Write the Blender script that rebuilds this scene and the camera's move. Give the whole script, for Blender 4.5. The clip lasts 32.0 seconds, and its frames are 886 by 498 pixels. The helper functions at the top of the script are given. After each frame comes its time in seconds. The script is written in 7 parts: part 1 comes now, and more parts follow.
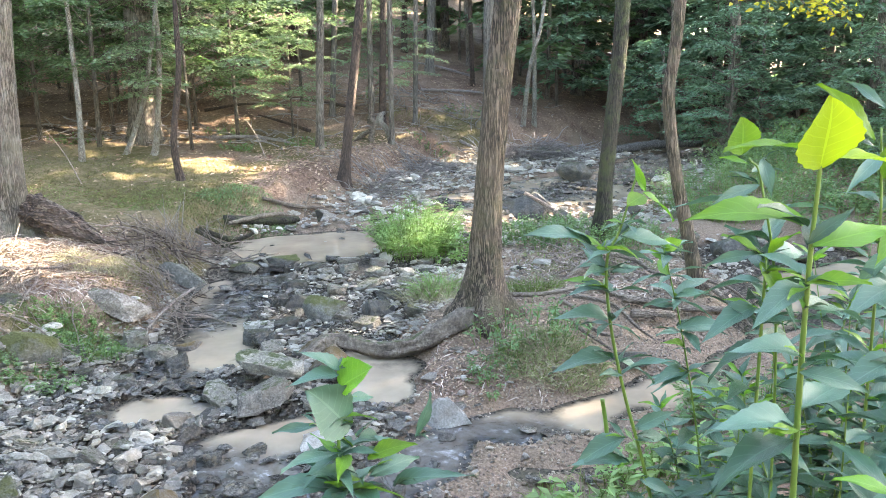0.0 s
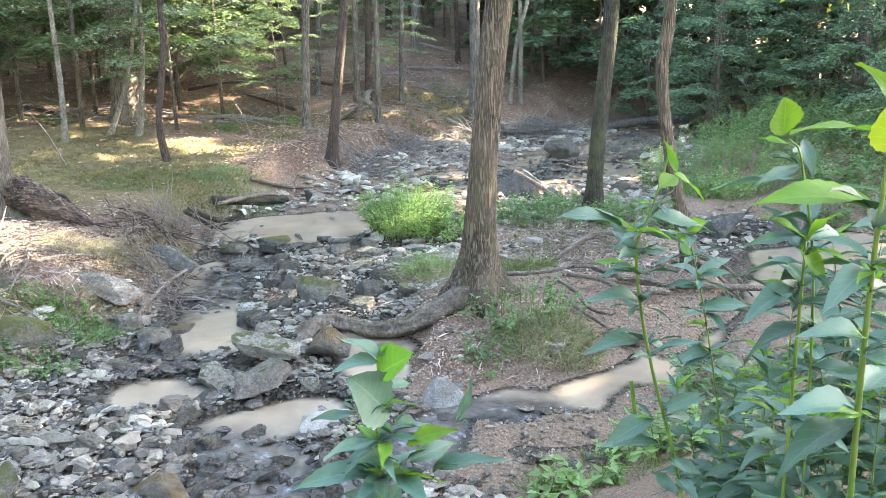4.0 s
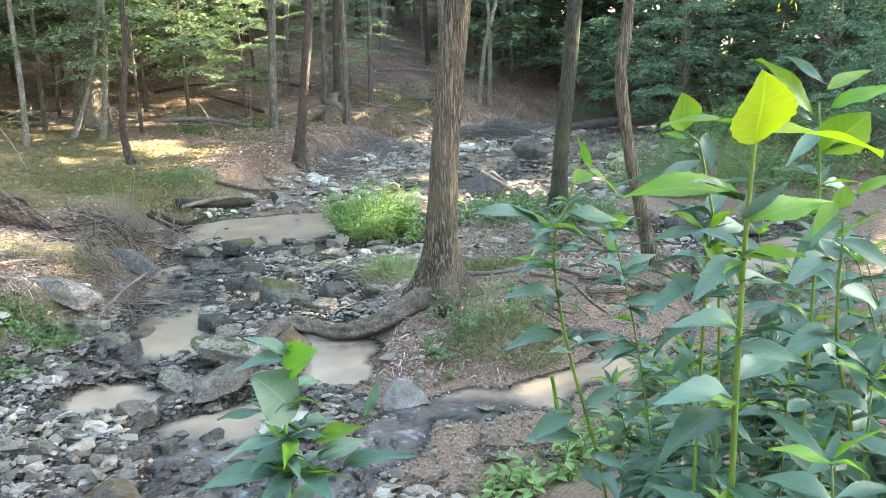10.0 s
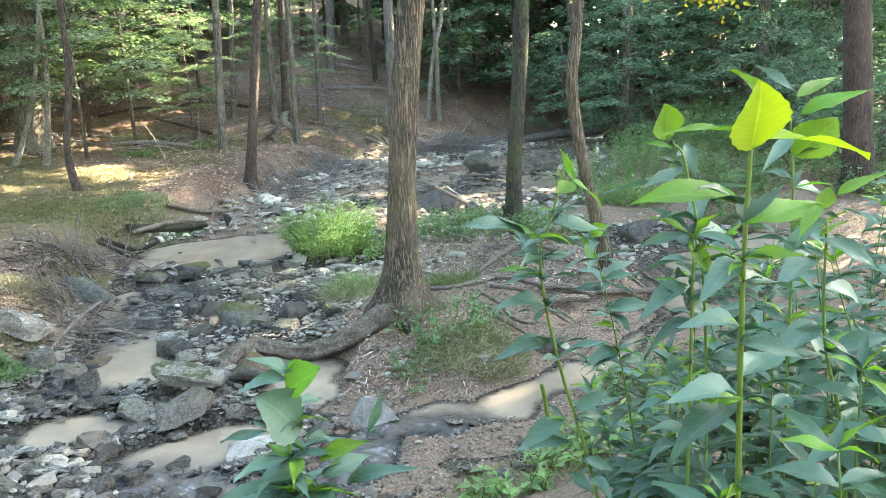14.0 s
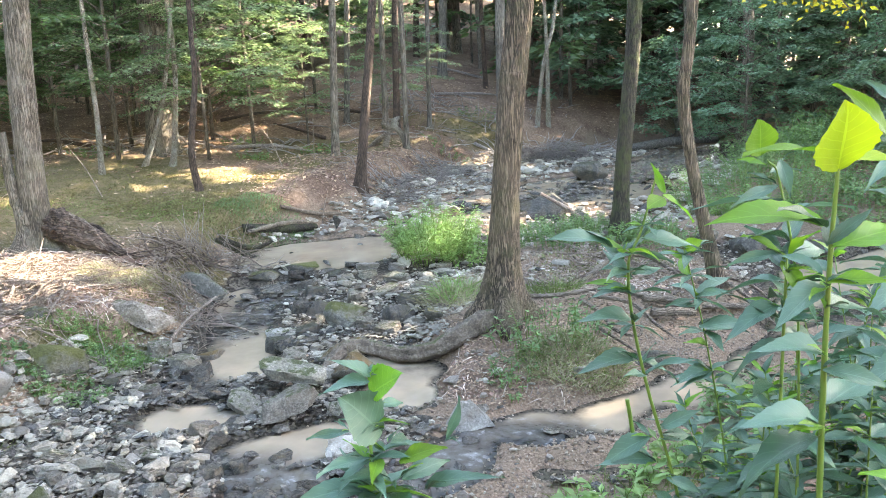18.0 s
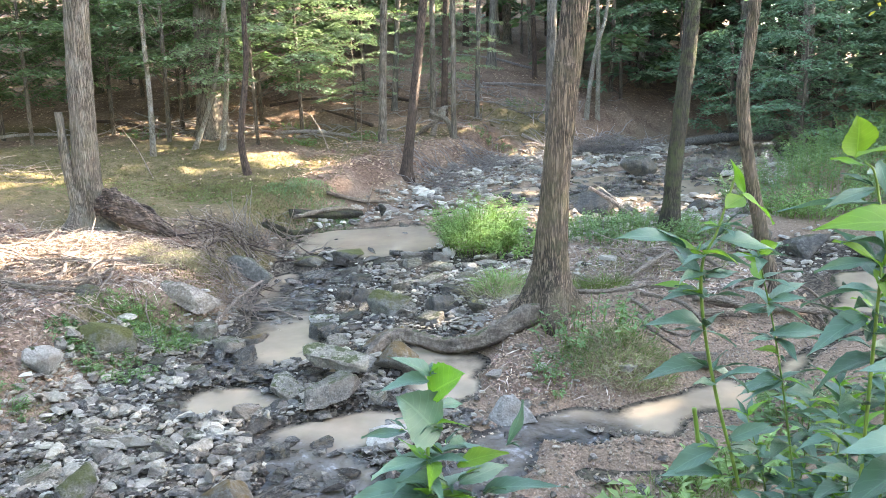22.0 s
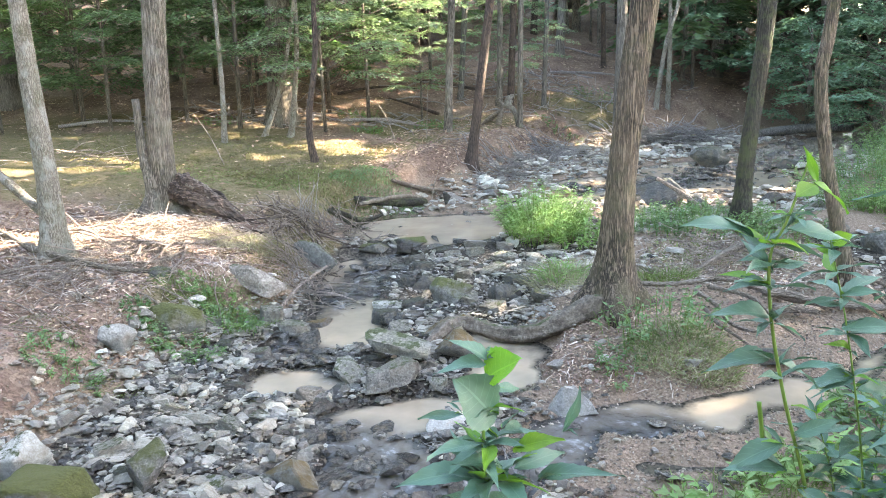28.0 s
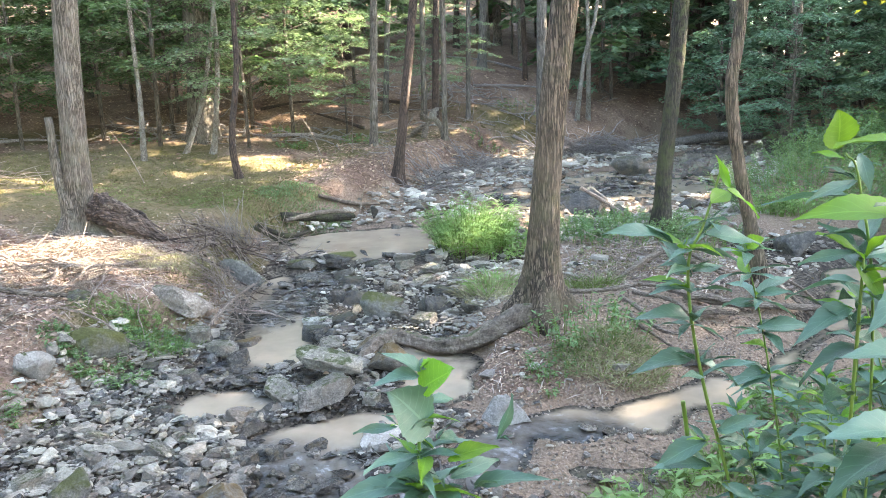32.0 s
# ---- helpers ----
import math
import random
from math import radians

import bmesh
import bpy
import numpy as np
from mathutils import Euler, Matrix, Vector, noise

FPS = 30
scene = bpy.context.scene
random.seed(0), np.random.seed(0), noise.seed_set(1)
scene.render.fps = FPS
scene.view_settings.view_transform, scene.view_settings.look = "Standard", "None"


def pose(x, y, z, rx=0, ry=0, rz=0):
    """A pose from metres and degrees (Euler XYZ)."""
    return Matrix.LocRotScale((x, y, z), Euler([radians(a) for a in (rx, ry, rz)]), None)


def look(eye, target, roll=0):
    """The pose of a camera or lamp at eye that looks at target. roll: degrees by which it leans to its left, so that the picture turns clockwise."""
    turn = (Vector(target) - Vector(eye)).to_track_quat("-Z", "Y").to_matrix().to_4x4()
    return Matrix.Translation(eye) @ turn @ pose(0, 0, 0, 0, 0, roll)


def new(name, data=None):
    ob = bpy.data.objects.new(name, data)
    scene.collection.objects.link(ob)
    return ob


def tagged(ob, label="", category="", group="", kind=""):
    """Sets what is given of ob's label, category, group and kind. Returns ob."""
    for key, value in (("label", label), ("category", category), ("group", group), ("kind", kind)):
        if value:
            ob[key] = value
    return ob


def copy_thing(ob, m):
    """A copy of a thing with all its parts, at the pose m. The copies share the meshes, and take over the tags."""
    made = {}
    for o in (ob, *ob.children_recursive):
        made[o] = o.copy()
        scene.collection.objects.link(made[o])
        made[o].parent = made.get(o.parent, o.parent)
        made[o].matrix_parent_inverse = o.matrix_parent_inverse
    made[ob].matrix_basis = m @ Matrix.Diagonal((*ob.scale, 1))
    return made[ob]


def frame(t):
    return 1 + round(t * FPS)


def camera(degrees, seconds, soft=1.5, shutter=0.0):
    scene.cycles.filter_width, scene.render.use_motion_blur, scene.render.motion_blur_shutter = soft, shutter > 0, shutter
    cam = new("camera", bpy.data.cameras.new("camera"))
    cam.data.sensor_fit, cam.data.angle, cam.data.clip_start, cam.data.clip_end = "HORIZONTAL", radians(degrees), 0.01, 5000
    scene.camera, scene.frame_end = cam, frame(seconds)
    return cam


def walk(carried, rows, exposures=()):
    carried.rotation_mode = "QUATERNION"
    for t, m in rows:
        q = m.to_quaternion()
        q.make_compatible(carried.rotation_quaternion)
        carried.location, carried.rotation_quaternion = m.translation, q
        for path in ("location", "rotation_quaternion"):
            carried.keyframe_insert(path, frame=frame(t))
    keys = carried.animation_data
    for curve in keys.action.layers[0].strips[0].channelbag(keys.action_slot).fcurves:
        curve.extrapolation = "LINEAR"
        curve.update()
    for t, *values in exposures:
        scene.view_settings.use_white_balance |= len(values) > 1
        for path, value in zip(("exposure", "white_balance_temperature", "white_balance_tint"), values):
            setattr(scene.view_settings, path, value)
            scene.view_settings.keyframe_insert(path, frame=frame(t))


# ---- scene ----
cam = camera(58.2, 32.0, 0.2)
PATH = [
    (0, (0.071, 0.211, 2.866), (0.055, 2.166, 2.446), -0.9),
    (0.5, (0.074, 0.201, 2.868), (0.038, 2.156, 2.451), -1.2),
    (1, (0.064, 0.2, 2.866), (0.003, 2.155, 2.445), -1.5),
    (1.5, (0.039, 0.185, 2.867), (-0.045, 2.136, 2.435), -1.5),
    (2, (0.01, 0.215, 2.873), (-0.067, 2.162, 2.424), -1.5),
    (2.5, (-0.033, 0.215, 2.883), (-0.084, 2.161, 2.423), -1.3),
    (3, (-0.049, 0.223, 2.882), (-0.072, 2.168, 2.418), -1.3),
    (3.5, (-0.044, 0.235, 2.877), (-0.036, 2.18, 2.407), -1.3),
    (5.5, (-0.029, 0.232, 2.873), (0.016, 2.172, 2.388), -0.8),
    (6, (-0.026, 0.23, 2.873), (0.035, 2.167, 2.381), -0.6),
    (6.5, (-0.018, 0.235, 2.871), (0.059, 2.171, 2.377), -0.5),
    (7, (-0.013, 0.231, 2.871), (0.078, 2.167, 2.378), -0.6),
    (7.5, (0.003, 0.244, 2.863), (0.099, 2.173, 2.343), -0.1),
    (8, (0.035, 0.231, 2.866), (0.121, 2.159, 2.342), -0.1),
    (8.5, (0.074, 0.22, 2.868), (0.156, 2.153, 2.358), -0.5),
    (9, (0.086, 0.215, 2.869), (0.166, 2.152, 2.377), -0.8),
    (9.5, (0.097, 0.221, 2.866), (0.18, 2.162, 2.388), -1.1),
    (10, (0.1, 0.225, 2.863), (0.185, 2.166, 2.392), -1.3),
    (10.5, (0.111, 0.222, 2.859), (0.193, 2.163, 2.386), -1.5),
    (11, (0.112, 0.214, 2.864), (0.198, 2.161, 2.416), -1.8),
    (11.5, (0.114, 0.211, 2.856), (0.229, 2.164, 2.44), -1.6),
    (12, (0.119, 0.208, 2.854), (0.25, 2.161, 2.441), -1.6),
    (12.5, (0.114, 0.22, 2.852), (0.259, 2.172, 2.442), -1.8),
    (13, (0.096, 0.228, 2.852), (0.246, 2.178, 2.431), -2.1),
    (13.5, (0.059, 0.218, 2.859), (0.23, 2.162, 2.42), -2.6),
    (14, (0.008, 0.205, 2.868), (0.216, 2.145, 2.431), -2.6),
    (14.5, (-0.015, 0.201, 2.872), (0.224, 2.141, 2.452), -2.3),
    (16.5, (0.08, 0.212, 2.876), (0.293, 2.159, 2.469), -2.2),
    (17, (0.071, 0.216, 2.877), (0.18, 2.171, 2.466), -2.2),
    (17.5, (0.071, 0.225, 2.871), (0.086, 2.183, 2.461), -2.5),
    (18, (0.055, 0.176, 2.884), (-0.003, 2.132, 2.472), -2.6),
    (18.5, (-0.024, 0.186, 2.887), (-0.119, 2.139, 2.469), -2.3),
    (19, (-0.151, 0.181, 2.892), (-0.256, 2.135, 2.481), -2.0),
    (19.5, (-0.253, 0.192, 2.889), (-0.356, 2.147, 2.484), -1.7),
    (20, (-0.247, 0.222, 2.885), (-0.341, 2.176, 2.471), -1.1),
    (20.5, (-0.166, 0.221, 2.894), (-0.248, 2.175, 2.476), -1.0),
    (21, (-0.061, 0.23, 2.884), (-0.157, 2.182, 2.461), -1.0),
    (21.5, (0.0, 0.25, 2.876), (-0.132, 2.198, 2.444), -1.1),
    (22, (0.003, 0.25, 2.879), (-0.16, 2.196, 2.446), -1.4),
    (22.5, (0.006, 0.256, 2.875), (-0.184, 2.198, 2.435), -1.6),
    (23, (0.008, 0.243, 2.874), (-0.208, 2.181, 2.429), -1.7),
    (23.5, (0.008, 0.233, 2.875), (-0.234, 2.168, 2.43), -1.1),
    (24, (0.008, 0.254, 2.872), (-0.249, 2.187, 2.427), -0.5),
    (24.5, (0.007, 0.24, 2.878), (-0.276, 2.171, 2.442), -0.6),
    (25, (0.003, 0.245, 2.88), (-0.297, 2.173, 2.443), -0.9),
    (25.5, (0.002, 0.243, 2.882), (-0.308, 2.171, 2.452), -1.2),
    (27.5, (0.016, 0.244, 2.872), (-0.289, 2.173, 2.441), -1.1),
    (28, (0.012, 0.25, 2.867), (-0.31, 2.171, 2.412), -1.4),
    (28.5, (0.012, 0.242, 2.869), (-0.326, 2.158, 2.402), -1.5),
    (29, (0.016, 0.243, 2.872), (-0.329, 2.158, 2.409), -2.0),
    (29.5, (0.011, 0.243, 2.872), (-0.325, 2.162, 2.42), -2.4),
    (30, (0.011, 0.24, 2.873), (-0.293, 2.166, 2.426), -2.2),
    (30.5, (0.011, 0.237, 2.875), (-0.252, 2.17, 2.435), -2.1),
    (31, (0.013, 0.231, 2.875), (-0.213, 2.172, 2.448), -1.9),
    (31.5, (0.016, 0.234, 2.872), (-0.166, 2.18, 2.448), -1.9),
    (32, (0.012, 0.233, 2.871), (-0.133, 2.181, 2.443), -1.9),
]
walk(cam, [(t, look(eye, target, roll)) for t, eye, target, roll in PATH], (
    (0, 4.20, 7900, 14), (6, 4.24, 7900, 14), (9, 4.10, 8000, 11), (12, 4.07, 8050, 7), (14, 4.06, 8050, 6), (17, 4.10, 8150, 12), (19, 4.26, 7900, 14), (20, 4.32, 7800, 14), (22, 4.16, 7900, 14), (25, 4.18, 7900, 14), (29, 4.20, 7900, 14), (32, 4.16, 7900, 14)))

# ---- light ----
SUN = Vector((0.76, 0.36, 0.60)).normalized()  # towards the sun
world = bpy.data.worlds.new("world")
scene.world = world
world.use_nodes = True
sky = world.node_tree.nodes.new("ShaderNodeTexSky")
sky.sky_type, sky.sun_disc = "NISHITA", False
sky.sun_elevation = math.asin(SUN.z)
sky.sun_rotation = math.atan2(SUN.x, SUN.y)
world.node_tree.links.new(sky.outputs[0], world.node_tree.nodes["Background"].inputs[0])
world.node_tree.nodes["Background"].inputs[1].default_value = 0.125
sun = new("sun", bpy.data.lights.new("sun", "SUN"))
sun.data.energy, sun.data.angle, sun.data.color = 5.0, radians(0.6), (1.0, 0.935, 0.83)
sun.matrix_world = look(SUN * 50, (0, 0, 0))


# ---- materials ----
def nodes_of(name):
    m = bpy.data.materials.new(name)
    m.use_nodes = True
    nt = m.node_tree
    return m, nt, nt.nodes["Principled BSDF"]


def add(nt, kind, **props):
    n = nt.nodes.new("ShaderNode" + kind)
    for k, v in props.items():
        if k in n.inputs:
            n.inputs[k].default_value = v
    return n


def ramp(nt, src, stops):
    r = nt.nodes.new("ShaderNodeValToRGB")
    while len(r.color_ramp.elements) < len(stops):
        r.color_ramp.elements.new(0.5)
    for e, (p, c) in zip(r.color_ramp.elements, stops):
        e.position, e.color = p, (*c, 1)
    nt.links.new(src, r.inputs[0])
    return r.outputs[0]


def coords(nt, scale=(1, 1, 1), kind="Object"):
    tc, mp = nt.nodes.new("ShaderNodeTexCoord"), nt.nodes.new("ShaderNodeMapping")
    mp.inputs["Scale"].default_value = scale
    nt.links.new(tc.outputs[kind], mp.inputs[0])
    return mp.outputs[0]


def noisy(nt, vec, scale, detail=4.0, rough=0.55):
    n = add(nt, "TexNoise", Scale=scale, Detail=detail, Roughness=rough)
    nt.links.new(vec, n.inputs["Vector"])
    return n.outputs["Fac"]


def noise_vec(nt, vec, scale):
    n = add(nt, "TexNoise", Scale=scale, Detail=3.0)
    nt.links.new(vec, n.inputs["Vector"])
    return n.outputs["Color"]


def mixed(nt, fac, a, b, mode="MIX"):
    m = nt.nodes.new("ShaderNodeMix")
    m.data_type, m.blend_type = "RGBA", mode
    for sock, v in ((m.inputs[0], fac), (m.inputs[6], a), (m.inputs[7], b)):
        if hasattr(v, "links"):
            nt.links.new(v, sock)
        elif isinstance(v, tuple):
            sock.default_value = (*v, 1)
        else:
            sock.default_value = v
    return m.outputs[2]


def calc(nt, op, a, b=0.0, c=0.0):
    m = nt.nodes.new("ShaderNodeMath")
    m.operation = op
    for sock, v in zip(m.inputs, (a, b, c)):
        if hasattr(v, "links"):
            nt.links.new(v, sock)
        else:
            sock.default_value = v
    return m.outputs[0]


def bumped(nt, bsdf, src, strength, dist):
    b = add(nt, "Bump", Strength=strength, Distance=dist)
    nt.links.new(src, b.inputs["Height"])
    nt.links.new(b.outputs[0], bsdf.inputs["Normal"])
    return b


def grade(nt, src, spread_h, spread_v, per="Random", info="ObjectInfo"):
    """Shift a colour's hue and value a little from piece to piece."""
    oi = nt.nodes.new("ShaderNode" + info)
    hsv = nt.nodes.new("ShaderNodeHueSaturation")
    nt.links.new(src, hsv.inputs["Color"])
    nt.links.new(calc(nt, "MULTIPLY_ADD", oi.outputs[per], spread_h, 0.5 - spread_h / 2), hsv.inputs["Hue"])
    nt.links.new(calc(nt, "MULTIPLY_ADD", oi.outputs[per], spread_v, 1 - spread_v / 2), hsv.inputs["Value"])
    return hsv.outputs[0]


def bark(name, dark, mid, light, ridges=30.0, moss=0.0, patches=0.0, stretch=0.11, lying=False):
    m, nt, b = nodes_of(name)
    long = coords(nt, (stretch, 1, 1) if lying else (1, 1, stretch))
    furrow = calc(nt, "MULTIPLY", calc(nt, "ABSOLUTE", calc(nt, "SUBTRACT", noisy(nt, long, ridges, 3, 0.6), 0.5)), 5.0)
    fibre = noisy(nt, coords(nt, (stretch * 2.5, 1, 1) if lying else (1, 1, stretch * 2.5)), ridges * 2.6, 4, 0.7)
    crack = calc(nt, "MULTIPLY", calc(nt, "MINIMUM", calc(nt, "ADD", furrow, 0.15), 1.0), calc(nt, "ADD", fibre, 0.25))
    col = ramp(nt, crack, [(0.08, dark), (0.3, mid), (0.62, light)])
    big = noisy(nt, coords(nt), 2.3, 5, 0.6)
    col = mixed(nt, ramp(nt, big, [(0.42, (0, 0, 0)), (0.66, (1, 1, 1))]), col, mixed(nt, 0.55, col, light))
    if patches:
        spots = noisy(nt, coords(nt, (1, 1, 0.6)), 9, 5, 0.7)
        col = mixed(nt, ramp(nt, spots, [(0.5, (0, 0, 0)), (0.62, (patches,) * 3)]), col, (0.42, 0.42, 0.38))
    if moss:
        low = noisy(nt, coords(nt), 5, 5, 0.65)
        col = mixed(nt, ramp(nt, low, [(0.45, (0, 0, 0)), (0.62, (moss,) * 3)]), col, (0.07, 0.085, 0.03))
    nt.links.new(col, b.inputs["Base Color"])
    b.inputs["Roughness"].default_value = 0.9
    bumped(nt, b, crack, 1.0, 0.03)
    return m


def leafy(name, dark, light, gloss=0.35, thin=0.35, spread_h=0.04, spread_v=0.5, piece="Geometry", veins=False):
    """Leaves: diffuse and translucent, varied from leaf to leaf."""
    m, nt, b = nodes_of(name)
    n = noisy(nt, coords(nt), 1.4, 3)
    col = ramp(nt, n, [(0.3, dark), (0.7, light)])
    if piece == "Geometry":
        col = grade(nt, col, spread_h, spread_v, "Random Per Island", "NewGeometry")
    else:
        col = grade(nt, col, spread_h, spread_v)
    if veins:
        uv = coords(nt, (1, 1, 1), "UV")
        sep = nt.nodes.new("ShaderNodeSeparateXYZ")
        nt.links.new(uv, sep.inputs[0])
        off = calc(nt, "ABSOLUTE", calc(nt, "SUBTRACT", sep.outputs[0], 0.5))
        rib = calc(nt, "LESS_THAN", off, 0.022)
        side = calc(nt, "ABSOLUTE", calc(nt, "SUBTRACT", calc(nt, "FRACT", calc(nt, "MULTIPLY", calc(nt, "SUBTRACT", sep.outputs[1], calc(nt, "MULTIPLY", off, 0.5)), 8.0)), 0.5))
        line = calc(nt, "MAXIMUM", rib, calc(nt, "MULTIPLY", calc(nt, "LESS_THAN", side, 0.05), 0.5))
        col = mixed(nt, calc(nt, "MULTIPLY", line, 0.16), col, tuple(min(1, c * 2.2 + 0.05) for c in light))
        fine = noisy(nt, coords(nt), 90, 3)
        bumped(nt, b, calc(nt, "ADD", calc(nt, "MULTIPLY", line, -0.6), calc(nt, "MULTIPLY", fine, 0.5)), 0.5, 0.003)
    nt.links.new(col, b.inputs["Base Color"])
    b.inputs["Roughness"].default_value = gloss
    b.inputs["Specular IOR Level"].default_value = 0.5
    tr = nt.nodes.new("ShaderNodeBsdfTranslucent")
    warm = mixed(nt, 1.0, col, (1.08, 1.2, 0.8), "MULTIPLY")
    nt.links.new(warm, tr.inputs["Color"])
    mx = nt.nodes.new("ShaderNodeMixShader")
    mx.inputs[0].default_value = thin
    nt.links.new(b.outputs[0], mx.inputs[1])
    nt.links.new(tr.outputs[0], mx.inputs[2])
    nt.links.new(mx.outputs[0], nt.nodes["Material Output"].inputs["Surface"])
    return m


def stone(name, dark, mid, light, moss=0.0, moss_col=(0.06, 0.08, 0.02), rough=0.75, per="ObjectInfo", spread=0.55, wet=0.0, soft=0.0):
    m, nt, b = nodes_of(name)
    c = coords(nt)
    n1, n2 = noisy(nt, c, 7, 6, 0.65), noisy(nt, c, 34, 5, 0.7)
    layer = noisy(nt, coords(nt, (1, 1, 2.2)), 6, 4, 0.6)
    mixn = calc(nt, "MULTIPLY_ADD", n2, 0.45, calc(nt, "MULTIPLY_ADD", n1, 0.4, calc(nt, "MULTIPLY", layer, 0.15)))
    col = ramp(nt, mixn, [(0.36 - soft, dark), (0.5, mid), (0.64 + soft, light)])
    stain = noisy(nt, c, 3.1, 4, 0.6)
    col = mixed(nt, ramp(nt, stain, [(0.47, (0, 0, 0)), (0.7, (0.65,) * 3)]), col, (0.17, 0.125, 0.08))
    if per == "ObjectInfo":
        col = grade(nt, col, 0.03, spread)
    else:
        col = grade(nt, col, 0.03, spread, "Random Per Island", "NewGeometry")
    if moss:
        geo = nt.nodes.new("ShaderNodeNewGeometry")
        sep = nt.nodes.new("ShaderNodeSeparateXYZ")
        nt.links.new(geo.outputs["Normal"], sep.inputs[0])
        up = calc(nt, "MULTIPLY_ADD", sep.outputs[2], 0.5, calc(nt, "MULTIPLY", noisy(nt, c, 6, 5, 0.7), 0.9))
        mo = ramp(nt, noisy(nt, c, 60, 3), [(0.3, tuple(v * 0.55 for v in moss_col)), (0.7, moss_col)])
        col = mixed(nt, ramp(nt, up, [(0.95 - 0.42 * moss, (0, 0, 0)), (1.25 - 0.42 * moss, (1, 1, 1))]), col, mo)
    nt.links.new(col, b.inputs["Base Color"])
    b.inputs["Roughness"].default_value = rough
    b.inputs["Specular IOR Level"].default_value = 0.4 + wet
    bumped(nt, b, calc(nt, "ADD", n2, calc(nt, "MULTIPLY_ADD", layer, 0.3, calc(nt, "MULTIPLY", n1, 1.5))), 1.0, 0.03)
    return m


M_TREE = bark("ridged_bark", (0.008, 0.006, 0.004), (0.062, 0.043, 0.03), (0.235, 0.175, 0.126), 42, moss=0.3, stretch=0.085)
M_TREE_GREY = bark("grey_bark", (0.02, 0.016, 0.012), (0.095, 0.077, 0.061), (0.25, 0.21, 0.172), 42, stretch=0.07, patches=0.2, moss=0.2)
M_TREE_MOSSY = bark("mossy_bark", (0.007, 0.006, 0.004), (0.024, 0.02, 0.014), (0.07, 0.06, 0.042), 44, moss=0.75)
M_TREE_RED = bark("reddish_bark", (0.012, 0.009, 0.007), (0.052, 0.035, 0.027), (0.12, 0.082, 0.064), 48)
M_TREE_PALE = bark("pale_bark", (0.05, 0.041, 0.031), (0.21, 0.178, 0.142), (0.37, 0.33, 0.275), 70, patches=0.7, stretch=0.2, moss=0.35)
M_TREE_BLUE = bark("dull_bark", (0.03, 0.027, 0.024), (0.10, 0.09, 0.078), (0.19, 0.175, 0.155), 24)
M_WOOD_GREY = bark("weathered_wood", (0.06, 0.047, 0.036), (0.15, 0.12, 0.093), (0.27, 0.225, 0.178), 40, stretch=0.3, lying=True)
M_WOOD_RED = bark("rotten_wood", (0.009, 0.006, 0.005), (0.04, 0.026, 0.02), (0.14, 0.1, 0.078), 24, stretch=0.14, lying=True)
M_TWIG = bark("dry_twig", (0.09, 0.066, 0.052), (0.24, 0.19, 0.155), (0.46, 0.38, 0.32), 60)
M_TWIG_GREY = bark("grey_twig", (0.08, 0.068, 0.062), (0.23, 0.2, 0.187), (0.42, 0.385, 0.36), 60)
M_STONE = stone("creek_stone", (0.045, 0.042, 0.036), (0.262, 0.239, 0.2), (0.5, 0.466, 0.405), rough=0.3, spread=0.8, wet=0.2, soft=0.1)
M_STONES = stone("creek_stones", (0.042, 0.039, 0.033), (0.265, 0.241, 0.2), (0.51, 0.474, 0.41), rough=0.3, per="Geo", spread=0.85, wet=0.2, soft=0.12)
M_STONES_PALE = stone("pale_stones", (0.15, 0.14, 0.118), (0.38, 0.358, 0.305), (0.6, 0.57, 0.5), rough=0.45, per="Geo", spread=0.9, wet=0.2, soft=0.1)
M_PEBBLE = stone("gravel", (0.09, 0.07, 0.055), (0.25, 0.2, 0.157), (0.44, 0.375, 0.31), rough=0.7, per="Geo", spread=0.9)
M_ROCK_DARK = stone("dark_rock", (0.03, 0.03, 0.03), (0.09, 0.088, 0.08), (0.20, 0.195, 0.18), moss=0.35, moss_col=(0.055, 0.06, 0.025))
M_ROCK_MOSS = stone("mossy_rock", (0.05, 0.05, 0.045), (0.15, 0.145, 0.13), (0.33, 0.32, 0.29), moss=0.72, moss_col=(0.075, 0.085, 0.022))
M_ROCK_GREEN = stone("green_mossy_rock", (0.06, 0.06, 0.055), (0.18, 0.175, 0.16), (0.36, 0.35, 0.32), moss=0.95, moss_col=(0.10, 0.11, 0.028))
M_ROCK_MOSSED = stone("moss_covered_rock", (0.05, 0.05, 0.045), (0.15, 0.145, 0.13), (0.33, 0.32, 0.29), moss=1.35, moss_col=(0.1, 0.105, 0.026))
M_ROCK_BROWNMOSS = stone("brown_mossy_rock", (0.08, 0.07, 0.06), (0.20, 0.185, 0.16), (0.40, 0.38, 0.34), moss=0.8, moss_col=(0.15, 0.10, 0.035))
M_ROCK_GREY = stone("grey_rock", (0.045, 0.042, 0.036), (0.215, 0.2, 0.17), (0.48, 0.453, 0.388), moss=0.12, rough=0.5)
M_ROCK_TAN = stone("weathered_slab", (0.06, 0.048, 0.036), (0.25, 0.212, 0.172), (0.5, 0.445, 0.38), moss=0.14)
M_ROCK_PALE = stone("pale_rock", (0.2, 0.192, 0.17), (0.36, 0.35, 0.32), (0.54, 0.525, 0.485), moss=0.1)
M_STONE_WET = stone("wet_stone", (0.018, 0.018, 0.018), (0.085, 0.083, 0.078), (0.24, 0.228, 0.2), rough=0.17, spread=1.0, wet=0.1)
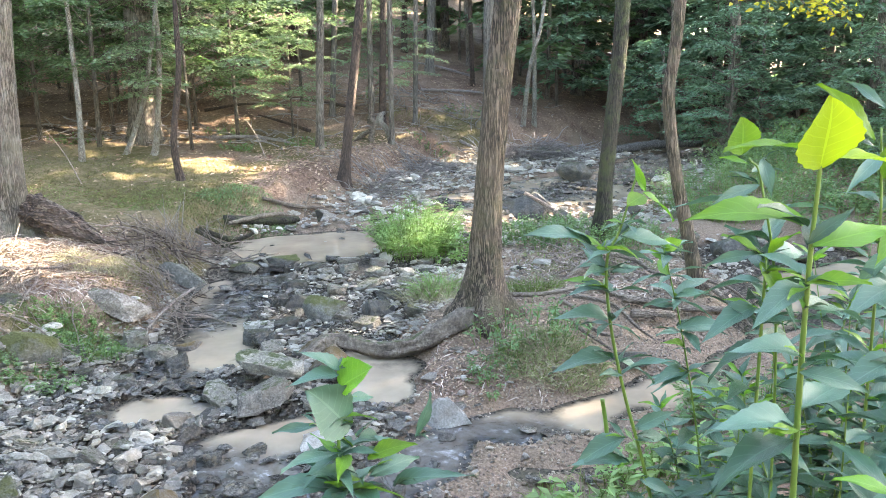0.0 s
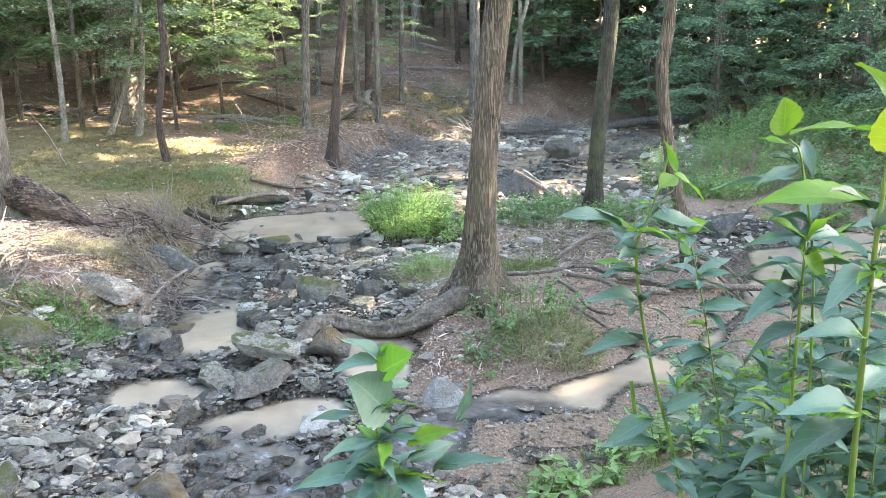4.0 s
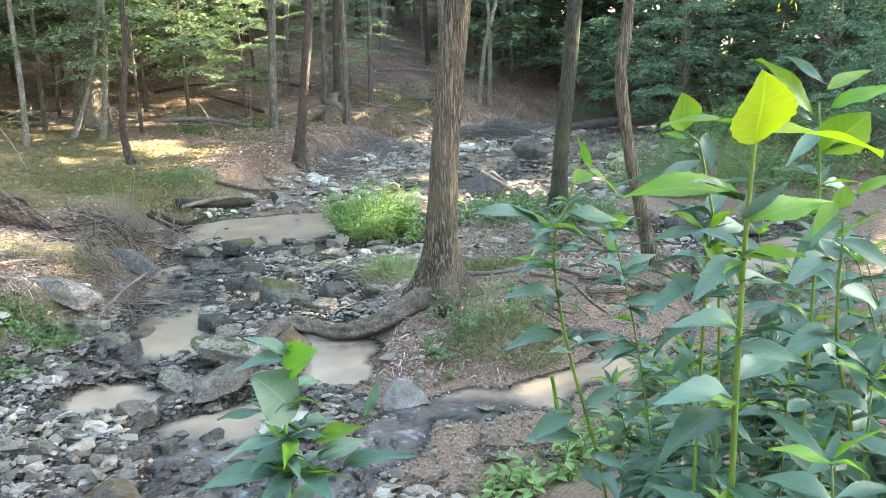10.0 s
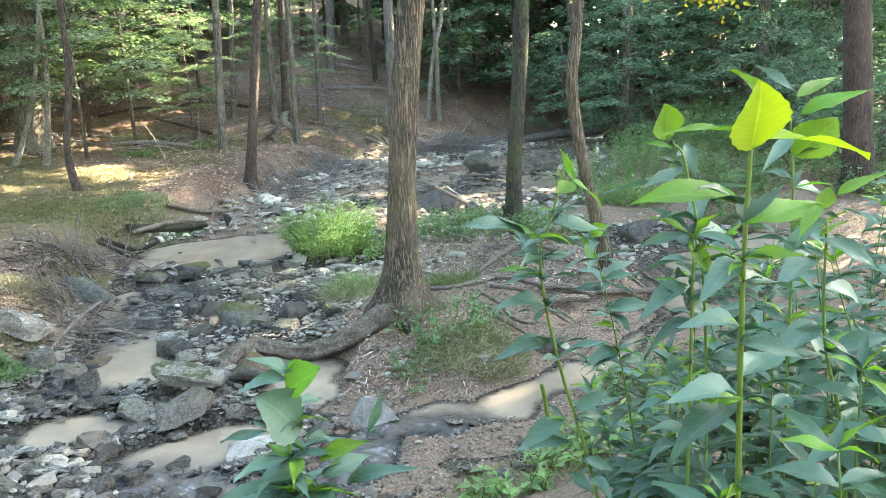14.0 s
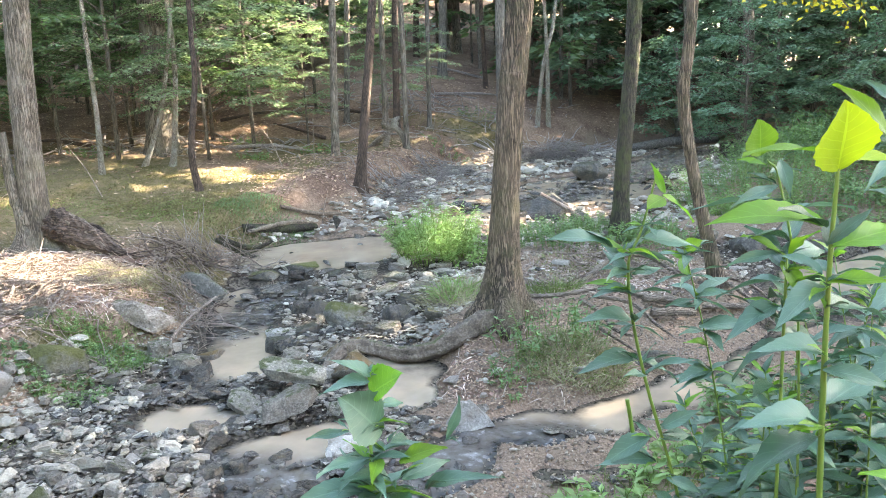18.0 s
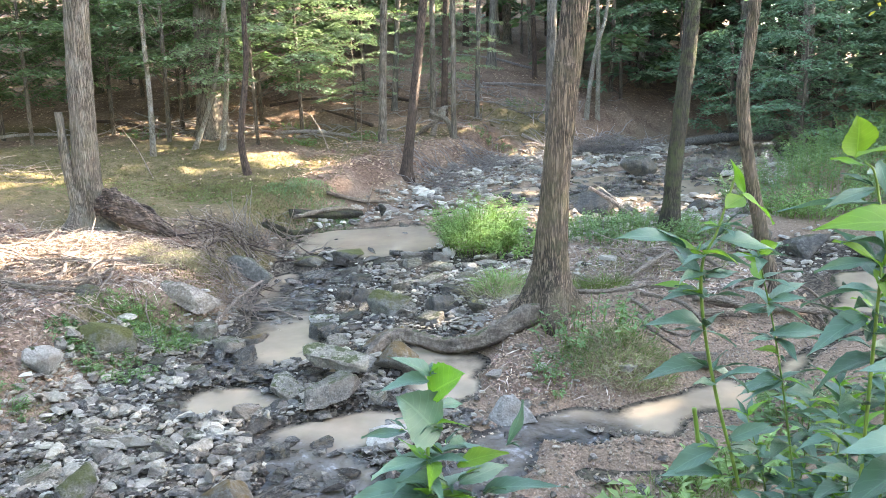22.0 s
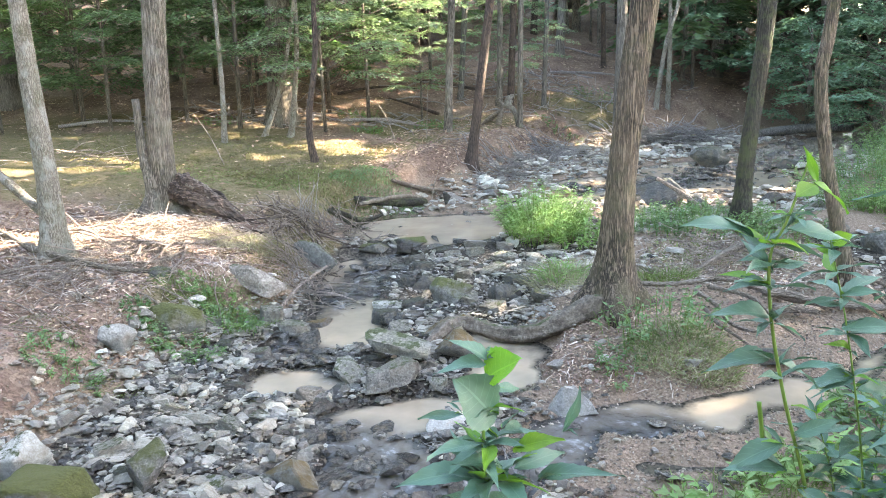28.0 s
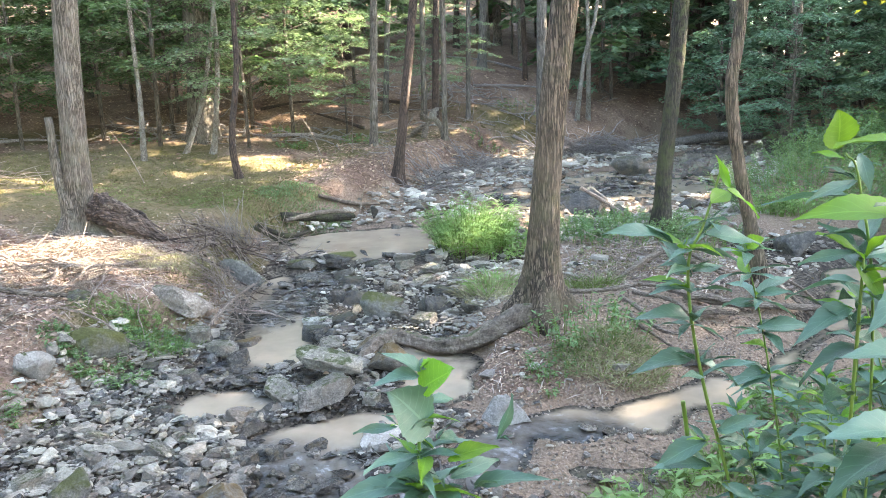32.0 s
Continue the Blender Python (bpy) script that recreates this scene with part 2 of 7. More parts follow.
M_STONES_WET = stone("wet_stones", (0.018, 0.018, 0.018), (0.085, 0.083, 0.078), (0.24, 0.228, 0.2), rough=0.17, per="Geo", spread=1.0, wet=0.1)
M_ROCK_WHITE = stone("white_rock", (0.22, 0.21, 0.185), (0.40, 0.385, 0.35), (0.56, 0.545, 0.50))

M_ROOT = stone("worn_root", (0.04, 0.032, 0.024), (0.16, 0.13, 0.098), (0.38, 0.325, 0.26), moss=0.12, rough=0.7)

# ground, mixed by zone from the mesh's own colour layer: red moss, green leaf litter, blue gravel
M_GROUND, nt, b = nodes_of("forest_floor")
zone = nt.nodes.new("ShaderNodeVertexColor")
zone.layer_name = "zone"
zs = nt.nodes.new("ShaderNodeSeparateColor")
nt.links.new(zone.outputs["Color"], zs.inputs[0])
c = coords(nt)
n_fine, n_mid, n_big = noisy(nt, c, 42, 5, 0.7), noisy(nt, c, 6, 5, 0.6), noisy(nt, c, 0.9, 4, 0.6)
soil = ramp(nt, n_fine, [(0.3, (0.07, 0.05, 0.036)), (0.5, (0.21, 0.15, 0.108)), (0.72, (0.41, 0.315, 0.24))])
soil = mixed(nt, ramp(nt, n_mid, [(0.4, (0, 0, 0)), (0.65, (0.6,) * 3)]), soil, (0.22, 0.16, 0.113))
vl = add(nt, "TexVoronoi", Scale=26.0)
warped = mixed(nt, 0.12, c, noise_vec(nt, c, 9.0))
nt.links.new(warped, vl.inputs["Vector"])
litter = mixed(nt, 0.6, ramp(nt, vl.outputs["Color"], [(0.15, (0.085, 0.047, 0.034)), (0.5, (0.22, 0.138, 0.098)), (0.85, (0.42, 0.30, 0.235))]), soil)
litter = mixed(nt, ramp(nt, n_big, [(0.4, (0, 0, 0)), (0.6, (0.7,) * 3)]), litter, mixed(nt, 1.0, litter, (0.5, 0.42, 0.4), "MULTIPLY"))
vg = add(nt, "TexVoronoi", Scale=34.0)
nt.links.new(c, vg.inputs["Vector"])
gravel = ramp(nt, vg.outputs["Color"], [(0.1, (0.012, 0.01, 0.008)), (0.5, (0.052, 0.043, 0.034)), (0.9, (0.15, 0.13, 0.102))])
moss = ramp(nt, n_fine, [(0.28, (0.032, 0.03, 0.01)), (0.5, (0.085, 0.078, 0.024)), (0.72, (0.21, 0.165, 0.095))])
moss = mixed(nt, ramp(nt, n_mid, [(0.4, (0, 0, 0)), (0.64, (0.8,) * 3)]), moss, (0.19, 0.142, 0.09))
edge = calc(nt, "MULTIPLY_ADD", n_mid, 0.9, -0.45)
pick = lambda ch: ramp(nt, calc(nt, "ADD", zs.outputs[ch], edge), [(0.35, (0, 0, 0)), (0.65, (1, 1, 1))])
col = mixed(nt, pick(1), soil, litter)
col = mixed(nt, pick(0), col, moss)
col = mixed(nt, pick(2), col, gravel)
nt.links.new(col, b.inputs["Base Color"])
b.inputs["Roughness"].default_value = 0.9
b.inputs["Specular IOR Level"].default_value = 0.25
bumped(nt, b, calc(nt, "ADD", n_fine, calc(nt, "MULTIPLY", vl.outputs["Distance"], 0.8)), 0.9, 0.03)

# silty creek water, rippled where it runs fast
M_WATER, nt, b = nodes_of("silty_water")
lay = nt.nodes.new("ShaderNodeVertexColor")
lay.layer_name = "flow"
fs = nt.nodes.new("ShaderNodeSeparateColor")
nt.links.new(lay.outputs["Color"], fs.inputs[0])
c = coords(nt)
silt = ramp(nt, noisy(nt, c, 2.2, 4), [(0.3, (0.22, 0.178, 0.13)), (0.7, (0.325, 0.265, 0.195))])
shoal = ramp(nt, noisy(nt, c, 26, 4, 0.65), [(0.35, (0.02, 0.019, 0.017)), (0.65, (0.095, 0.082, 0.064))])
deep = calc(nt, "ADD", fs.outputs[1], calc(nt, "MULTIPLY_ADD", noisy(nt, c, 9, 4, 0.6), 0.7, -0.35))
silt = mixed(nt, ramp(nt, deep, [(0.25, (0, 0, 0)), (0.8, (1, 1, 1))]), shoal, silt)
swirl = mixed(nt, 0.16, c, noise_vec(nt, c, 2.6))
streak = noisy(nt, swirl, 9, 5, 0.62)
# sky reflections on the fast runs, put into the colour as light streaks
sky_glint = ramp(nt, streak, [(0.4, (0.012, 0.014, 0.017)), (0.58, (0.05, 0.057, 0.064)), (0.74, (0.3, 0.325, 0.35))])
silt = mixed(nt, calc(nt, "MULTIPLY", fs.outputs[0], 0.8), silt, sky_glint)
nt.links.new(silt, b.inputs["Base Color"])
b.inputs["Roughness"].default_value = 0.11
b.inputs["IOR"].default_value = 1.33
calm = noisy(nt, c, 5, 2)
fast = noisy(nt, swirl, 20, 3, 0.5)
bumped(nt, b, calc(nt, "ADD", calc(nt, "MULTIPLY", calm, 0.1), calc(nt, "MULTIPLY", calc(nt, "MULTIPLY", fast, fs.outputs[0]), 0.45)), 1.0, 0.03)

M_LEAF_CANOPY = leafy("canopy_leaves", (0.08, 0.135, 0.06), (0.14, 0.21, 0.1), 0.45, 0.4)
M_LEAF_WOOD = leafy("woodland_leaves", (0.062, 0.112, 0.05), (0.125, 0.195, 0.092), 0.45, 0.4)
# haze over the trees on the right is put into this blue-green
M_LEAF_WOOD_B = leafy("blue_green_leaves", (0.1, 0.185, 0.125), (0.185, 0.3, 0.2), 0.45, 0.38)
# pale copy of the woodland leaves: sun on the sprays put into colour
M_LEAF_SUN = leafy("sun_painted_leaves", (0.135, 0.2, 0.12), (0.26, 0.34, 0.225), 0.45, 0.45)
M_LEAF_YELLOW = leafy("yellow_leaves", (0.33, 0.30, 0.03), (0.52, 0.46, 0.05), 0.45, 0.45)
M_HERB = leafy("fresh_herb", (0.135, 0.235, 0.08), (0.28, 0.42, 0.17), 0.5, 0.4)
M_HERB_DULL = leafy("dull_herb", (0.085, 0.16, 0.068), (0.18, 0.28, 0.125), 0.5, 0.35)
M_GRASS_DRY = leafy("dry_grass", (0.17, 0.16, 0.09), (0.42, 0.38, 0.27), 0.55, 0.3)
M_GRASS = leafy("bank_grass", (0.09, 0.135, 0.04), (0.2, 0.25, 0.085), 0.55, 0.35)
M_LITTER = leafy("fallen_leaves", (0.21, 0.118, 0.084), (0.46, 0.32, 0.25), 0.6, 0.15, 0.05, 0.9)
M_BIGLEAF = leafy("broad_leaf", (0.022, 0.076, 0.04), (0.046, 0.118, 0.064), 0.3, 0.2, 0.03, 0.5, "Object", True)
# lighter copy of the broad leaf: open light over the creek, put into colour
M_LITLEAF = leafy("light_painted_leaf", (0.055, 0.128, 0.09), (0.095, 0.185, 0.13), 0.32, 0.25, 0.03, 0.4, "Object", True)
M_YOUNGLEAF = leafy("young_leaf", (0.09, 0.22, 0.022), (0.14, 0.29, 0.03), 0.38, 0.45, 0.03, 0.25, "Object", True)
# sun shining through the top leaves is put into this yellow-green
M_TOPLEAF = leafy("sun_painted_leaf", (0.26, 0.38, 0.02), (0.34, 0.46, 0.025), 0.4, 0.5, 0.02, 0.15, "Object", True)
M_STEM = leafy("green_stem", (0.085, 0.165, 0.028), (0.16, 0.26, 0.05), 0.45, 0.15, 0.02, 0.2, "Object")
M_MOSS = leafy("moss_tufts", (0.085, 0.08, 0.032), (0.185, 0.16, 0.072), 0.7, 0.25)
M_STRAW = leafy("straw", (0.29, 0.225, 0.19), (0.58, 0.49, 0.43), 0.6, 0.1, 0.03, 0.8)



# ---- building blocks ----
def mesh_of(name, verts, faces, material, smooth=False):
    me = bpy.data.meshes.new(name)
    me.from_pydata(verts.tolist() if hasattr(verts, "tolist") else verts, [], faces.tolist() if hasattr(faces, "tolist") else faces)
    me.materials.append(material)
    if smooth:
        me.polygons.foreach_set("use_smooth", [True] * len(me.polygons))
    return me


def piece(name, me, parent=None, m=None, label=""):
    """A mesh object, under a thing if one is given, placed by m in its parent's space."""
    ob = new(name, me)
    ob.parent = parent
    if m is not None:
        ob.matrix_basis = m
    if label:
        ob["label"] = label
    return ob


def thing(name, place, label, category, group="", kind=""):
    ob = new(name)
    ob.location = place
    ob.empty_display_size = 0.1
    return tagged(ob, label, category, group, kind)


def bent(points, steps):
    """A smooth line through the points (Catmull-Rom)."""
    p = np.array(points, float)
    p = np.vstack([2 * p[0] - p[1], p, 2 * p[-1] - p[-2]])
    out = []
    for i in range(1, len(p) - 2):
        for t in np.linspace(0, 1, steps, endpoint=False):
            a, b_, c_, d = p[i - 1], p[i], p[i + 1], p[i + 2]
            out.append(0.5 * (2 * b_ + (c_ - a) * t + (2 * a - 5 * b_ + 4 * c_ - d) * t**2 + (3 * b_ - 3 * c_ + d - a) * t**3))
    out.append(p[-2])
    return np.array(out)


def tube(line, radii, sides=8, rough=0.0, seed=0, cap=True, lobes=0.0):
    """Verts and faces of a round rod along a line; rough: unevenness as a share of the radius."""
    line = np.asarray(line, float)
    radii = np.interp(np.linspace(0, 1, len(line)), np.linspace(0, 1, len(radii)), radii) if len(radii) != len(line) else np.asarray(radii, float)
    rs = np.random.RandomState(seed)
    way = np.gradient(line, axis=0)
    way /= np.linalg.norm(way, axis=1)[:, None] + 1e-9
    ref = np.array([0.0, 0.0, 1.0]) if abs(way[:, 2]).mean() < 0.8 else np.array([1.0, 0.0, 0.0])
    u = np.cross(way, ref)
    u /= np.linalg.norm(u, axis=1)[:, None] + 1e-9
    v = np.cross(way, u)
    a = np.linspace(0, 2 * np.pi, sides, endpoint=False)
    r = radii[:, None] * (1 + rough * rs.uniform(-1, 1, (len(line), sides)) + rough * 1.2 * rs.uniform(-1, 1, sides)[None] + lobes * np.sin(a * 3 + 1)[None])
    verts = line[:, None] + u[:, None] * (r * np.cos(a))[..., None] + v[:, None] * (r * np.sin(a))[..., None]
    n = len(line)
    i, j = np.meshgrid(np.arange(n - 1), np.arange(sides), indexing="ij")
    k = (j + 1) % sides
    faces = np.stack([i * sides + j, i * sides + k, (i + 1) * sides + k, (i + 1) * sides + j], -1).reshape(-1, 4).tolist()
    if cap:
        faces += [list(range(sides))[::-1], list(range((n - 1) * sides, n * sides))]
    return verts.reshape(-1, 3), faces


def joined(parts):
    verts, faces, at = [], [], 0
    for v, f in parts:
        verts.append(v)
        faces += [[q + at for q in face] for face in f]
        at += len(v)
    return np.concatenate(verts), faces


def unit(v):
    return v / (np.linalg.norm(v, axis=-1, keepdims=True) + 1e-9)


def leaves(pos, way, up, length, width, fold=0.15):
    """Verts and faces of many small leaves: a folded rhomb each."""
    way, n = unit(way), len(pos)
    side = unit(np.cross(way, up))
    up = np.cross(side, way)
    length, width = np.broadcast_to(length, n)[:, None], np.broadcast_to(width, n)[:, None]
    mid = pos + way * length * 0.42
    verts = np.stack([pos, mid + side * width * 0.5 + up * width * fold, pos + way * length - up * length * 0.08, mid - side * width * 0.5 + up * width * fold], 1).reshape(-1, 3)
    return verts, np.arange(4 * n).reshape(n, 4)


def blades(pos, way, length, width, rs, droop=0.5):
    """Grass blades: two quads each, bending over."""
    n = len(pos)
    way = unit(way)
    side = unit(np.cross(way, rs.normal(size=(n, 3))))
    length, width = np.broadcast_to(length, n)[:, None], np.broadcast_to(width, n)[:, None]
    out = unit(np.c_[way[:, :2], np.zeros(n)] + 1e-3)
    p1 = pos + way * length * 0.55
    p2 = p1 + unit(way + out * droop - np.array([0, 0, 0.5]) * droop) * length * 0.45
    verts = np.stack([pos - side * width / 2, pos + side * width / 2, p1 + side * width / 2, p1 - side * width / 2, p2], 1).reshape(-1, 3)
    base = np.arange(n)[:, None] * 5
    return verts, (base + [0, 1, 2, 3]).tolist() + (base + [3, 2, 4]).tolist()


def rock_mesh(name, seed, material, cuts=9, fine=3):
    """A broken boulder about one metre across: a ball cut by flat faces, then roughened."""
    rnd = random.Random(seed)
    bm = bmesh.new()
    for k in range(cuts + 5):
        q = Vector((rnd.gauss(0, 1), rnd.gauss(0, 1), rnd.gauss(0, 1)))
        q /= max(abs(c_) for c_ in q) ** rnd.uniform(0.55, 1.0)
        q.normalize() if q.length > 1.25 else None
        bm.verts.new(q * 0.52)
    res = bmesh.ops.convex_hull(bm, input=bm.verts)
    gone = {g_ for g_ in res["geom_interior"] + res["geom_unused"] if isinstance(g_, bmesh.types.BMVert)}
    bmesh.ops.delete(bm, geom=list(gone), context="VERTS")
    bmesh.ops.bevel(bm, geom=bm.edges[:], offset=0.035, segments=1, affect="EDGES")
    bmesh.ops.triangulate(bm, faces=bm.faces[:])
    bmesh.ops.subdivide_edges(bm, edges=[e for e in bm.edges if e.calc_length() > 0.12], cuts=fine, use_grid_fill=True)
    bmesh.ops.triangulate(bm, faces=bm.faces[:])
    for v in bm.verts:
        q = v.co * 3 + Vector((seed, seed * 1.7, 0))
        v.co *= 1 + 0.09 * noise.noise(q) + 0.05 * noise.noise(q * 3.1) + 0.025 * noise.noise(q * 8)
    me = bpy.data.meshes.new(name)
    bm.to_mesh(me)
    bm.free()
    me.materials.append(material)
    me.polygons.foreach_set("use_smooth", [True] * len(me.polygons))
    me.set_sharp_from_angle(angle=radians(32))
    return me


def plate_points(rs, flat):
    """Rim of an uneven flat plate: a wider bottom and a tilted, smaller top."""
    n = rs.randint(5, 8)
    a = np.sort(rs.uniform(0, 2 * np.pi, n)) * 0.4 + np.linspace(0, 2 * np.pi, n, endpoint=False) * 0.6
    r = rs.uniform(0.36, 0.56, n)
    rim = np.stack([r * np.cos(a), r * np.sin(a)], -1)
    tilt = rs.normal(0, 0.35, 2) * flat
    top = rim * rs.uniform(0.7, 0.97, (n, 1))
    return np.vstack([np.c_[rim, -flat * rs.uniform(0.2, 0.5, n)], np.c_[top, flat * 0.45 + top @ tilt + rs.normal(0, flat * 0.06, n)]])


def slab_points(rs, flat):
    if flat < 0.5 and rs.uniform() < 0.75:
        return plate_points(rs, flat)
    p = rs.normal(size=(13, 3))
    p = p / np.abs(p).max(1)[:, None] ** rs.uniform(0.5, 1, (13, 1)) * 0.5
    p[:, 2] *= flat
    return p


def slab_mesh(name, seed, flat, material):
    """A flat broken stone, one metre long: the hull of a few points."""
    rs = np.random.RandomState(seed)
    bm = bmesh.new()
    for q in slab_points(rs, flat) * [1, rs.uniform(0.55, 0.8), 1]:
        bm.verts.new(q)
    res = bmesh.ops.convex_hull(bm, input=bm.verts)
    gone = [g for g in res["geom_interior"] + res["geom_unused"] if isinstance(g, bmesh.types.BMVert)]
    bmesh.ops.delete(bm, geom=list(set(gone)), context="VERTS")
    me = bpy.data.meshes.new(name)
    bm.to_mesh(me)
    bm.free()
    me.materials.append(material)
    return me


def ledge_mesh(name, seed, material, taper=0.0):
    """An angular broken slab about one metre across: a skewed block with chipped corners and bedding steps."""
    rnd = random.Random(seed)
    bm = bmesh.new()
    for sx in (-1, 1):
        for sy in (-1, 1):
            for sz in (-1, 1):
                for k in range(2):
                    q = [sx * rnd.uniform(0.16, 0.52), sy * rnd.uniform(0.2, 0.52), sz * rnd.uniform(0.28, 0.5)]
                    bm.verts.new(q)
    for k in range(4):
        bm.verts.new((rnd.choice((-1, 1)) * rnd.uniform(0.45, 0.58), rnd.uniform(-0.25, 0.25), rnd.uniform(-0.3, 0.3)))
    res = bmesh.ops.convex_hull(bm, input=bm.verts)
    gone = {g_ for g_ in res["geom_interior"] + res["geom_unused"] if isinstance(g_, bmesh.types.BMVert)}
    bmesh.ops.delete(bm, geom=list(gone), context="VERTS")
    bmesh.ops.triangulate(bm, faces=bm.faces[:])
    for k in range(3):
        bmesh.ops.subdivide_edges(bm, edges=[e for e in bm.edges if e.calc_length() > 0.11], cuts=1, use_grid_fill=True)
        bmesh.ops.triangulate(bm, faces=bm.faces[:])
    for v in bm.verts:
        q = v.co * 3 + Vector((seed, seed * 1.7, 0))
        step = math.floor((v.co.z + 0.06 * noise.noise(q)) * 6 + 0.5) / 6
        cut = 0.07 * noise.noise(Vector((seed * 3.1, 0, step * 9))) + 0.07 * noise.noise(q * 1.4) + 0.04 * noise.noise(q * 4)
        v.co = Vector((v.co.x * (1 + cut), v.co.y * (1 + cut), v.co.z * (1 + 0.12 * noise.noise(q * 1.2) + 0.06 * noise.noise(q * 5))))
    for v in bm.verts:
        k = 1 - taper * min(max(v.co.z + 0.5, 0), 1)
        v.co.x, v.co.y = v.co.x * k, v.co.y * k
    me = bpy.data.meshes.new(name)
    bm.to_mesh(me)
    bm.free()
    me.materials.append(material)
    me.polygons.foreach_set("use_smooth", [True] * len(me.polygons))
    me.set_sharp_from_angle(angle=radians(24))
    return me


def place(x, y, z, turn=0.0, tilt=0.0, lean=0.0, size=(1, 1, 1)):
    return Matrix.LocRotScale((x, y, z), Euler((radians(tilt), radians(lean), radians(turn))), size)


# ---- the lie of the land ----
def wave(x, y, size, seed):
    """Smooth value noise from -1 to 1, with bumps about size metres wide."""
    rs = np.random.RandomState(seed)
    grid = rs.uniform(-1, 1, (64, 64))
    u, v = np.asarray(x, float) / size + 17.3, np.asarray(y, float) / size + 5.7
    i, j = np.floor(u).astype(int), np.floor(v).astype(int)
    a, b = u - i, v - j
    a, b = a * a * (3 - 2 * a), b * b * (3 - 2 * b)
    g = lambda p, q: grid[p % 64, q % 64]
    return (g(i, j) * (1 - a) + g(i + 1, j) * a) * (1 - b) + (g(i, j + 1) * (1 - a) + g(i + 1, j + 1) * a) * b


def ease(lo, hi, v):
    v = np.clip((v - lo) / (hi - lo), 0, 1)
    return v * v * (3 - 2 * v)


def water_level(x, y):
    return np.interp(y, [5, 6.5, 7.2, 8, 9.5, 10.5, 11.3, 14.6, 15.6, 18, 25, 60], [0, 0.02, 0.05, 0.1, 0.18, 0.24, 0.3, 0.32, 0.46, 0.55, 0.6, 0.8])


def left_toe(y):
    return np.interp(y, [2, 4.9, 5.8, 7.0, 7.6, 8.3, 10, 12, 13.6, 15.7, 17.3, 20, 21.8, 24.4, 27, 40],
                     [-3.65, -3.75, -3.8, -3.7, -3.4, -3.0, -3.05, -3.35, -3.0, -2.1, -1.5, -0.5, 0.6, 2.6, 5.2, 19])


def near_toe(x):
    return np.interp(x, [-12, -4, -2, 0, 1, 1.7, 2.5, 3.2, 4.2, 6, 9, 14], [3.6, 4.0, 4.25, 4.6, 5.35, 5.85, 6.55, 7.4, 8.4, 9.6, 11.5, 15])


def right_toe(y):
    return np.interp(y, [9, 11.5, 12.3, 15.2, 18, 21, 24, 40], [7.5, 5.6, 4.0, 4.3, 6.0, 7.9, 10.5, 24])


# pools and runs of water: centre line points and half widths
NEAR_POOLS = [((-2.6, 6.78), (-2.1, 6.74), 0.32), ((-1.75, 6.15), (-1.15, 6.33), 0.34), ((-1.6, 5.8), (-1.3, 5.4), 0.3), ((-1.4, 5.3), (-1.5, 4.6), 0.34),
              ((-2.85, 7.5), (-2.5, 7.45), 0.17), ((-2.35, 7.72), (-2.0, 7.82), 0.26), ((-2.3, 8.0), (-2.4, 8.45), 0.36), ((-2.45, 8.6), (-2.75, 9.5), 0.28),
              ((-2.8, 9.6), (-3.0, 10.3), 0.27), ((-2.4, 10.1), (-2.3, 10.7), 0.22), ((-0.85, 7.72), (-0.58, 7.75), 0.4), ((-0.72, 7.3), (-0.64, 7.15), 0.33)]
SIDE_POOLS = [((0.62, 6.45), (1.15, 6.48), 0.36), ((1.1, 6.6), (1.95, 7.0), 0.33), ((2.0, 6.98), (2.5, 7.4), 0.18), ((0.6, 6.3), (0.15, 6.3), 0.2), ((0.1, 6.25), (-0.1, 5.8), 0.2),
              ((-0.1, 5.8), (-0.9, 4.8), 0.22), ((0.6, 5.62), (1.2, 5.62), 0.1), ((2.5, 7.4), (3.4, 8.4), 0.17), ((3.4, 8.5), (4.6, 10.1), 0.28), ((4.6, 10.1), (9, 12), 0.6)]
UPPER_POOLS = [((-2.9, 12.4), (-1.5, 12.9), 0.9), ((-2.0, 11.7), (-1.35, 12.2), 0.55), ((-1.0, 14.4), (0.6, 14.9), 0.35), ((0.5, 13.2), (1.2, 15.2), 0.22), ((0.6, 15.9), (3.6, 16.6), 0.9),
               ((2.2, 17.6), (4.2, 19), 0.9), ((4.0, 19.0), (6.3, 21.9), 1.1), ((6.3, 21.9), (12, 27), 1.4), ((12, 27), (24, 36), 1.6)]
POOLS = NEAR_POOLS + SIDE_POOLS + UPPER_POOLS
MOUNDS = [(0.45, 8.35, 0.75, 0.3), (2.8, 9.0, 0.5, 0.3), (0.95, 7.6, 0.62, 0.32), (1.5, 8.6, 0.9, 0.28), (1.9, 9.9, 1.1, 0.15), (1.6, 11.6, 1.2, 0.13), (2.5, 12.2, 1.0, 0.14),
          (-0.2, 11.6, 0.8, 0.12), (-0.3, 13.4, 1.0, 0.1), (0.2, 9.9, 0.8, 0.15), (3.9, 12.4, 0.8, 0.25), (0.35, 7.3, 0.5, 0.16)]


def pool_depth(x, y):
    best = np.full(np.shape(x), -9.0)
    jig = 0.09 * wave(x, y, 0.35, 3) + 0.1 * wave(x, y, 0.9, 4)
    for (ax, ay), (bx, by), r in POOLS:
        t = np.clip(((x - ax) * (bx - ax) + (y - ay) * (by - ay)) / ((bx - ax) ** 2 + (by - ay) ** 2), 0, 1)
        d = np.hypot(x - ax - t * (bx - ax), y - ay - t * (by - ay))
        best = np.maximum(best, (r - d + jig) / 0.3)
    return np.clip(best, -1, 1)


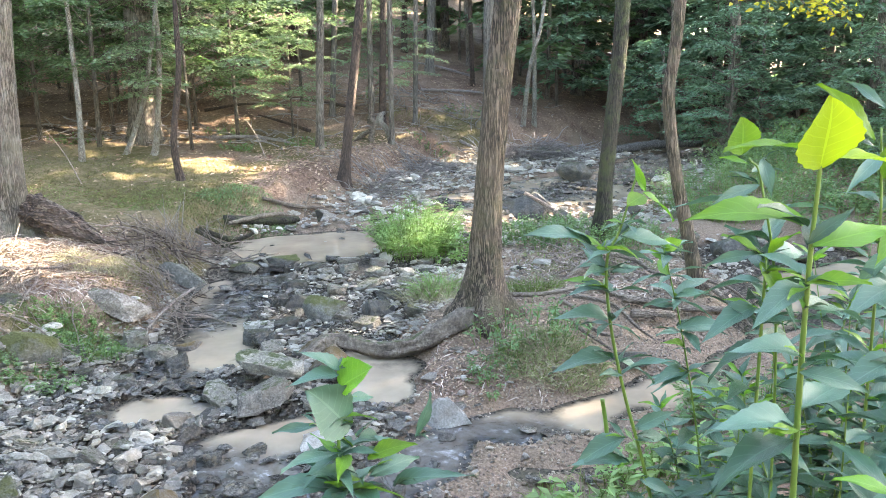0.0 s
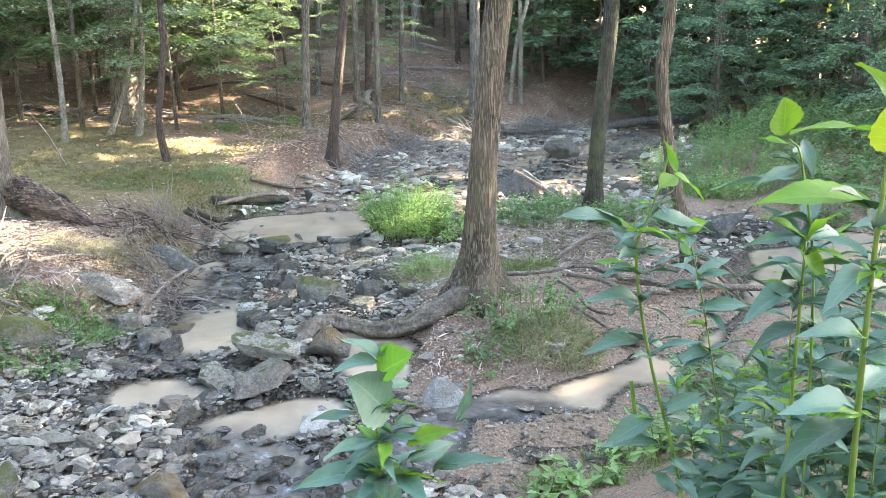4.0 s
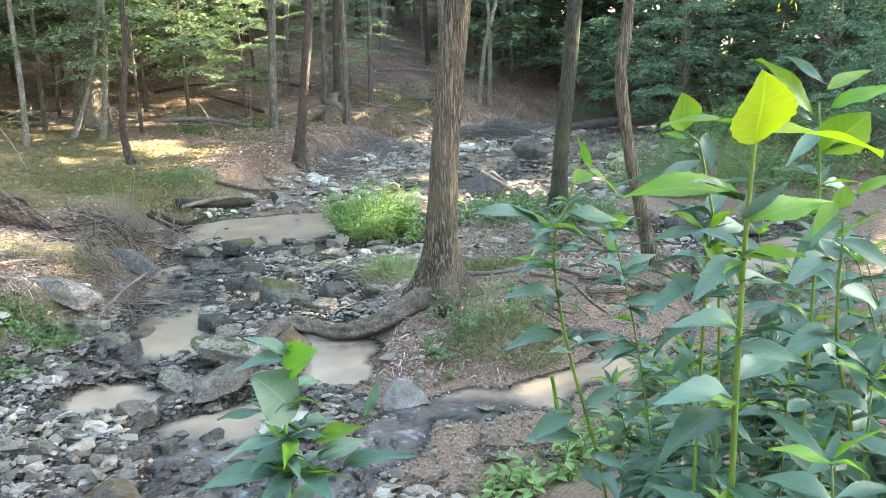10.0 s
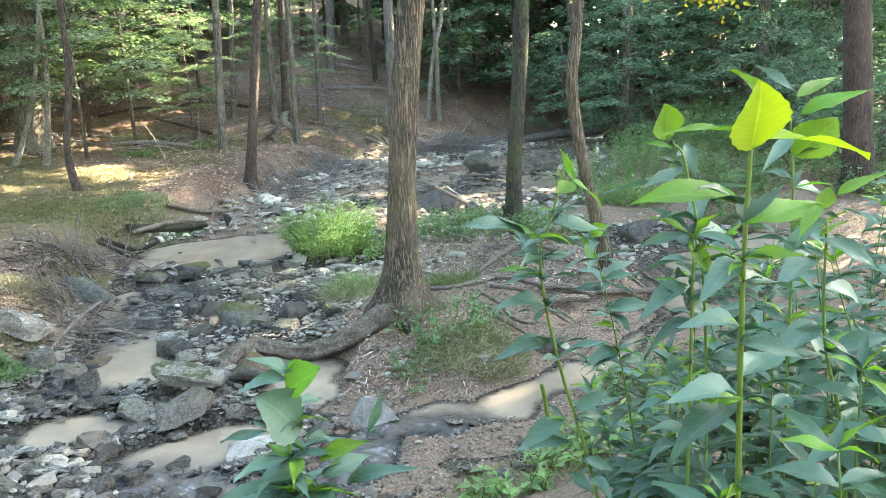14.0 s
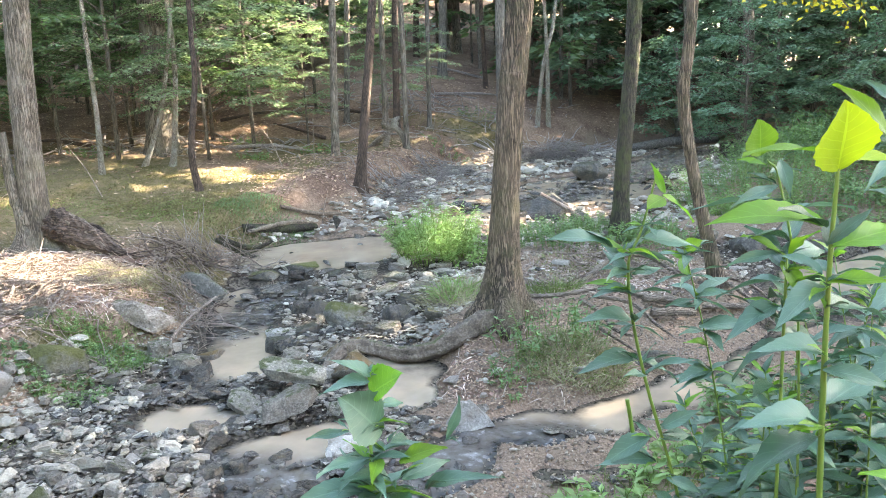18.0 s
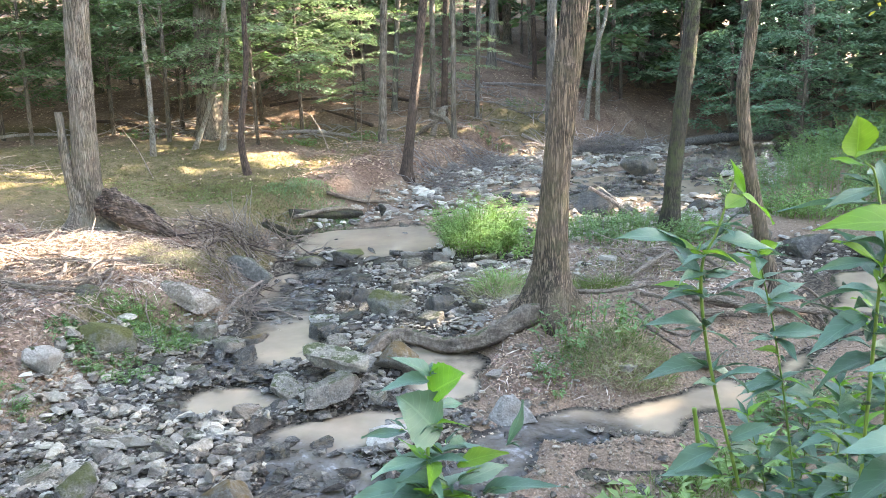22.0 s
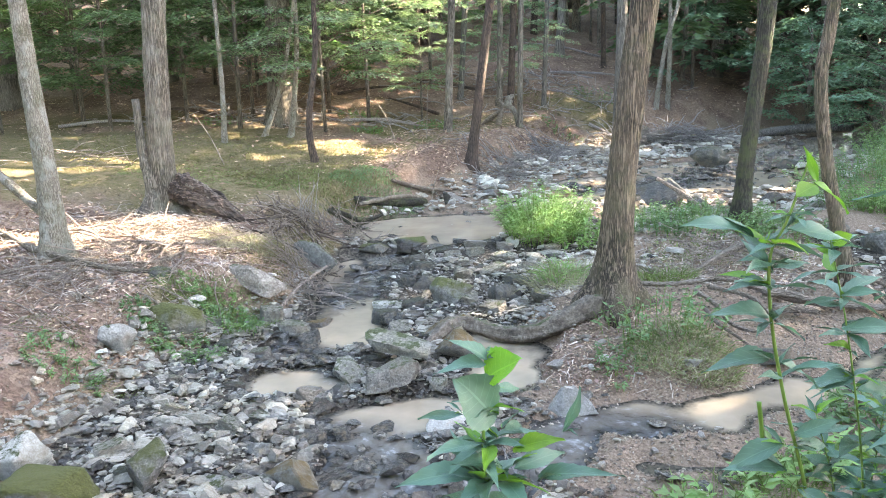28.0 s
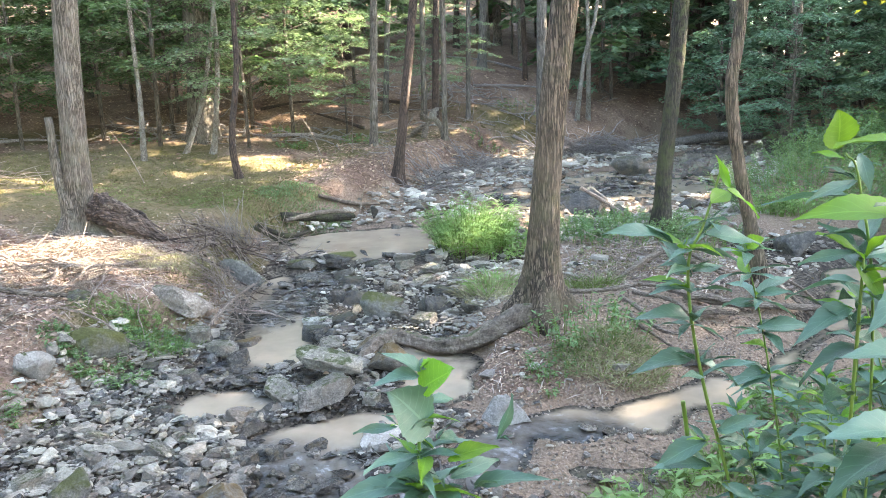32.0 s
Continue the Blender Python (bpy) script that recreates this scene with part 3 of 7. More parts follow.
def hill(x, y):
    """Height of the wooded terrace and slope over its foot."""
    foot = np.interp(x, [-30, -12, -6, -2, 2, 6, 14, 40], [15.5, 18.0, 18.8, 18.5, 21.5, 26, 33, 50])
    up = np.maximum(y - foot, 0)
    return 0.105 * up * ease(0, 5, up) + 0.0022 * np.minimum(up, 60) ** 2


def ground_height(x, y):
    x, y = np.asarray(x, float), np.asarray(y, float)
    w = water_level(x, y)
    bed = w + 0.06 + 0.03 * wave(x, y, 0.5, 8) + 0.015 * wave(x, y, 0.17, 9)
    swell = sum((h * np.exp(-(((x - cx) ** 2 + (y - cy) ** 2) / r**2) ** 1.2)) ** 4 for cx, cy, r, h in MOUNDS)
    bed = bed + swell**0.25
    p = pool_depth(x, y)
    bed = bed - np.where(p > -0.6, 0.16 * ease(-0.6, 0.7, p), 0)
    # far terrace
    dl = (left_toe(y) - x) * np.interp(y, [14, 22], [1, 0.72]) + 0.16 * wave(x, y, 0.7, 11) + 0.08 * wave(x, y, 0.25, 19)
    top = 0.6 + 0.07 * wave(x, y, 2.6, 12) + 0.05 * wave(x, y, 0.28, 18) + 0.06 * np.clip(dl - 1, 0, 6) + 0.035 * wave(x, y, 0.5, 13)
    z = bed + ease(-0.05, 0.95, dl) * top + hill(x, y) * ease(0, 1.5, dl)
    # bank on which the walker stands
    dn = (near_toe(x) - y) + 0.12 * wave(x, y, 0.8, 14)
    z = z + ease(-0.1, 3.2, dn) * (1.25 + 0.05 * wave(x, y, 0.9, 15)) * np.where(x < -3.4, ease(-7, -3.4, x) * 0.7 + 0.3, 1)
    # bank up the stream, beyond the green clump
    dr = (x - right_toe(y)) + 0.2 * wave(x, y, 0.9, 16)
    z = z + ease(-0.1, 1.6, dr) * (0.42 + 0.1 * wave(x, y, 2, 17)) * ease(9.5, 11.5, y) + ease(2, 14, dr) * 1.0
    z = z + 0.09 * np.maximum(dr - 8, 0) * ease(9, 20, y)
    return z


def gz(x, y):
    return float(ground_height(x, y))


# ---- ground and water ----
def steps(lo, dense_lo, dense_hi, hi, step, grow=1.12):
    mid = np.arange(dense_lo, dense_hi, step)
    up, d = [dense_hi], step
    while up[-1] < hi:
        d *= grow
        up.append(up[-1] + d)
    dn, d = [], step
    at_ = dense_lo
    while at_ > lo:
        d *= grow
        at_ -= d
        dn.append(at_)
    return np.array(dn[::-1] + mid.tolist() + up)


xs, ys = steps(-300, -6.5, 5.5, 300, 0.07), steps(-120, 3.8, 19.0, 500, 0.07)
X, Y = np.meshgrid(xs, ys, indexing="ij")
Z = ground_height(X, Y)
nx, ny = X.shape
i, j = np.meshgrid(np.arange(nx - 1), np.arange(ny - 1), indexing="ij")
quads = np.stack([i * ny + j, (i + 1) * ny + j, (i + 1) * ny + j + 1, i * ny + j + 1], -1).reshape(-1, 4)
me = mesh_of("ground", np.stack([X, Y, Z], -1).reshape(-1, 3), quads, M_GROUND, True)
ground = tagged(new("ground", me), "brown forest floor with a stony creek bed, moss and leaf litter", "ground", kind="structure")


def zones(x, y):
    """Shares of moss, leaf litter and gravel."""
    dl = left_toe(y) - x
    terrace = ease(0.12, 0.6, dl)
    h = hill(x, y)
    moss_ = terrace * (1 - ease(0.05, 0.5, h)) * ease(9.2, 10.6, y) * (0.62 + 0.35 * wave(x, y, 1.3, 21) + 0.35 * np.exp(-((y - 13.2) / 1.2) ** 2))
    moss_ = moss_ * np.where(y > 14.3, ease(0.8, 1.8, dl), 1)
    moss_ = np.maximum(moss_, 0.75 * np.exp(-(((x - 0.6) / 2.2) ** 2 + ((y - 23.5) / 1.6) ** 2)))
    moss_ = np.maximum(moss_, 0.95 * np.exp(-(((x + 3.85) / 0.5) ** 2 + ((y - 7.6) / 0.4) ** 2)))
    moss_ = np.maximum(moss_, 0.9 * np.exp(-(((x + 3.7) / 0.4) ** 2 + ((y - 9.4) / 0.5) ** 2)))
    moss_ = np.maximum(moss_, 0.9 * np.exp(-(((x + 3.5) / 0.45) ** 2 + ((y - 10.3) / 1.2) ** 2)))
    lit_ = np.clip(terrace - moss_ * 0.8, 0, 1) * 0.95
    lit_ = np.maximum(lit_, ease(0.5, 3, x - right_toe(y)) * 0.8)
    lit_ = np.maximum(lit_, ease(1.0, 2.5, near_toe(x) - y) * 0.8)
    bed = (1 - ease(-0.1, 0.4, dl)) * (1 - ease(0.0, 0.7, near_toe(x) - y)) * (1 - ease(-0.2, 0.5, x - right_toe(y)))
    lift = ground_height(x, y) - water_level(x, y)
    grav = bed * (1 - 0.95 * ease(0.09, 0.2, lift))
    grav = grav * (1 - np.exp(-(((x - 0.25) / 0.85) ** 2 + ((y - 7.35) / 0.95) ** 2) ** 2))
    grav = grav * (1 - 0.85 * ease(-0.7, -0.1, x) * (1 - ease(8.0, 8.8, y)))
    grav = grav * np.interp(y, [11.5, 14], [1, 0.4])
    isle = np.exp(-(((x - 1.9) / 1.7) ** 2 + ((y - 10.2) / 1.7) ** 2) ** 2)
    grav = grav * (1 - isle)
    lit_ = np.maximum(lit_, 0.5 * isle)
    grav = grav * (1 - 0.85 * np.exp(-(((x - 0.6) / 1.1) ** 2 + ((y - 5.5) / 0.8) ** 2) ** 2))
    mulch = np.exp(-(((x - 0.2) / 0.8) ** 2 + ((y - 7.3) / 0.9) ** 2) ** 2)
    lit_ = np.maximum(lit_, 0.55 * mulch)
    return moss_, lit_, grav


zl = me.color_attributes.new("zone", "FLOAT_COLOR", "POINT")
mo, li, gr = (np.clip(q, 0, 1).ravel() for q in zones(X, Y))
zl.data.foreach_set("color", np.stack([mo, li, gr, np.ones_like(mo)], -1).ravel())

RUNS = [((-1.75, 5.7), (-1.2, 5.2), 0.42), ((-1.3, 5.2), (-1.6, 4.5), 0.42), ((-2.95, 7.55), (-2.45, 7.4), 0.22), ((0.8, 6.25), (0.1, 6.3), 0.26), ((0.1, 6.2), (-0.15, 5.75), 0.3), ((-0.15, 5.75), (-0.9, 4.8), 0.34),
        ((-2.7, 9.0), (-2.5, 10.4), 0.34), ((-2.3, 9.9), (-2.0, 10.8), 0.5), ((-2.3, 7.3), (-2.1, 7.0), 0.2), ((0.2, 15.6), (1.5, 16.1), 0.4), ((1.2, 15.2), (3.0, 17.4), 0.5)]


def run_of(x, y):
    best = np.zeros(np.shape(x))
    for (ax, ay), (bx, by), r in RUNS:
        t = np.clip(((x - ax) * (bx - ax) + (y - ay) * (by - ay)) / ((bx - ax) ** 2 + (by - ay) ** 2), 0, 1)
        d = np.hypot(x - ax - t * (bx - ax), y - ay - t * (by - ay))
        best = np.maximum(best, 1 - ease(r * 0.5, r * 1.6, d))
    return best


wx, wy = steps(-6, -4.2, 4.6, 30, 0.09, 1.06), steps(3.4, 4.2, 20, 40, 0.09, 1.06)
WX, WY = np.meshgrid(wx, wy, indexing="ij")
flow = run_of(WX, WY)
WZ = water_level(WX, WY) + 0.012 * flow * wave(WX, WY, 0.22, 31)
wet = ground_height(WX, WY) < WZ + 0.06
nx, ny = WX.shape
i, j = np.meshgrid(np.arange(nx - 1), np.arange(ny - 1), indexing="ij")
keep = (wet[:-1, :-1] | wet[1:, :-1] | wet[1:, 1:] | wet[:-1, 1:]).ravel()
quads = np.stack([i * ny + j, (i + 1) * ny + j, (i + 1) * ny + j + 1, i * ny + j + 1], -1).reshape(-1, 4)[keep]
used = np.unique(quads)
remap = np.zeros(nx * ny, int)
remap[used] = np.arange(len(used))
me = mesh_of("water", np.stack([WX, WY, WZ], -1).reshape(-1, 3)[used], remap[quads], M_WATER, True)
fl = me.color_attributes.new("flow", "FLOAT_COLOR", "POINT")
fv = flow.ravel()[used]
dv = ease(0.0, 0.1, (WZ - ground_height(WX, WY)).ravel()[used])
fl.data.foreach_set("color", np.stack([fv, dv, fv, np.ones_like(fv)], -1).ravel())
tagged(new("water", me), "silty tan creek water in shallow pools and rippled runs", "water", kind="structure")


# ---- trees ----
# sunlit openings in the canopy: where the sun falls, x, y, z and half widths
GLADES = [(-5.2, 16.2, 1.1, 1.5, 0.38), (-6.9, 14.9, 1.1, 1.3, 0.3), (-4.4, 15.5, 1.0, 1.0, 0.3), (-8.6, 13.6, 1.1, 1.2, 0.34), (-5.0, 9.05, 0.9, 1.5, 0.9),
          (-6.6, 8.2, 0.9, 1.0, 0.65), (-5.1, 8.15, 0.85, 1.0, 0.5), (-4.5, 9.5, 0.8, 0.5, 0.3), (-2.5, 6.85, 0.0, 0.36, 0.28), (-2.3, 7.95, 0.1, 0.28, 0.24), (-0.4, 7.4, 0.1, 0.36, 0.42), (1.05, 6.72, 0.0, 0.5, 0.3),
          (-1.0, 24.0, 1.7, 1.1, 0.5)]
GLADES_C = [(-5.4, 20.0, 3.2, 1.3, 0.8), (-4.4, 21.8, 2.9, 1.2, 0.7), (4.2, 24.0, 3.5, 0.9, 0.6),
            (-4.2, 19.0, 4.6, 1.6, 0.9), (-2.4, 21.5, 4.8, 1.5, 0.8), (-6.4, 21.0, 4.6, 1.5, 0.9), (-4.6, 23.5, 5.5, 2.0, 1.0), (-3.0, 18.0, 3.0, 0.8, 0.4)]
GLADES_D = [(-3.8, 20.4, 1.4, 0.9, 0.25), (-2.3, 20.0, 1.3, 0.5, 0.2), (-4.6, 18.2, 1.2, 0.8, 0.2), (0.6, 16.2, 0.5, 0.6, 0.4), (2.2, 15.4, 0.5, 0.7, 0.35), (-0.4, 15.0, 0.4, 0.4, 0.3),
            (3.0, 17.0, 0.6, 0.7, 0.4), (-0.9, 10.4, 0.3, 0.6, 0.42), (-1.6, 9.2, 0.3, 0.42, 0.34), (-0.8, 8.4, 0.25, 0.42, 0.28), (0.9, 12.9, 0.4, 0.6, 0.3), (-6.2, 22.4, 1.8, 1.0, 0.3), (-8.2, 21.0, 1.7, 0.8, 0.25), (-3.2, 26.0, 2.2, 1.2, 0.4)]
GLADES_B = [(-0.75, 7.92, 0.3, 0.5, 0.32), (-0.05, 7.7, 0.4, 0.34, 0.3), (-3.7, 8.9, 0.8, 0.5, 0.4), (1.0, 7.25, 0.5, 0.25, 0.25), (-0.1, 9.3, 0.5, 0.35, 0.3), (-0.4, 11.5, 0.9, 0.45, 0.4), (-5.8, 20.5, 1.4, 0.8, 0.25),
            (-2.4, 22.2, 1.5, 0.5, 0.2), (-1.5, 26.8, 2.0, 2.5, 0.9), (0.57, 1.24, 2.8, 0.12, 0.09), (0.52, 2.07, 2.62, 0.06, 0.06), (-5.5, 19.5, 3.4, 1.2, 0.9),
            (-0.5, 23.0, 3.4, 0.9, 0.6), (-10.5, 22, 3.5, 1.5, 1.0), (0.6, 8.2, 1.7, 0.2, 0.35)]


def in_glade(p):
    """Which of these points would shade one of the openings."""
    s = np.array(SUN)
    hit = np.zeros(len(p), bool)
    for x, y, z, rx, ry in GLADES + GLADES_B + GLADES_C + GLADES_D:
        q = p - s * ((p[:, 2] - z) / s[2])[:, None]
        hit |= (((q[:, 0] - x) / rx) ** 2 + ((q[:, 1] - y) / ry) ** 2 < 1) & (p[:, 2] > z + 4)
    return hit


def trunk_of(line, radii, material, seed, sides=18, flare=0.5, rise=12.0, name="trunk"):
    """A trunk along a line of world points, carried on upwards to full height; verts from its foot."""
    p = np.array(line, float)
    base = p[0].copy()
    way = unit(p[-1] - p[-2])
    way = unit(way + [0, 0, 0.6])
    top = p[-1] + way * rise
    pts = bent(np.vstack([p, (p[-1] + top) / 2 + np.random.RandomState(seed).normal(0, 0.12, 3), top]), 10)
    h = pts[:, 2] - base[2]
    seen = np.array(line)[:, 2] - base[2]
    r = np.interp(h, np.r_[seen, seen[-1] + rise * 0.5, seen[-1] + rise], np.r_[radii, radii[-1] * 0.75, radii[-1] * 0.15])
    foot = np.array([[0, 0, -0.25], [0, 0, -0.02]]) + base
    pts = np.vstack([foot, pts[1:] if h[1] > 0.02 else pts])
    r = np.r_[r[0] * 1.1, r[0] * 1.0, r[1:] if h[1] > 0.02 else r]
    hh = np.maximum(pts[:, 2] - base[2], 0)
    r = r * (1 + flare * np.exp(-hh / (0.1 + radii[0])))
    v, f = tube(pts - base, r, sides, 0.035, seed)
    # buttress lobes near the foot
    a = np.arctan2(v[:, 1], v[:, 0])
    k = np.exp(-np.maximum(v[:, 2], 0) / (radii[0] * 1.3)) * 0.16 * flare * 2
    lob = 1 + k * np.sin(a * 4 + seed)
    cx = np.interp(v[:, 2], pts[:, 2] - base[2], pts[:, 0] - base[0])
    cy = np.interp(v[:, 2], pts[:, 2] - base[2], pts[:, 1] - base[1])
    v[:, 0] = cx + (v[:, 0] - cx) * lob
    v[:, 1] = cy + (v[:, 1] - cy) * lob
    return mesh_of(name, v, f, material, True), base, top - base


def high_crown(base, top, radius, count, seed, size=0.3):
    """Leaves of a tall tree's crown, high above the view, with the canopy's openings left free; and its boughs."""
    rs = np.random.RandomState(seed)
    wood, clumps = [], []
    for k in range(9):
        a = k * 2.4 + rs.uniform(0, 0.6)
        lo = np.array(top) * rs.uniform(0.55, 0.95)
        hi = lo + [math.cos(a) * radius * rs.uniform(0.6, 1), math.sin(a) * radius * rs.uniform(0.6, 1), rs.uniform(0.5, 2.2)]
        mid = (lo + hi) / 2 + [0, 0, 0.35]
        wood.append(tube(bent([lo, mid, hi], 4), [0.07, 0.015], 5, 0, k))
        for t in rs.uniform(0.35, 1.05, 9):
            clumps.append(lo + (hi - lo) * t + rs.normal(0, 0.35, 3))
    c_ = np.array(clumps)[rs.randint(0, len(clumps), count)] + rs.normal(0, 0.42, (count, 3)) * [1, 1, 0.7]
    c_ = c_[~in_glade(c_ + base)]
    land = c_ + base - np.array(SUN) * ((c_[:, 2] + base[2] - 1) / SUN.z)[:, None]
    thin = (land[:, 1] > 20.5) & (rs.uniform(0, 1, len(c_)) < 0.5 + 0.5 * wave(land[:, 0], land[:, 1], 1.1, 41))
    c_ = c_[~thin]
    # gap of open sky over the creek
    at_ = c_ + base
    gap = (at_[:, 0] > -6) & (at_[:, 0] < 8.5) & (at_[:, 1] > -4) & (at_[:, 1] < np.where(at_[:, 0] < 2, 25, 19))
    c_ = c_[~(gap & (rs.uniform(0, 1, len(c_)) < 0.96))]
    n = len(c_)
    v, f = leaves(c_, rs.normal(size=(n, 3)), rs.normal(size=(n, 3)) + [0, 0, 1.5], size * rs.uniform(0.7, 1.2, n), size * 0.6)
    return joined(wood), (v, f)


def forest_tree(name, line, radii, material, label, seed, sides=18, flare=0.5, rise=10.0, crown=240, radius=2.6, leaf=None):
    me, base, top = trunk_of(line, radii, material, seed, sides, flare, rise)
    tree = thing(name, base, label, "tree")
    piece("trunk", me, tree)
    wood, lv = high_crown(base, top, radius, crown, seed + 50)
    tagged(piece("boughs", mesh_of("boughs", *wood, material, True), tree), kind="stuff")
    tagged(piece("crown", mesh_of("crown", *lv, leaf or M_LEAF_CANOPY), tree), kind="stuff")
    return tree


forest_tree("tree", [(0.42, 8.2, gz(0.42, 8.2)), (0.43, 8.2, 0.9), (0.49, 8.2, 1.9), (0.58, 8.2, 2.85), (0.66, 8.2, 3.5)], [0.17, 0.155, 0.134, 0.13, 0.13], M_TREE,
            "ridged grey-brown hardwood trunk, leaning, on a soil mound in the creek", 1, 48, 0.95)
forest_tree("tree", [(-5.68, 8.1, 0.86), (-5.68, 8.1, 1.84), (-5.72, 8.1, 2.75), (-5.74, 8.1, 3.6)], [0.125, 0.112, 0.10, 0.085], M_TREE_PALE,
            "pale grey patchy trunk on the littered bank", 2, 32, 1.0)
forest_tree("tree", [(-5.55, 10.3, 0.94), (-5.49, 10.3, 2.3), (-5.40, 10.3, 3.75)], [0.17, 0.16, 0.15], M_TREE_GREY, "big grey ridged trunk with a flared foot on the bank", 3, 30, 1.25)
forest_tree("tree", [(-7.2, 16.0, 1.25), (-7.15, 16.0, 2.5), (-7.16, 16.0, 4.2)], [0.062, 0.05, 0.042], M_TREE_PALE, "slim pale trunk at the mossy terrace", 4, 14, 0.5, 7)
forest_tree("tree", [(-4.92, 15.0, 1.03), (-5.0, 15.0, 1.8), (-4.8, 15.0, 3.05), (-4.77, 15.0, 4.06)], [0.07, 0.058, 0.052, 0.044], M_TREE_RED, "slim dark crooked trunk on the mossy terrace", 5, 14, 0.4, 6)
forest_tree("tree", [(-2.93, 18.9, 1.2), (-2.85, 18.9, 3.0), (-2.78, 18.9, 4.27)], [0.1, 0.088, 0.082], M_TREE_GREY, "straight grey-brown trunk at the foot of the slope", 6, 16, 0.3)
forest_tree("tree", [(-2.1, 16.6, gz(-2.1, 16.6)), (-1.9, 16.6, 2.3), (-1.68, 16.6, 3.95)], [0.105, 0.09, 0.082], M_TREE_RED, "dark reddish leaning trunk on the creek bank", 7, 16, 0.5)
forest_tree("tree", [(2.36, 11.93, 0.55), (2.40, 11.93, 1.48), (2.50, 11.93, 2.7), (2.56, 11.93, 3.6)], [0.125, 0.112, 0.106, 0.106], M_TREE_MOSSY, "mossy dark trunk among low green plants", 8, 24, 0.45)
forest_tree("tree", [(2.87, 8.85, 0.42), (2.74, 8.85, 1.0), (2.55, 8.85, 1.8), (2.43, 8.85, 2.65), (2.5, 8.85, 3.45)], [0.095, 0.075, 0.064, 0.062, 0.06], M_TREE,
            "crooked brown trunk leaning over exposed roots", 9, 20, 0.4, 8)
forest_tree("tree", [(1.21, 23.0, gz(1.21, 23)), (1.23, 23.0, 3.5), (1.25, 23.0, 5.0)], [0.16, 0.146, 0.138], M_TREE_BLUE, "straight dull grey trunk on the wooded slope", 10, 14, 0.3)
BACK = [(-3.22, 23.2, 0.08, 0.5), (-2.03, 22.4, 0.078, 0.1), (-1.73, 22.3, 0.085, 0.3), (-0.85, 23.1, 0.064, 0.2), (-7.1, 19.2, 0.30, 0.2), (-7.75, 31.9, 0.155, -0.2), (-16.0, 21.4, 0.42, 0.2),
        (-1.35, 20.5, 0.064, 0.1), (8.06, 12.1, 0.2, -0.56), (17.7, 39.4, 0.41, -0.2), (-0.44, 35.8, 0.15, -0.3), (0.99, 29.5, 0.083, -0.2), (-0.58, 30.4, 0.145, 0.4), (0.97, 33.2, 0.10, -0.3), (9.5, 27.2, 0.18, -0.3)]
for k, (x, y, r, lean) in enumerate(BACK):
    z = gz(x, y)
    forest_tree("tree", [(x, y, z), (x + lean * 0.3, y, z + 2.2), (x + lean * 0.6, y, z + 4.5)], [r * 1.05, r, r * 0.9], (M_TREE_BLUE, M_TREE_GREY, M_TREE_RED)[k % 3],
                "tall slim woodland trunk on the leafy slope" if r < 0.14 else "stout woodland trunk on the leafy slope", 20 + k, 12, 0.35, 8, 150, 2.4)
# a pale forked pair on the slope
forest_tree("tree", [(2.43, 25.4, gz(2.43, 25.4)), (2.65, 25.4, 3.2), (3.0, 25.4, 4.6)], [0.075, 0.064, 0.054], M_TREE_PALE, "thin pale trunk crossing its twin on the slope", 60, 10, 0.2, 5, 200, 2)
forest_tree("tree", [(2.82, 25.8, gz(2.82, 25.8)), (2.82, 25.8, 3.2), (2.78, 25.8, 4.6)], [0.075, 0.064, 0.055], M_TREE_PALE, "thin pale upright trunk beside its twin", 61, 10, 0.2, 5, 200, 2)
forest_tree("tree", [(-6.85, 17.2, 1.25), (-6.55, 17.2, 1.9), (-6.2, 17.2, 2.9)], [0.06, 0.05, 0.042], M_TREE_PALE, "thin pale leaning trunk by the dark stem", 62, 10, 0.5, 5, 200, 2)
forest_tree("tree", [(-6.24, 17.3, 1.25), (-6.1, 17.3, 2.0), (-5.93, 17.3, 3.7)], [0.065, 0.056, 0.05], M_TREE_PALE, "thin pale trunk with a spread foot", 63, 10, 0.7, 5, 200, 2)


def shade_tree(x, y, height, radius, count, seed):
    """A tall tree added beside the view, its unseen crown shading the creek."""
    z = gz(x, y)
    me, base, top = trunk_of([(x, y, z), (x + 0.1, y, z + 3), (x, y + 0.2, z + 6)], [0.2, 0.16, 0.15], M_TREE_GREY, seed, 12, 0.4, height - 6)
    tree = thing("tree", base, "tall leafy hardwood added to shade the creek, crown out of view", "tree", "canopy trees")
    piece("trunk", me, tree)
    wood, lv = high_crown(base, top, radius, count, seed, 0.42)
    tagged(piece("boughs", mesh_of("boughs", *wood, M_TREE_GREY, True), tree), kind="stuff")
    tagged(piece("crown", mesh_of("crown", *lv, M_LEAF_CANOPY), tree), kind="stuff")


# spots of the added trees, set along the sun's way to shade the ground
CANOPY = [(17.2, 30.2), (13.6, 15.4), (16.5, 15.6), (9.5, 13.4), (13.5, 12.5), (17.5, 13), (21.5, 13.5), (25.5, 14.5), (29.5, 15.5), (14.2, 18.8), (18, 20), (22, 20), (26, 21), (30, 22), (20.5, 27), (24.5, 27), (28.5, 28), (12, 26), (15.5, 33), (20.5, 35), (26, 34), (22, 9.5), (26.5, 10.5), (30.5, 11.5), (18, 10), (11.5, 22), (8.5, 24.5), (8, 29), (9, 33.5), (5, 31), (6.5, 37), (-13.0, 25.0), (-18.0, 22.5), (-12.0, 31.0), (-20.0, 29.0)]
for k, (x, y) in enumerate(CANOPY):
    shade_tree(x, y, 18.5 + (k * 37 % 5) * 0.6, 4.0, 4600, 100 + k)


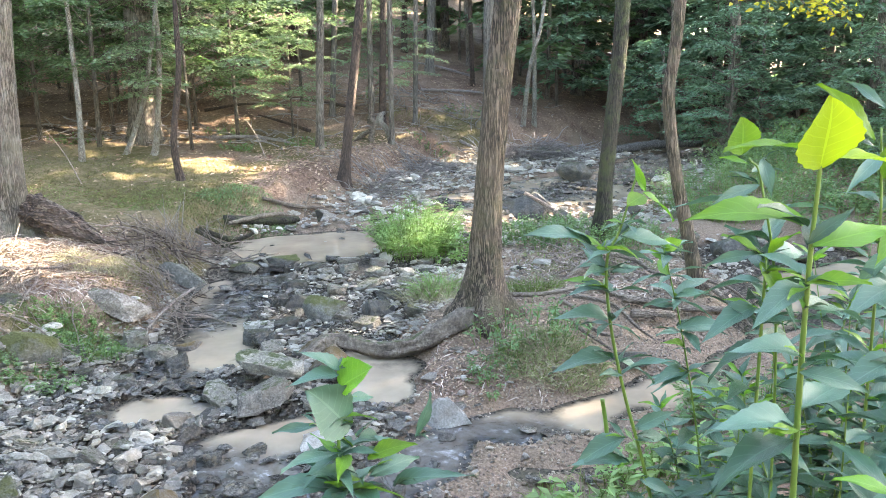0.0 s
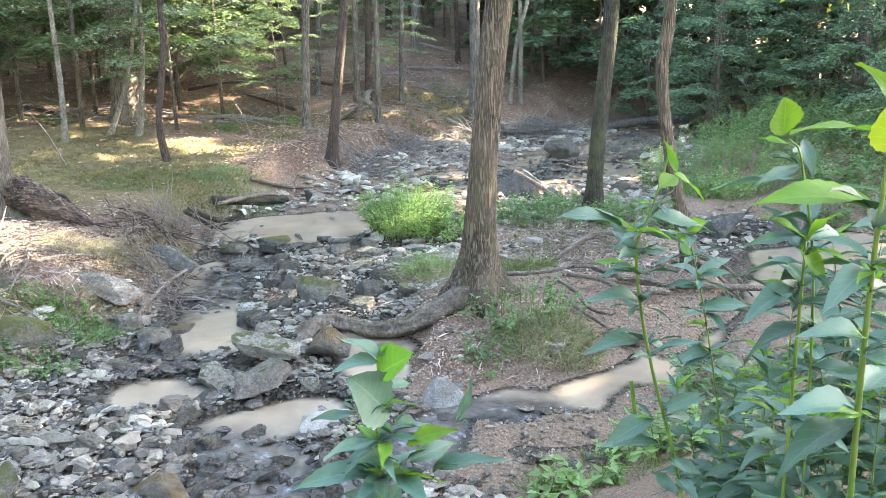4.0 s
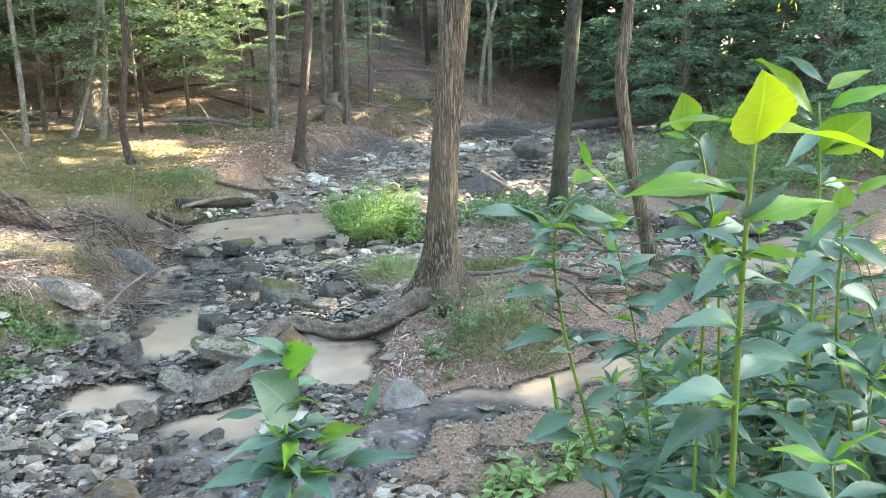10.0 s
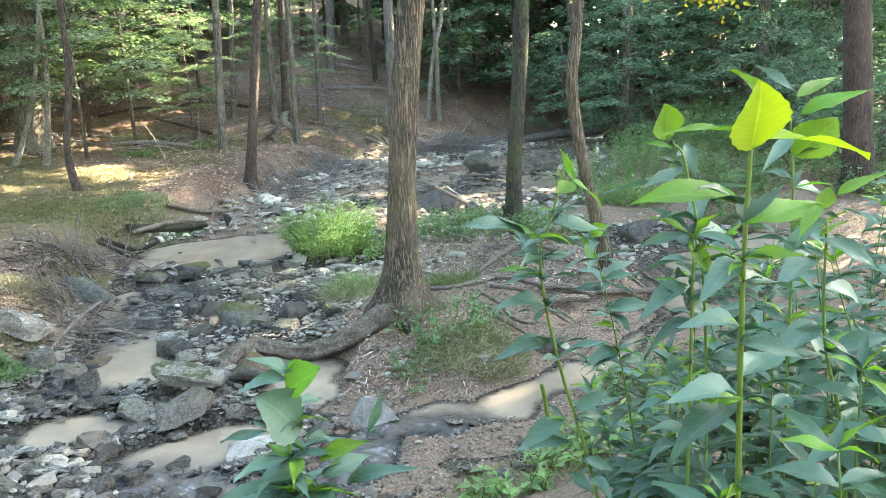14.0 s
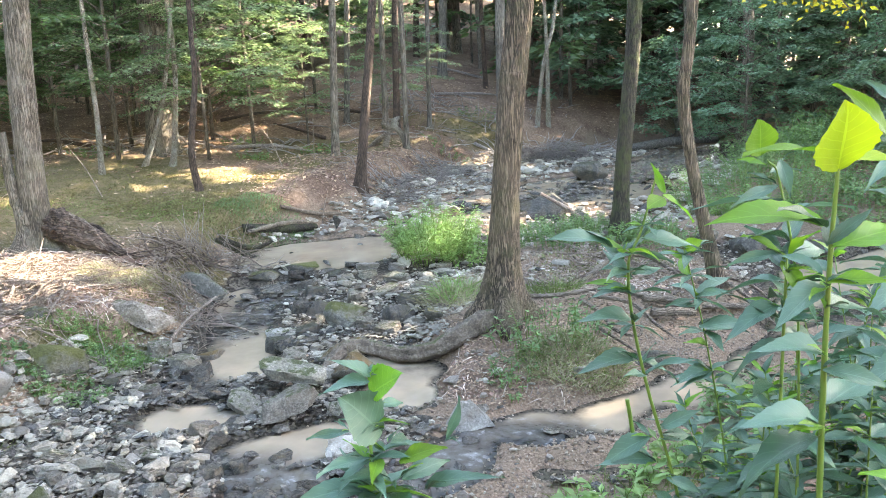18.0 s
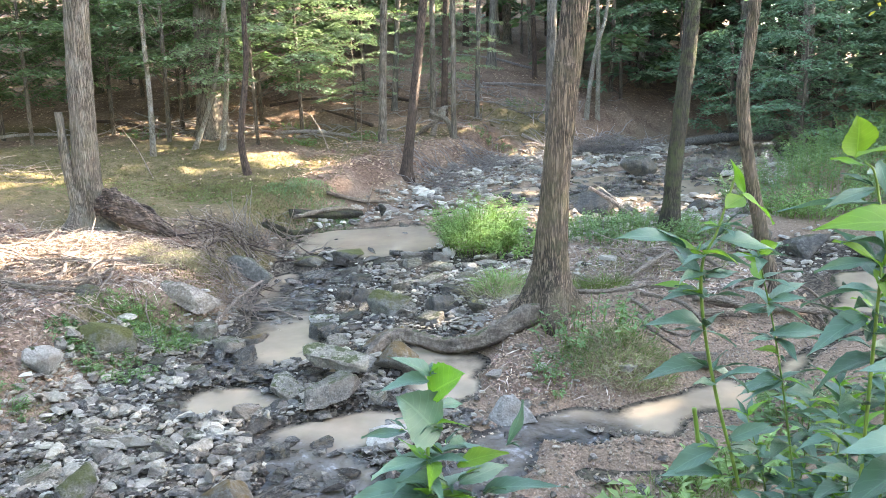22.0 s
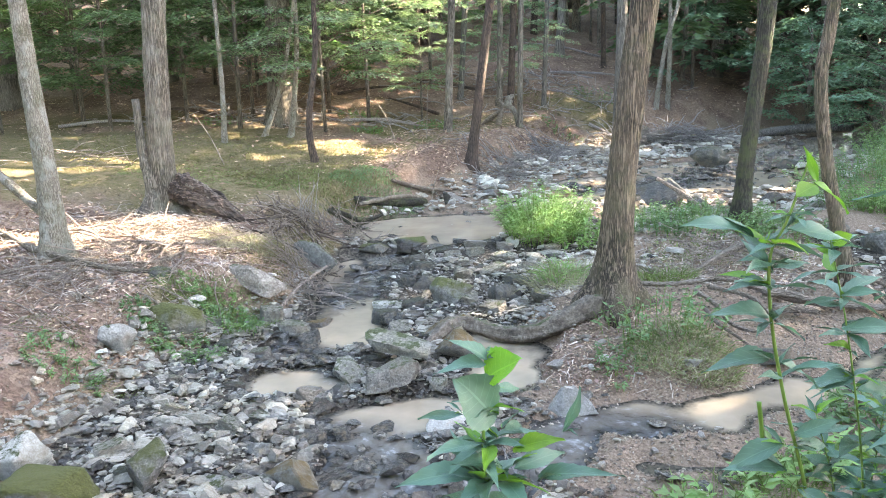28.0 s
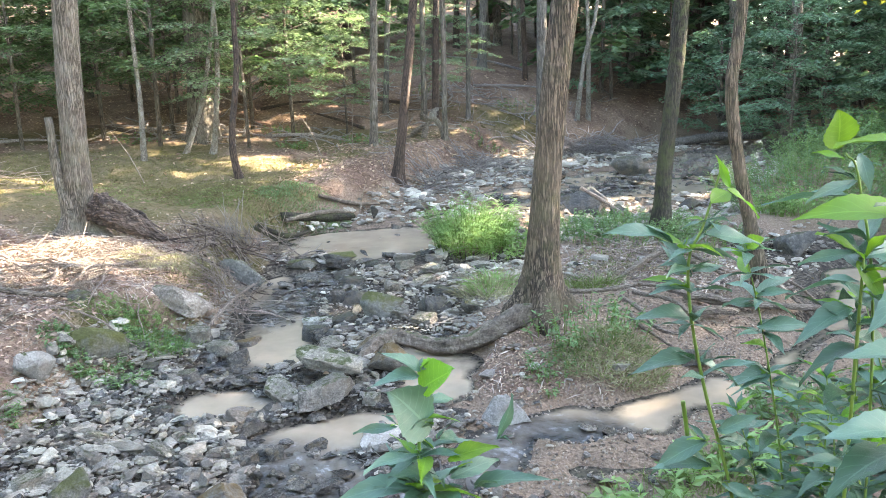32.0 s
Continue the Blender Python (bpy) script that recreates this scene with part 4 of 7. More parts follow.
def spray_crown(seed, low, high, reach, branches, leaf, wide, thick=1.0):
    """An understorey crown: level, layered sprays of small leaves on thin branches. Leaves and wood."""
    rs = np.random.RandomState(seed)
    wood, pos, way = [tube([(0, 0, -0.2), (0.05, 0.02, high * 0.5), (0.02, 0.06, high)], [0.055, 0.04, 0.012], 7, 0.05, seed)], [], []
    for k in range(branches):
        t = (k + rs.uniform(0, 1)) / branches
        z0 = low + (high - low) * t
        a = k * 2.39996 + rs.uniform(-0.4, 0.4)
        r = reach * (0.5 + 0.6 * math.sin(math.pi * min(1, t * 0.8 + 0.2))) * rs.uniform(0.75, 1.15)
        d = np.array([math.cos(a), math.sin(a), 0])
        s = np.array([-d[1], d[0], 0])
        line = bent([(0, 0, z0 - 0.3), d * r * 0.5 + [0, 0, z0 + 0.12], d * r + [0, 0, z0 + rs.uniform(-0.25, 0.15)]], 5)
        wood.append(tube(line[::2], [0.02, 0.005], 3, 0, k, False))
        for q in np.linspace(0.3, 1, 10):
            at_ = line[int(q * (len(line) - 1))]
            for sg in (-1, 1):
                ln = r * 0.42 * (1.15 - q) + 0.15
                n = max(2, int((7 + ln * 14) * thick))
                u = rs.uniform(0.05, 1, n)
                tw = unit(d * 0.75 + s * sg)
                pos.append(at_ + tw * (u * ln)[:, None] + rs.normal(0, 0.05, (n, 3)) * [1, 1, 0.6] - np.array([0, 0, 0.12]) * (u**2)[:, None] * ln)
                way.append(tw + s * sg * 0.4 + rs.normal(0, 0.55, (n, 3)) * [1, 1, 0.35] - [0, 0, 0.15])
    pos, way = np.concatenate(pos), np.concatenate(way)
    n = len(pos)
    up = rs.normal(0, 0.35, (n, 3)) + [0, 0, 1]
    return joined(wood), leaves(pos, way, up, leaf * rs.uniform(0.7, 1.25, n), leaf * wide)


SPRAYS, FAR_SPRAYS = [], []
for k, (low, high, reach, br, leaf) in enumerate([(1.3, 5.4, 2.3, 28, 0.13), (1.8, 6.2, 2.5, 28, 0.135), (0.5, 4.6, 2.0, 30, 0.14), (0.2, 2.4, 1.4, 18, 0.12), (0.9, 6.8, 2.5, 32, 0.15)]):
    w, lv = spray_crown(200 + k, low, high, reach, br, leaf * 0.8, 0.58)
    SPRAYS.append((mesh_of("stem", *w, M_TREE_GREY, True), [mesh_of("foliage", *lv, m_) for m_ in (M_LEAF_WOOD, M_LEAF_WOOD_B, M_LEAF_SUN)]))
    # looser crowns of larger leaves for trees far up the slope
    w, lv = spray_crown(220 + k, low, high, reach, br // 2, leaf * 1.7, 0.6, 0.42)
    FAR_SPRAYS.append((mesh_of("stem", *w, M_TREE_GREY, True), [mesh_of("foliage", *lv, m_) for m_ in (M_LEAF_WOOD, M_LEAF_WOOD_B, M_LEAF_SUN)]))


def understorey(x, y, kind, tint, scale, turn, label):
    tree = thing("understorey_tree", (x, y, gz(x, y)), label, "tree", "understorey trees")
    tree.rotation_euler[2], tree.scale = turn, (scale,) * 3
    w, l = (SPRAYS if y < 26 else FAR_SPRAYS)[kind]
    piece("stem", w, tree)
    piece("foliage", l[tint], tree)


LAB = ("understorey tree with level sprays of green leaves", "understorey tree with dull blue-green leaf sprays", "understorey tree with sunlight painted into its pale leaf sprays")
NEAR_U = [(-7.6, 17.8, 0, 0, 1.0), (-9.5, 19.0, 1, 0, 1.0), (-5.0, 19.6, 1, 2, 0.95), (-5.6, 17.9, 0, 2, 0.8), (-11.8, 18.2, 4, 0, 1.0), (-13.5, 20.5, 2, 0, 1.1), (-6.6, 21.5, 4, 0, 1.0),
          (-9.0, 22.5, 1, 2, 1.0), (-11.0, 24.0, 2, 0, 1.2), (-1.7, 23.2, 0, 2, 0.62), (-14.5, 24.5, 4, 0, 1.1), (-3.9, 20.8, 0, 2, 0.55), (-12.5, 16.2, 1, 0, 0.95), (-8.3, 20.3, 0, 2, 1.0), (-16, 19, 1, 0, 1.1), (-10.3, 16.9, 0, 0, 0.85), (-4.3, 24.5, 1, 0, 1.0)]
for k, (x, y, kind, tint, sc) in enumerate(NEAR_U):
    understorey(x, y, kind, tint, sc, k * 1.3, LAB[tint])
NEAR_U2 = [(0.6, 34.5, 1, 0, 1.0), (-2.6, 34.0, 0, 0, 1.1), (3.0, 33.0, 1, 1, 0.9), (-0.9, 38.5, 4, 0, 1.2), (1.9, 40.5, 1, 1, 1.3)]
for k, (x, y, kind, tint, sc) in enumerate(NEAR_U2):
    understorey(x, y, kind, tint, sc, k * 2.3, LAB[tint])
NEAR_R = [(7.5, 21.5, 2, 1, 0.9), (9.5, 24.5, 4, 1, 1.0), (12.0, 26.0, 2, 1, 1.2), (10.8, 20.0, 3, 1, 1.2), (13.5, 22.5, 2, 1, 1.0), (6.0, 29.0, 4, 1, 1.0), (8.5, 31.0, 2, 1, 1.3), (4.6, 31.5, 2, 1, 1.0), (16, 26, 4, 1, 1.2), (15, 18, 2, 1, 1.1), (12.5, 14.0, 4, 0, 0.9), (8.6, 14.6, 3, 1, 0.8), (10.2, 16.2, 3, 1, 0.9), (9.4, 12.9, 3, 1, 0.7)]
FAR_R = [(12, 19, 3, 1, 1.0), (17.5, 21, 2, 1, 1.3), (14, 29, 4, 1, 1.3), (9.0, 27.5, 2, 1, 1.1), (11.5, 31, 4, 1, 1.3), (6.8, 25.5, 3, 1, 1.3), (19, 30, 4, 1, 1.4), (14.5, 24.5, 4, 1, 1.1), (11.3, 22.6, 2, 1, 0.9), (16.5, 34, 4, 1, 1.5), (3.9, 28.4, 3, 1, 1.2), (5.2, 33.5, 4, 1, 1.2), (22, 27, 4, 1, 1.4), (13, 17.5, 3, 1, 1.3)]
for k, (x, y, kind, tint, sc) in enumerate(NEAR_R + FAR_R):
    understorey(x, y, kind, tint, sc, k * 1.7, LAB[tint])
for k, (x, y) in enumerate([(8.5, 38), (11, 36), (13.5, 38), (15.5, 36), (18, 38), (20.5, 36), (23, 38), (26, 37), (10, 42), (16, 43), (21, 43)]):
    understorey(x, y, (4, 2, 1)[k % 3], 1, 2.1, k * 2.1, LAB[1])
rs = np.random.RandomState(5)
k = 0
while k < 95:
    x, y = rs.uniform(-32, 38), rs.uniform(24, 56)
    if y < 36 and abs(x + 0.9) < 3.6:
        continue
    if x > left_toe(y) - 2 and x < right_toe(y) + 1.5 and y < 34:
        continue
    tint = 1 if x > 4 else (0, 0, 2, 1)[k % 4]
    understorey(x, y, (0, 1, 2, 4, 2)[k % 5], tint, rs.uniform(1.0, 1.9), rs.uniform(0, 6.3), LAB[tint])
    k += 1


# the tall far woods: bare poles and dark foliage up the slope
def far_tree(x, y, r, seed, tint):
    z = gz(x, y)
    tree = copy_thing(FAR[seed % len(FAR)][tint], place(x, y, z, seed * 77 % 360, 0, 0, (1, 1, 1)))
    tree.scale = (r / 0.16, r / 0.16, 1.0)


FAR = []
for s in range(3):
    both = []
    for tint in range(2):
        me, base, top = trunk_of([(0, 0, -300), (0.05 * s, 0.1, -297), (0.1, 0.1 * s, -294)], [0.18, 0.16, 0.14], (M_TREE_BLUE, M_TREE_GREY, M_TREE_RED)[s], 300 + s, 9, 0.3, 6)
        t_ = thing("tree", (60 * s - 60, 130, gz(60 * s - 60, 130)), "far woodland tree, tall and slim, up the slope", "tree", "far trees")
        piece("trunk", me, t_)
        w, lv = spray_crown(310 + s, 5.0, 11.5, 2.6, (3, 10)[tint], 0.3, 0.6, 0.45)
        piece("crown", mesh_of("crown", *lv, (M_LEAF_WOOD, M_LEAF_WOOD_B)[tint]), t_)
        both.append(t_)
    FAR.append(both)
k = 0
while k < 85:
    x, y = rs.uniform(-40, 45), rs.uniform(27, 75)
    if x > left_toe(y) - 1 and x < right_toe(y) + 1 and y < 36:
        continue
    far_tree(x, y, rs.uniform(0.1, 0.26), k, int(x > 3))
    k += 1

# unseen woods added behind the camera and down the creek, closing out low skylight
for k in range(44):
    a = radians(-172 + 6.1 * k) if k < 30 else radians(-165 + 12.5 * (k - 30))
    r = (22 if k < 30 else 30) + 3 * math.sin(k * 5.1)
    x, y = 1 + r * math.cos(a), 5 + r * math.sin(a)
    if x > 12:
        continue
    understorey(x, y, (4, 2, 1)[k % 3], k % 2, 1.9 + 0.4 * math.sin(k * 3.3), k * 1.1, LAB[k % 2])
for k in range(10):
    understorey(-19 - 4 * (k % 2), 3 + 2.6 * k, (4, 2)[k % 2], k % 2, 1.9, k * 1.9, LAB[k % 2])

# tall leafy trees added to close the view up the valley and the pools' reflections
for k, (x, y, sc) in enumerate([(5.5, 33, 1.5), (8.5, 35.5, 1.6), (11, 33.5, 1.5), (13.5, 36.5, 1.7), (6.8, 39, 1.7), (10, 41, 1.8), (16.5, 39, 1.7), (2.5, 39, 1.6), (-0.5, 44, 1.8), (-4.5, 42, 1.7), (20, 33, 1.6), (4, 45, 1.8), (8, 50, 2.3), (13, 48, 2.2), (18, 47, 2.3), (23, 46, 2.2), (28, 43, 2.2), (26, 39, 2.0), (15, 54, 2.5), (22, 53, 2.5), (0, 54, 2.4)]):
    tree = copy_thing(FAR[k % 3][1], place(x, y, gz(x, y), k * 70))
    tree.scale = (sc, sc, sc)
# a bough with yellow leaves hanging in above the creek
bough = thing("hanging_branch", (2.45, 8.75, 4.6), "leafy branch with yellow leaves over the creek", "branch")
rs = np.random.RandomState(91)
wood, pos, way = [], [], []
for k, pts in enumerate([[(0.05, 0.1, 0), (0.15, -1.2, -0.45), (0.25, -2.45, -1.25)], [(0.15, -1.2, -0.45), (0.4, -1.9, -0.95), (0.5, -2.4, -1.32)], [(0.2, -0.8, -0.2), (-0.05, -1.6, -0.75), (0.0, -2.4, -1.22)]]):
    line = bent(pts, 8)
    wood.append(tube(line, [0.02, 0.006], 5, 0, k))
    at_ = line[rs.randint(8, len(line), 150)]
    pos.append(at_ + rs.normal(0, 0.1, (150, 3)) * [1, 1, 0.6])
    way.append(rs.normal(0, 1, (150, 3)) * [1, 1, 0.4] - [0, 0, 0.5])
pos, way = np.concatenate(pos), np.concatenate(way)
piece("twigs", mesh_of("twigs", *joined(wood), M_TREE_GREY, True), bough)
tagged(piece("leaves", mesh_of("leaves", *leaves(pos, way, rs.normal(size=(len(pos), 3)), rs.uniform(0.04, 0.07, len(pos)), 0.032), M_LEAF_YELLOW), bough), kind="stuff")


# ---- boulders and named rocks ----
def rock(name, x, y, size, material, label, seed, turn=0.0, tilt=0.0, lean=0.0, sink=0.3, lift=0.0, cuts=4, group=""):
    me = ledge_mesh(name, seed, material, 0.75 * (cuts < 0)) if cuts <= 0 else rock_mesh(name, seed, material, cuts)
    z = gz(x, y) + size[2] * (0.5 - sink) + lift
    big = max(size)
    me.transform(Matrix.Diagonal((size[0] / big, size[1] / big, size[2] / big, 1)))
    ob = new(name, me)
    ob.matrix_basis = place(x, y, z, turn, tilt, lean, (big, big, big))
    return tagged(ob, label, "rock", group)


rock("slab", -1.62, 7.18, (0.68, 0.26, 0.13), M_ROCK_GREY, "long dark slab propped over a hollow in the creek", 1, -12, 8, 9, 0.0, 0.15, 0)
rock("slab", -1.56, 6.66, (0.50, 0.28, 0.22), M_ROCK_GREY, "broad grey slab leaning in the creek", 2, 20, -10, -14, 0.25, 0.06, 0)
rock("slab", -2.02, 6.96, (0.36, 0.24, 0.16), M_ROCK_GREY, "grey slab tilted at a small pool", 3, -30, 14, 22, 0.2, 0.04, 0)
rock("slab", -0.92, 6.06, (0.6, 0.46, 0.07), M_ROCK_WHITE, "pale flat slab at the water's edge", 44, 18, 8, 3, 0.2, 0.07, -1)
rock("rock", -1.06, 7.36, (0.38, 0.36, 0.38), M_ROCK_BROWNMOSS, "block with brown moss standing at a pool", 5, 20, 0, 0, 0.2, 0, 10)
rock("rock", -1.36, 8.86, (0.50, 0.44, 0.40), M_ROCK_GREEN, "rounded mossy rock in the creek bed", 6, 10, 0, 0, 0.2, 0, 13)
rock("rock", -0.78, 8.98, (0.44, 0.38, 0.32), M_ROCK_DARK, "dark rock behind the arched root", 7, 40)
rock("rock", -1.84, 9.35, (0.52, 0.32, 0.26), M_ROCK_DARK, "dark wet rock in the creek bed", 8, 0)
rock("rock", -0.30, 8.72, (0.34, 0.28, 0.26), M_ROCK_MOSS, "small mossy rock under the tree", 9, 30)
rock("rock", 0.0, 6.5, (0.42, 0.32, 0.24), M_ROCK_PALE, "pale pointed rock on the gravel", 10, 15, 0, -6, 0.15, 0, -1)
rock("rock", -4.2, 6.72, (0.46, 0.36, 0.32), M_ROCK_PALE, "pale blocky rock in the soil bank", 31, 12, 4, 10, 0.3, 0, 5)
rock("rock", -3.42, 4.5, (0.66, 0.54, 0.44), M_ROCK_MOSSED, "green moss-capped boulder at the waterside", 12, 10, 0, 0, 0.25, 0, 12)
rock("rock", -3.92, 4.86, (0.44, 0.40, 0.42), M_ROCK_PALE, "pale boulder behind the mossy one", 13, 50)
rock("rock", -2.88, 4.92, (0.50, 0.42, 0.40), M_ROCK_MOSS, "dark rock with a mossy top among stones", 14, 70)
rock("rock", -2.42, 4.86, (0.34, 0.26, 0.16), M_ROCK_PALE, "pale flat stone near the water", 15, 15)
rock("rock", -1.92, 5.08, (0.52, 0.36, 0.26), M_ROCK_BROWNMOSS, "stained brown rock at the riffle", 16, -20)
rock("slab", -3.5, 8.36, (0.86, 0.36, 0.18), M_ROCK_TAN, "long weathered slab lying down the bank", 47, -10, 16, 17, 0.2, 0.08, -1)
rock("rock", -3.3, 9.75, (0.86, 0.46, 0.5), M_ROCK_MOSS, "lichened boulder leaning on the brushy bank", 63, -12, 8, 22, 0.3, 0.02, 5)
rock("rock", -3.92, 7.3, (0.72, 0.42, 0.4), M_ROCK_MOSSED, "dark moss-grown rock in the soil bank", 55, 10, 8, 0, 0.5, 0, 6)
rock("rock", -3.6, 7.55, (0.3, 0.24, 0.18), M_ROCK_MOSS, "mossy rock below the soil bank", 56, 40, 0, 0, 0.35, 0, 9)
rock("rock", -4.35, 7.9, (0.3, 0.24, 0.16), M_ROCK_MOSS, "mossy stone in the bank", 57, 0, 0, 0, 0.4, 0, 9)
rock("rock", 1.48, 14.25, (0.95, 0.6, 0.66), M_ROCK_DARK, "dark angular boulder in the creek", 53, 20, 0, 14, 0.2, 0, 4)
rock("rock", 2.0, 13.8, (0.42, 0.36, 0.34), M_ROCK_DARK, "dark rounded rock beside the boulder", 20, 10, 0, 0, 0.25, 0, 12)
rock("rock", 2.9, 18.2, (0.9, 0.7, 0.66), M_ROCK_DARK, "dark boulder far up the creek", 54, 30, 8, 10, 0.08, 0, 5)
rock("rock", -2.2, 13.85, (0.28, 0.2, 0.38), M_ROCK_DARK, "pointed dark rock in the upper pool", 22, 0, 0, 0, 0.25, 0, 2)
rock("rock", -2.3, 11.2, (0.6, 0.36, 0.28), M_ROCK_GREEN, "mossy rock at the pool's lip", 23, -15)
rock("rock", -2.75, 10.8, (0.42, 0.32, 0.26), M_ROCK_GREEN, "mossy dark rock at the pool's lip", 24, 25)
rock("slab", -2.05, 8.75, (0.40, 0.24, 0.08), M_ROCK_PALE, "pale flat stone beside the run", 25, 8, 0, 0, 0.2, 0, 0)
rock("rock", -2.0, 8.36, (0.28, 0.22, 0.2), M_ROCK_DARK, "dark block in the creek bed", 26, 35, 0, 0, 0.3, 0, 0)
rock("rock", -3.2, 8.05, (0.26, 0.22, 0.26), M_ROCK_GREY, "grey block at the foot of the bank", 27, 15, 0, 0, 0.3, 0, 0)
rock("rock", -2.92, 7.9, (0.34, 0.26, 0.13), M_ROCK_GREY, "grey slab at the foot of the bank", 28, -20, 0, 0, 0.3, 0, 0)
rock("rock", -2.72, 8.25, (0.40, 0.26, 0.22), M_ROCK_BROWNMOSS, "brown stained stone at the foot of the bank", 29, 30)
rock("rock", 4.9, 10.95, (0.5, 0.4, 0.4), M_ROCK_DARK, "dark rock on the side channel's bank", 35, 8)
rock("rock", 4.2, 11.1, (0.95, 0.5, 0.46), M_ROCK_DARK, "low dark boulder on the side channel's bank", 30, -8)
rock("rock", 3.5, 11.6, (0.6, 0.5, 0.4), M_ROCK_DARK, "dark rock by the side channel", 31, 20)
# dark block added in place of the bank's dark muddy hollow
rock("rock", 1.74, 7.45, (0.42, 0.3, 0.24), M_ROCK_DARK, "dark rock standing in for a muddy hollow at the pool's bank", 32, 0, 0, 0, 0.35, 0, 11)
rock("rock", -1.88, 12.75, (0.3, 0.2, 0.22), M_ROCK_PALE, "pale stone standing in the upper pool", 36, 0)
rock("rock", -1.75, 11.9, (0.24, 0.16, 0.16), M_ROCK_PALE, "small pale stone in the upper pool", 37, 20)
rock("rock", -2.25, 7.65, (0.38, 0.26, 0.16), M_ROCK_BROWNMOSS, "brown flat stone in the run", 33, 10)
for k, (x, y, s) in enumerate([(0.9, 16.9, 0.5), (1.6, 17.9, 0.45), (3.5, 17.5, 0.5), (4.1, 16.7, 0.45), (4.4, 17.6, 0.6), (2.0, 19.5, 0.6), (2.6, 20.4, 0.5), (0.3, 17.5, 0.4), (3.4, 14.6, 0.5), (3.9, 14.0, 0.45), (4.6, 20.0, 0.5),
                               (-0.5, 15.6, 0.45), (0.4, 14.9, 0.5), (-1.5, 14.9, 0.4)]):
    rock("rock", x, y, (s, s * 0.75, s * 0.55), (M_ROCK_DARK, M_ROCK_GREY)[k % 2], "rough rock in the upper creek", 40 + k, k * 40, group="upper creek rocks")


# middling rocks strewn down the creek bed
CREEK_ROCKS = {m_: [ledge_mesh("rock", 700 + 10 * j + k, m_) for k in range(4)] for j, m_ in enumerate((M_ROCK_GREY, M_ROCK_DARK, M_STONE, M_STONE_WET))}
CREEK_LABELS = {M_ROCK_GREY: "grey angular rock in the creek bed", M_ROCK_DARK: "dark mossy rock in the creek bed", M_STONE: "flat grey slab of shale in the creek bed", M_STONE_WET: "dark wet slab at the water's edge"}
rs = np.random.RandomState(29)
spots = []
while len(spots) < 66:
    if len(spots) < 40:
        x, y, s_ = rs.uniform(-2.9, -0.1), rs.uniform(7.7, 11.3), rs.uniform(0.16, 0.36)
    else:
        x, y, s_ = rs.uniform(-3.6, -1.0), rs.uniform(4.9, 7.4), rs.uniform(0.13, 0.26)
    if pool_depth(x, y) > 0.1 and run_of(x, y) < 0.5 or left_toe(y) - x > 0.1 or math.hypot(x + 0.2, y - 7.6) < 0.8:
        continue
    if any(math.hypot(x - a, y - b_) < 0.6 * (s_ + c_) for a, b_, c_ in spots):
        continue
    spots.append((x, y, s_))
    wet_ = gz(x, y) - float(water_level(x, y)) < 0.04
    m_ = M_STONE_WET if wet_ else (M_ROCK_GREY, M_STONE, M_ROCK_GREY, M_ROCK_DARK)[rs.randint(4)]
    ob = new("rock", CREEK_ROCKS[m_][rs.randint(4)])
    ob.matrix_basis = place(x, y, max(gz(x, y), float(water_level(x, y)) - 0.03) + s_ * 0.12, rs.uniform(0, 360), rs.normal(0, 9), rs.normal(0, 9), (s_, s_ * rs.uniform(0.6, 0.8), s_ * rs.uniform(0.34, 0.6)))
    tagged(ob, CREEK_LABELS[m_], "rock", "creek rocks")


# ---- wood on the ground ----
def limb(name, line, radii, material, label, category, seed=0, sides=9, rough=0.12):
    p = np.array(line, float)
    base = p[0].copy()
    v, f = tube(bent(p - base, 6), radii, sides, rough, seed)
    ob = new(name, mesh_of(name, v, f, material, True))
    ob.location = base
    return tagged(ob, label, category)


def over(pts):
    """World points from x, y and height over the ground."""
    return [(x, y, gz(x, y) + h) for x, y, h in pts]


limb("root", [(0.38, 8.12, 0.5), (0.18, 8.0, 0.45), (-0.04, 7.93, 0.35), (-0.28, 7.88, 0.24), (-0.6, 7.88, 0.185), (-0.92, 7.95, 0.23), (-1.14, 7.93, 0.28), (-1.30, 7.72, 0.23), (-1.44, 7.5, 0.08)],
     [0.12, 0.105, 0.095, 0.082, 0.075, 0.07, 0.068, 0.055, 0.033], M_ROOT, "thick worn root arching from the tree over the pool", "root", 3, 18, 0.16)
limb("root", [(-1.05, 7.97, 0.27), (-1.24, 7.9, 0.25), (-1.42, 7.8, 0.17), (-1.56, 7.62, 0.05)], [0.085, 0.085, 0.06, 0.03], M_ROCK_BROWNMOSS, "mossy forked end of the arching root", "root", 4, 12, 0.25)
for k, pts in enumerate([[(-1.2, 7.85, 0.24), (-1.34, 7.66, 0.2), (-1.5, 7.5, 0.08)], [(-1.25, 7.8, 0.2), (-1.3, 7.6, 0.12), (-1.36, 7.42, 0.03)], [(-1.1, 7.9, 0.22), (-1.2, 7.7, 0.18), (-1.24, 7.52, 0.05)], [(-1.4, 7.82, 0.17), (-1.58, 7.76, 0.12), (-1.7, 7.66, 0.03)]]):
    limb("root", pts, [0.04, 0.034, 0.016], (M_ROOT, M_ROCK_BROWNMOSS)[k % 2], "twisted root strand at the arching root's end", "root", 140 + k, 9, 0.2)
log = thing("fallen_log", (-5.2, 10.15, gz(-5.2, 10.15)), "rotten reddish-brown split log on the bank", "log")
rs = np.random.RandomState(70)
line = bent([(-5.25, 10.22, 1.34), (-4.95, 10.14, 1.22), (-4.6, 10.06, 1.06), (-4.28, 9.98, 0.92)], 8) - np.array(log.location)
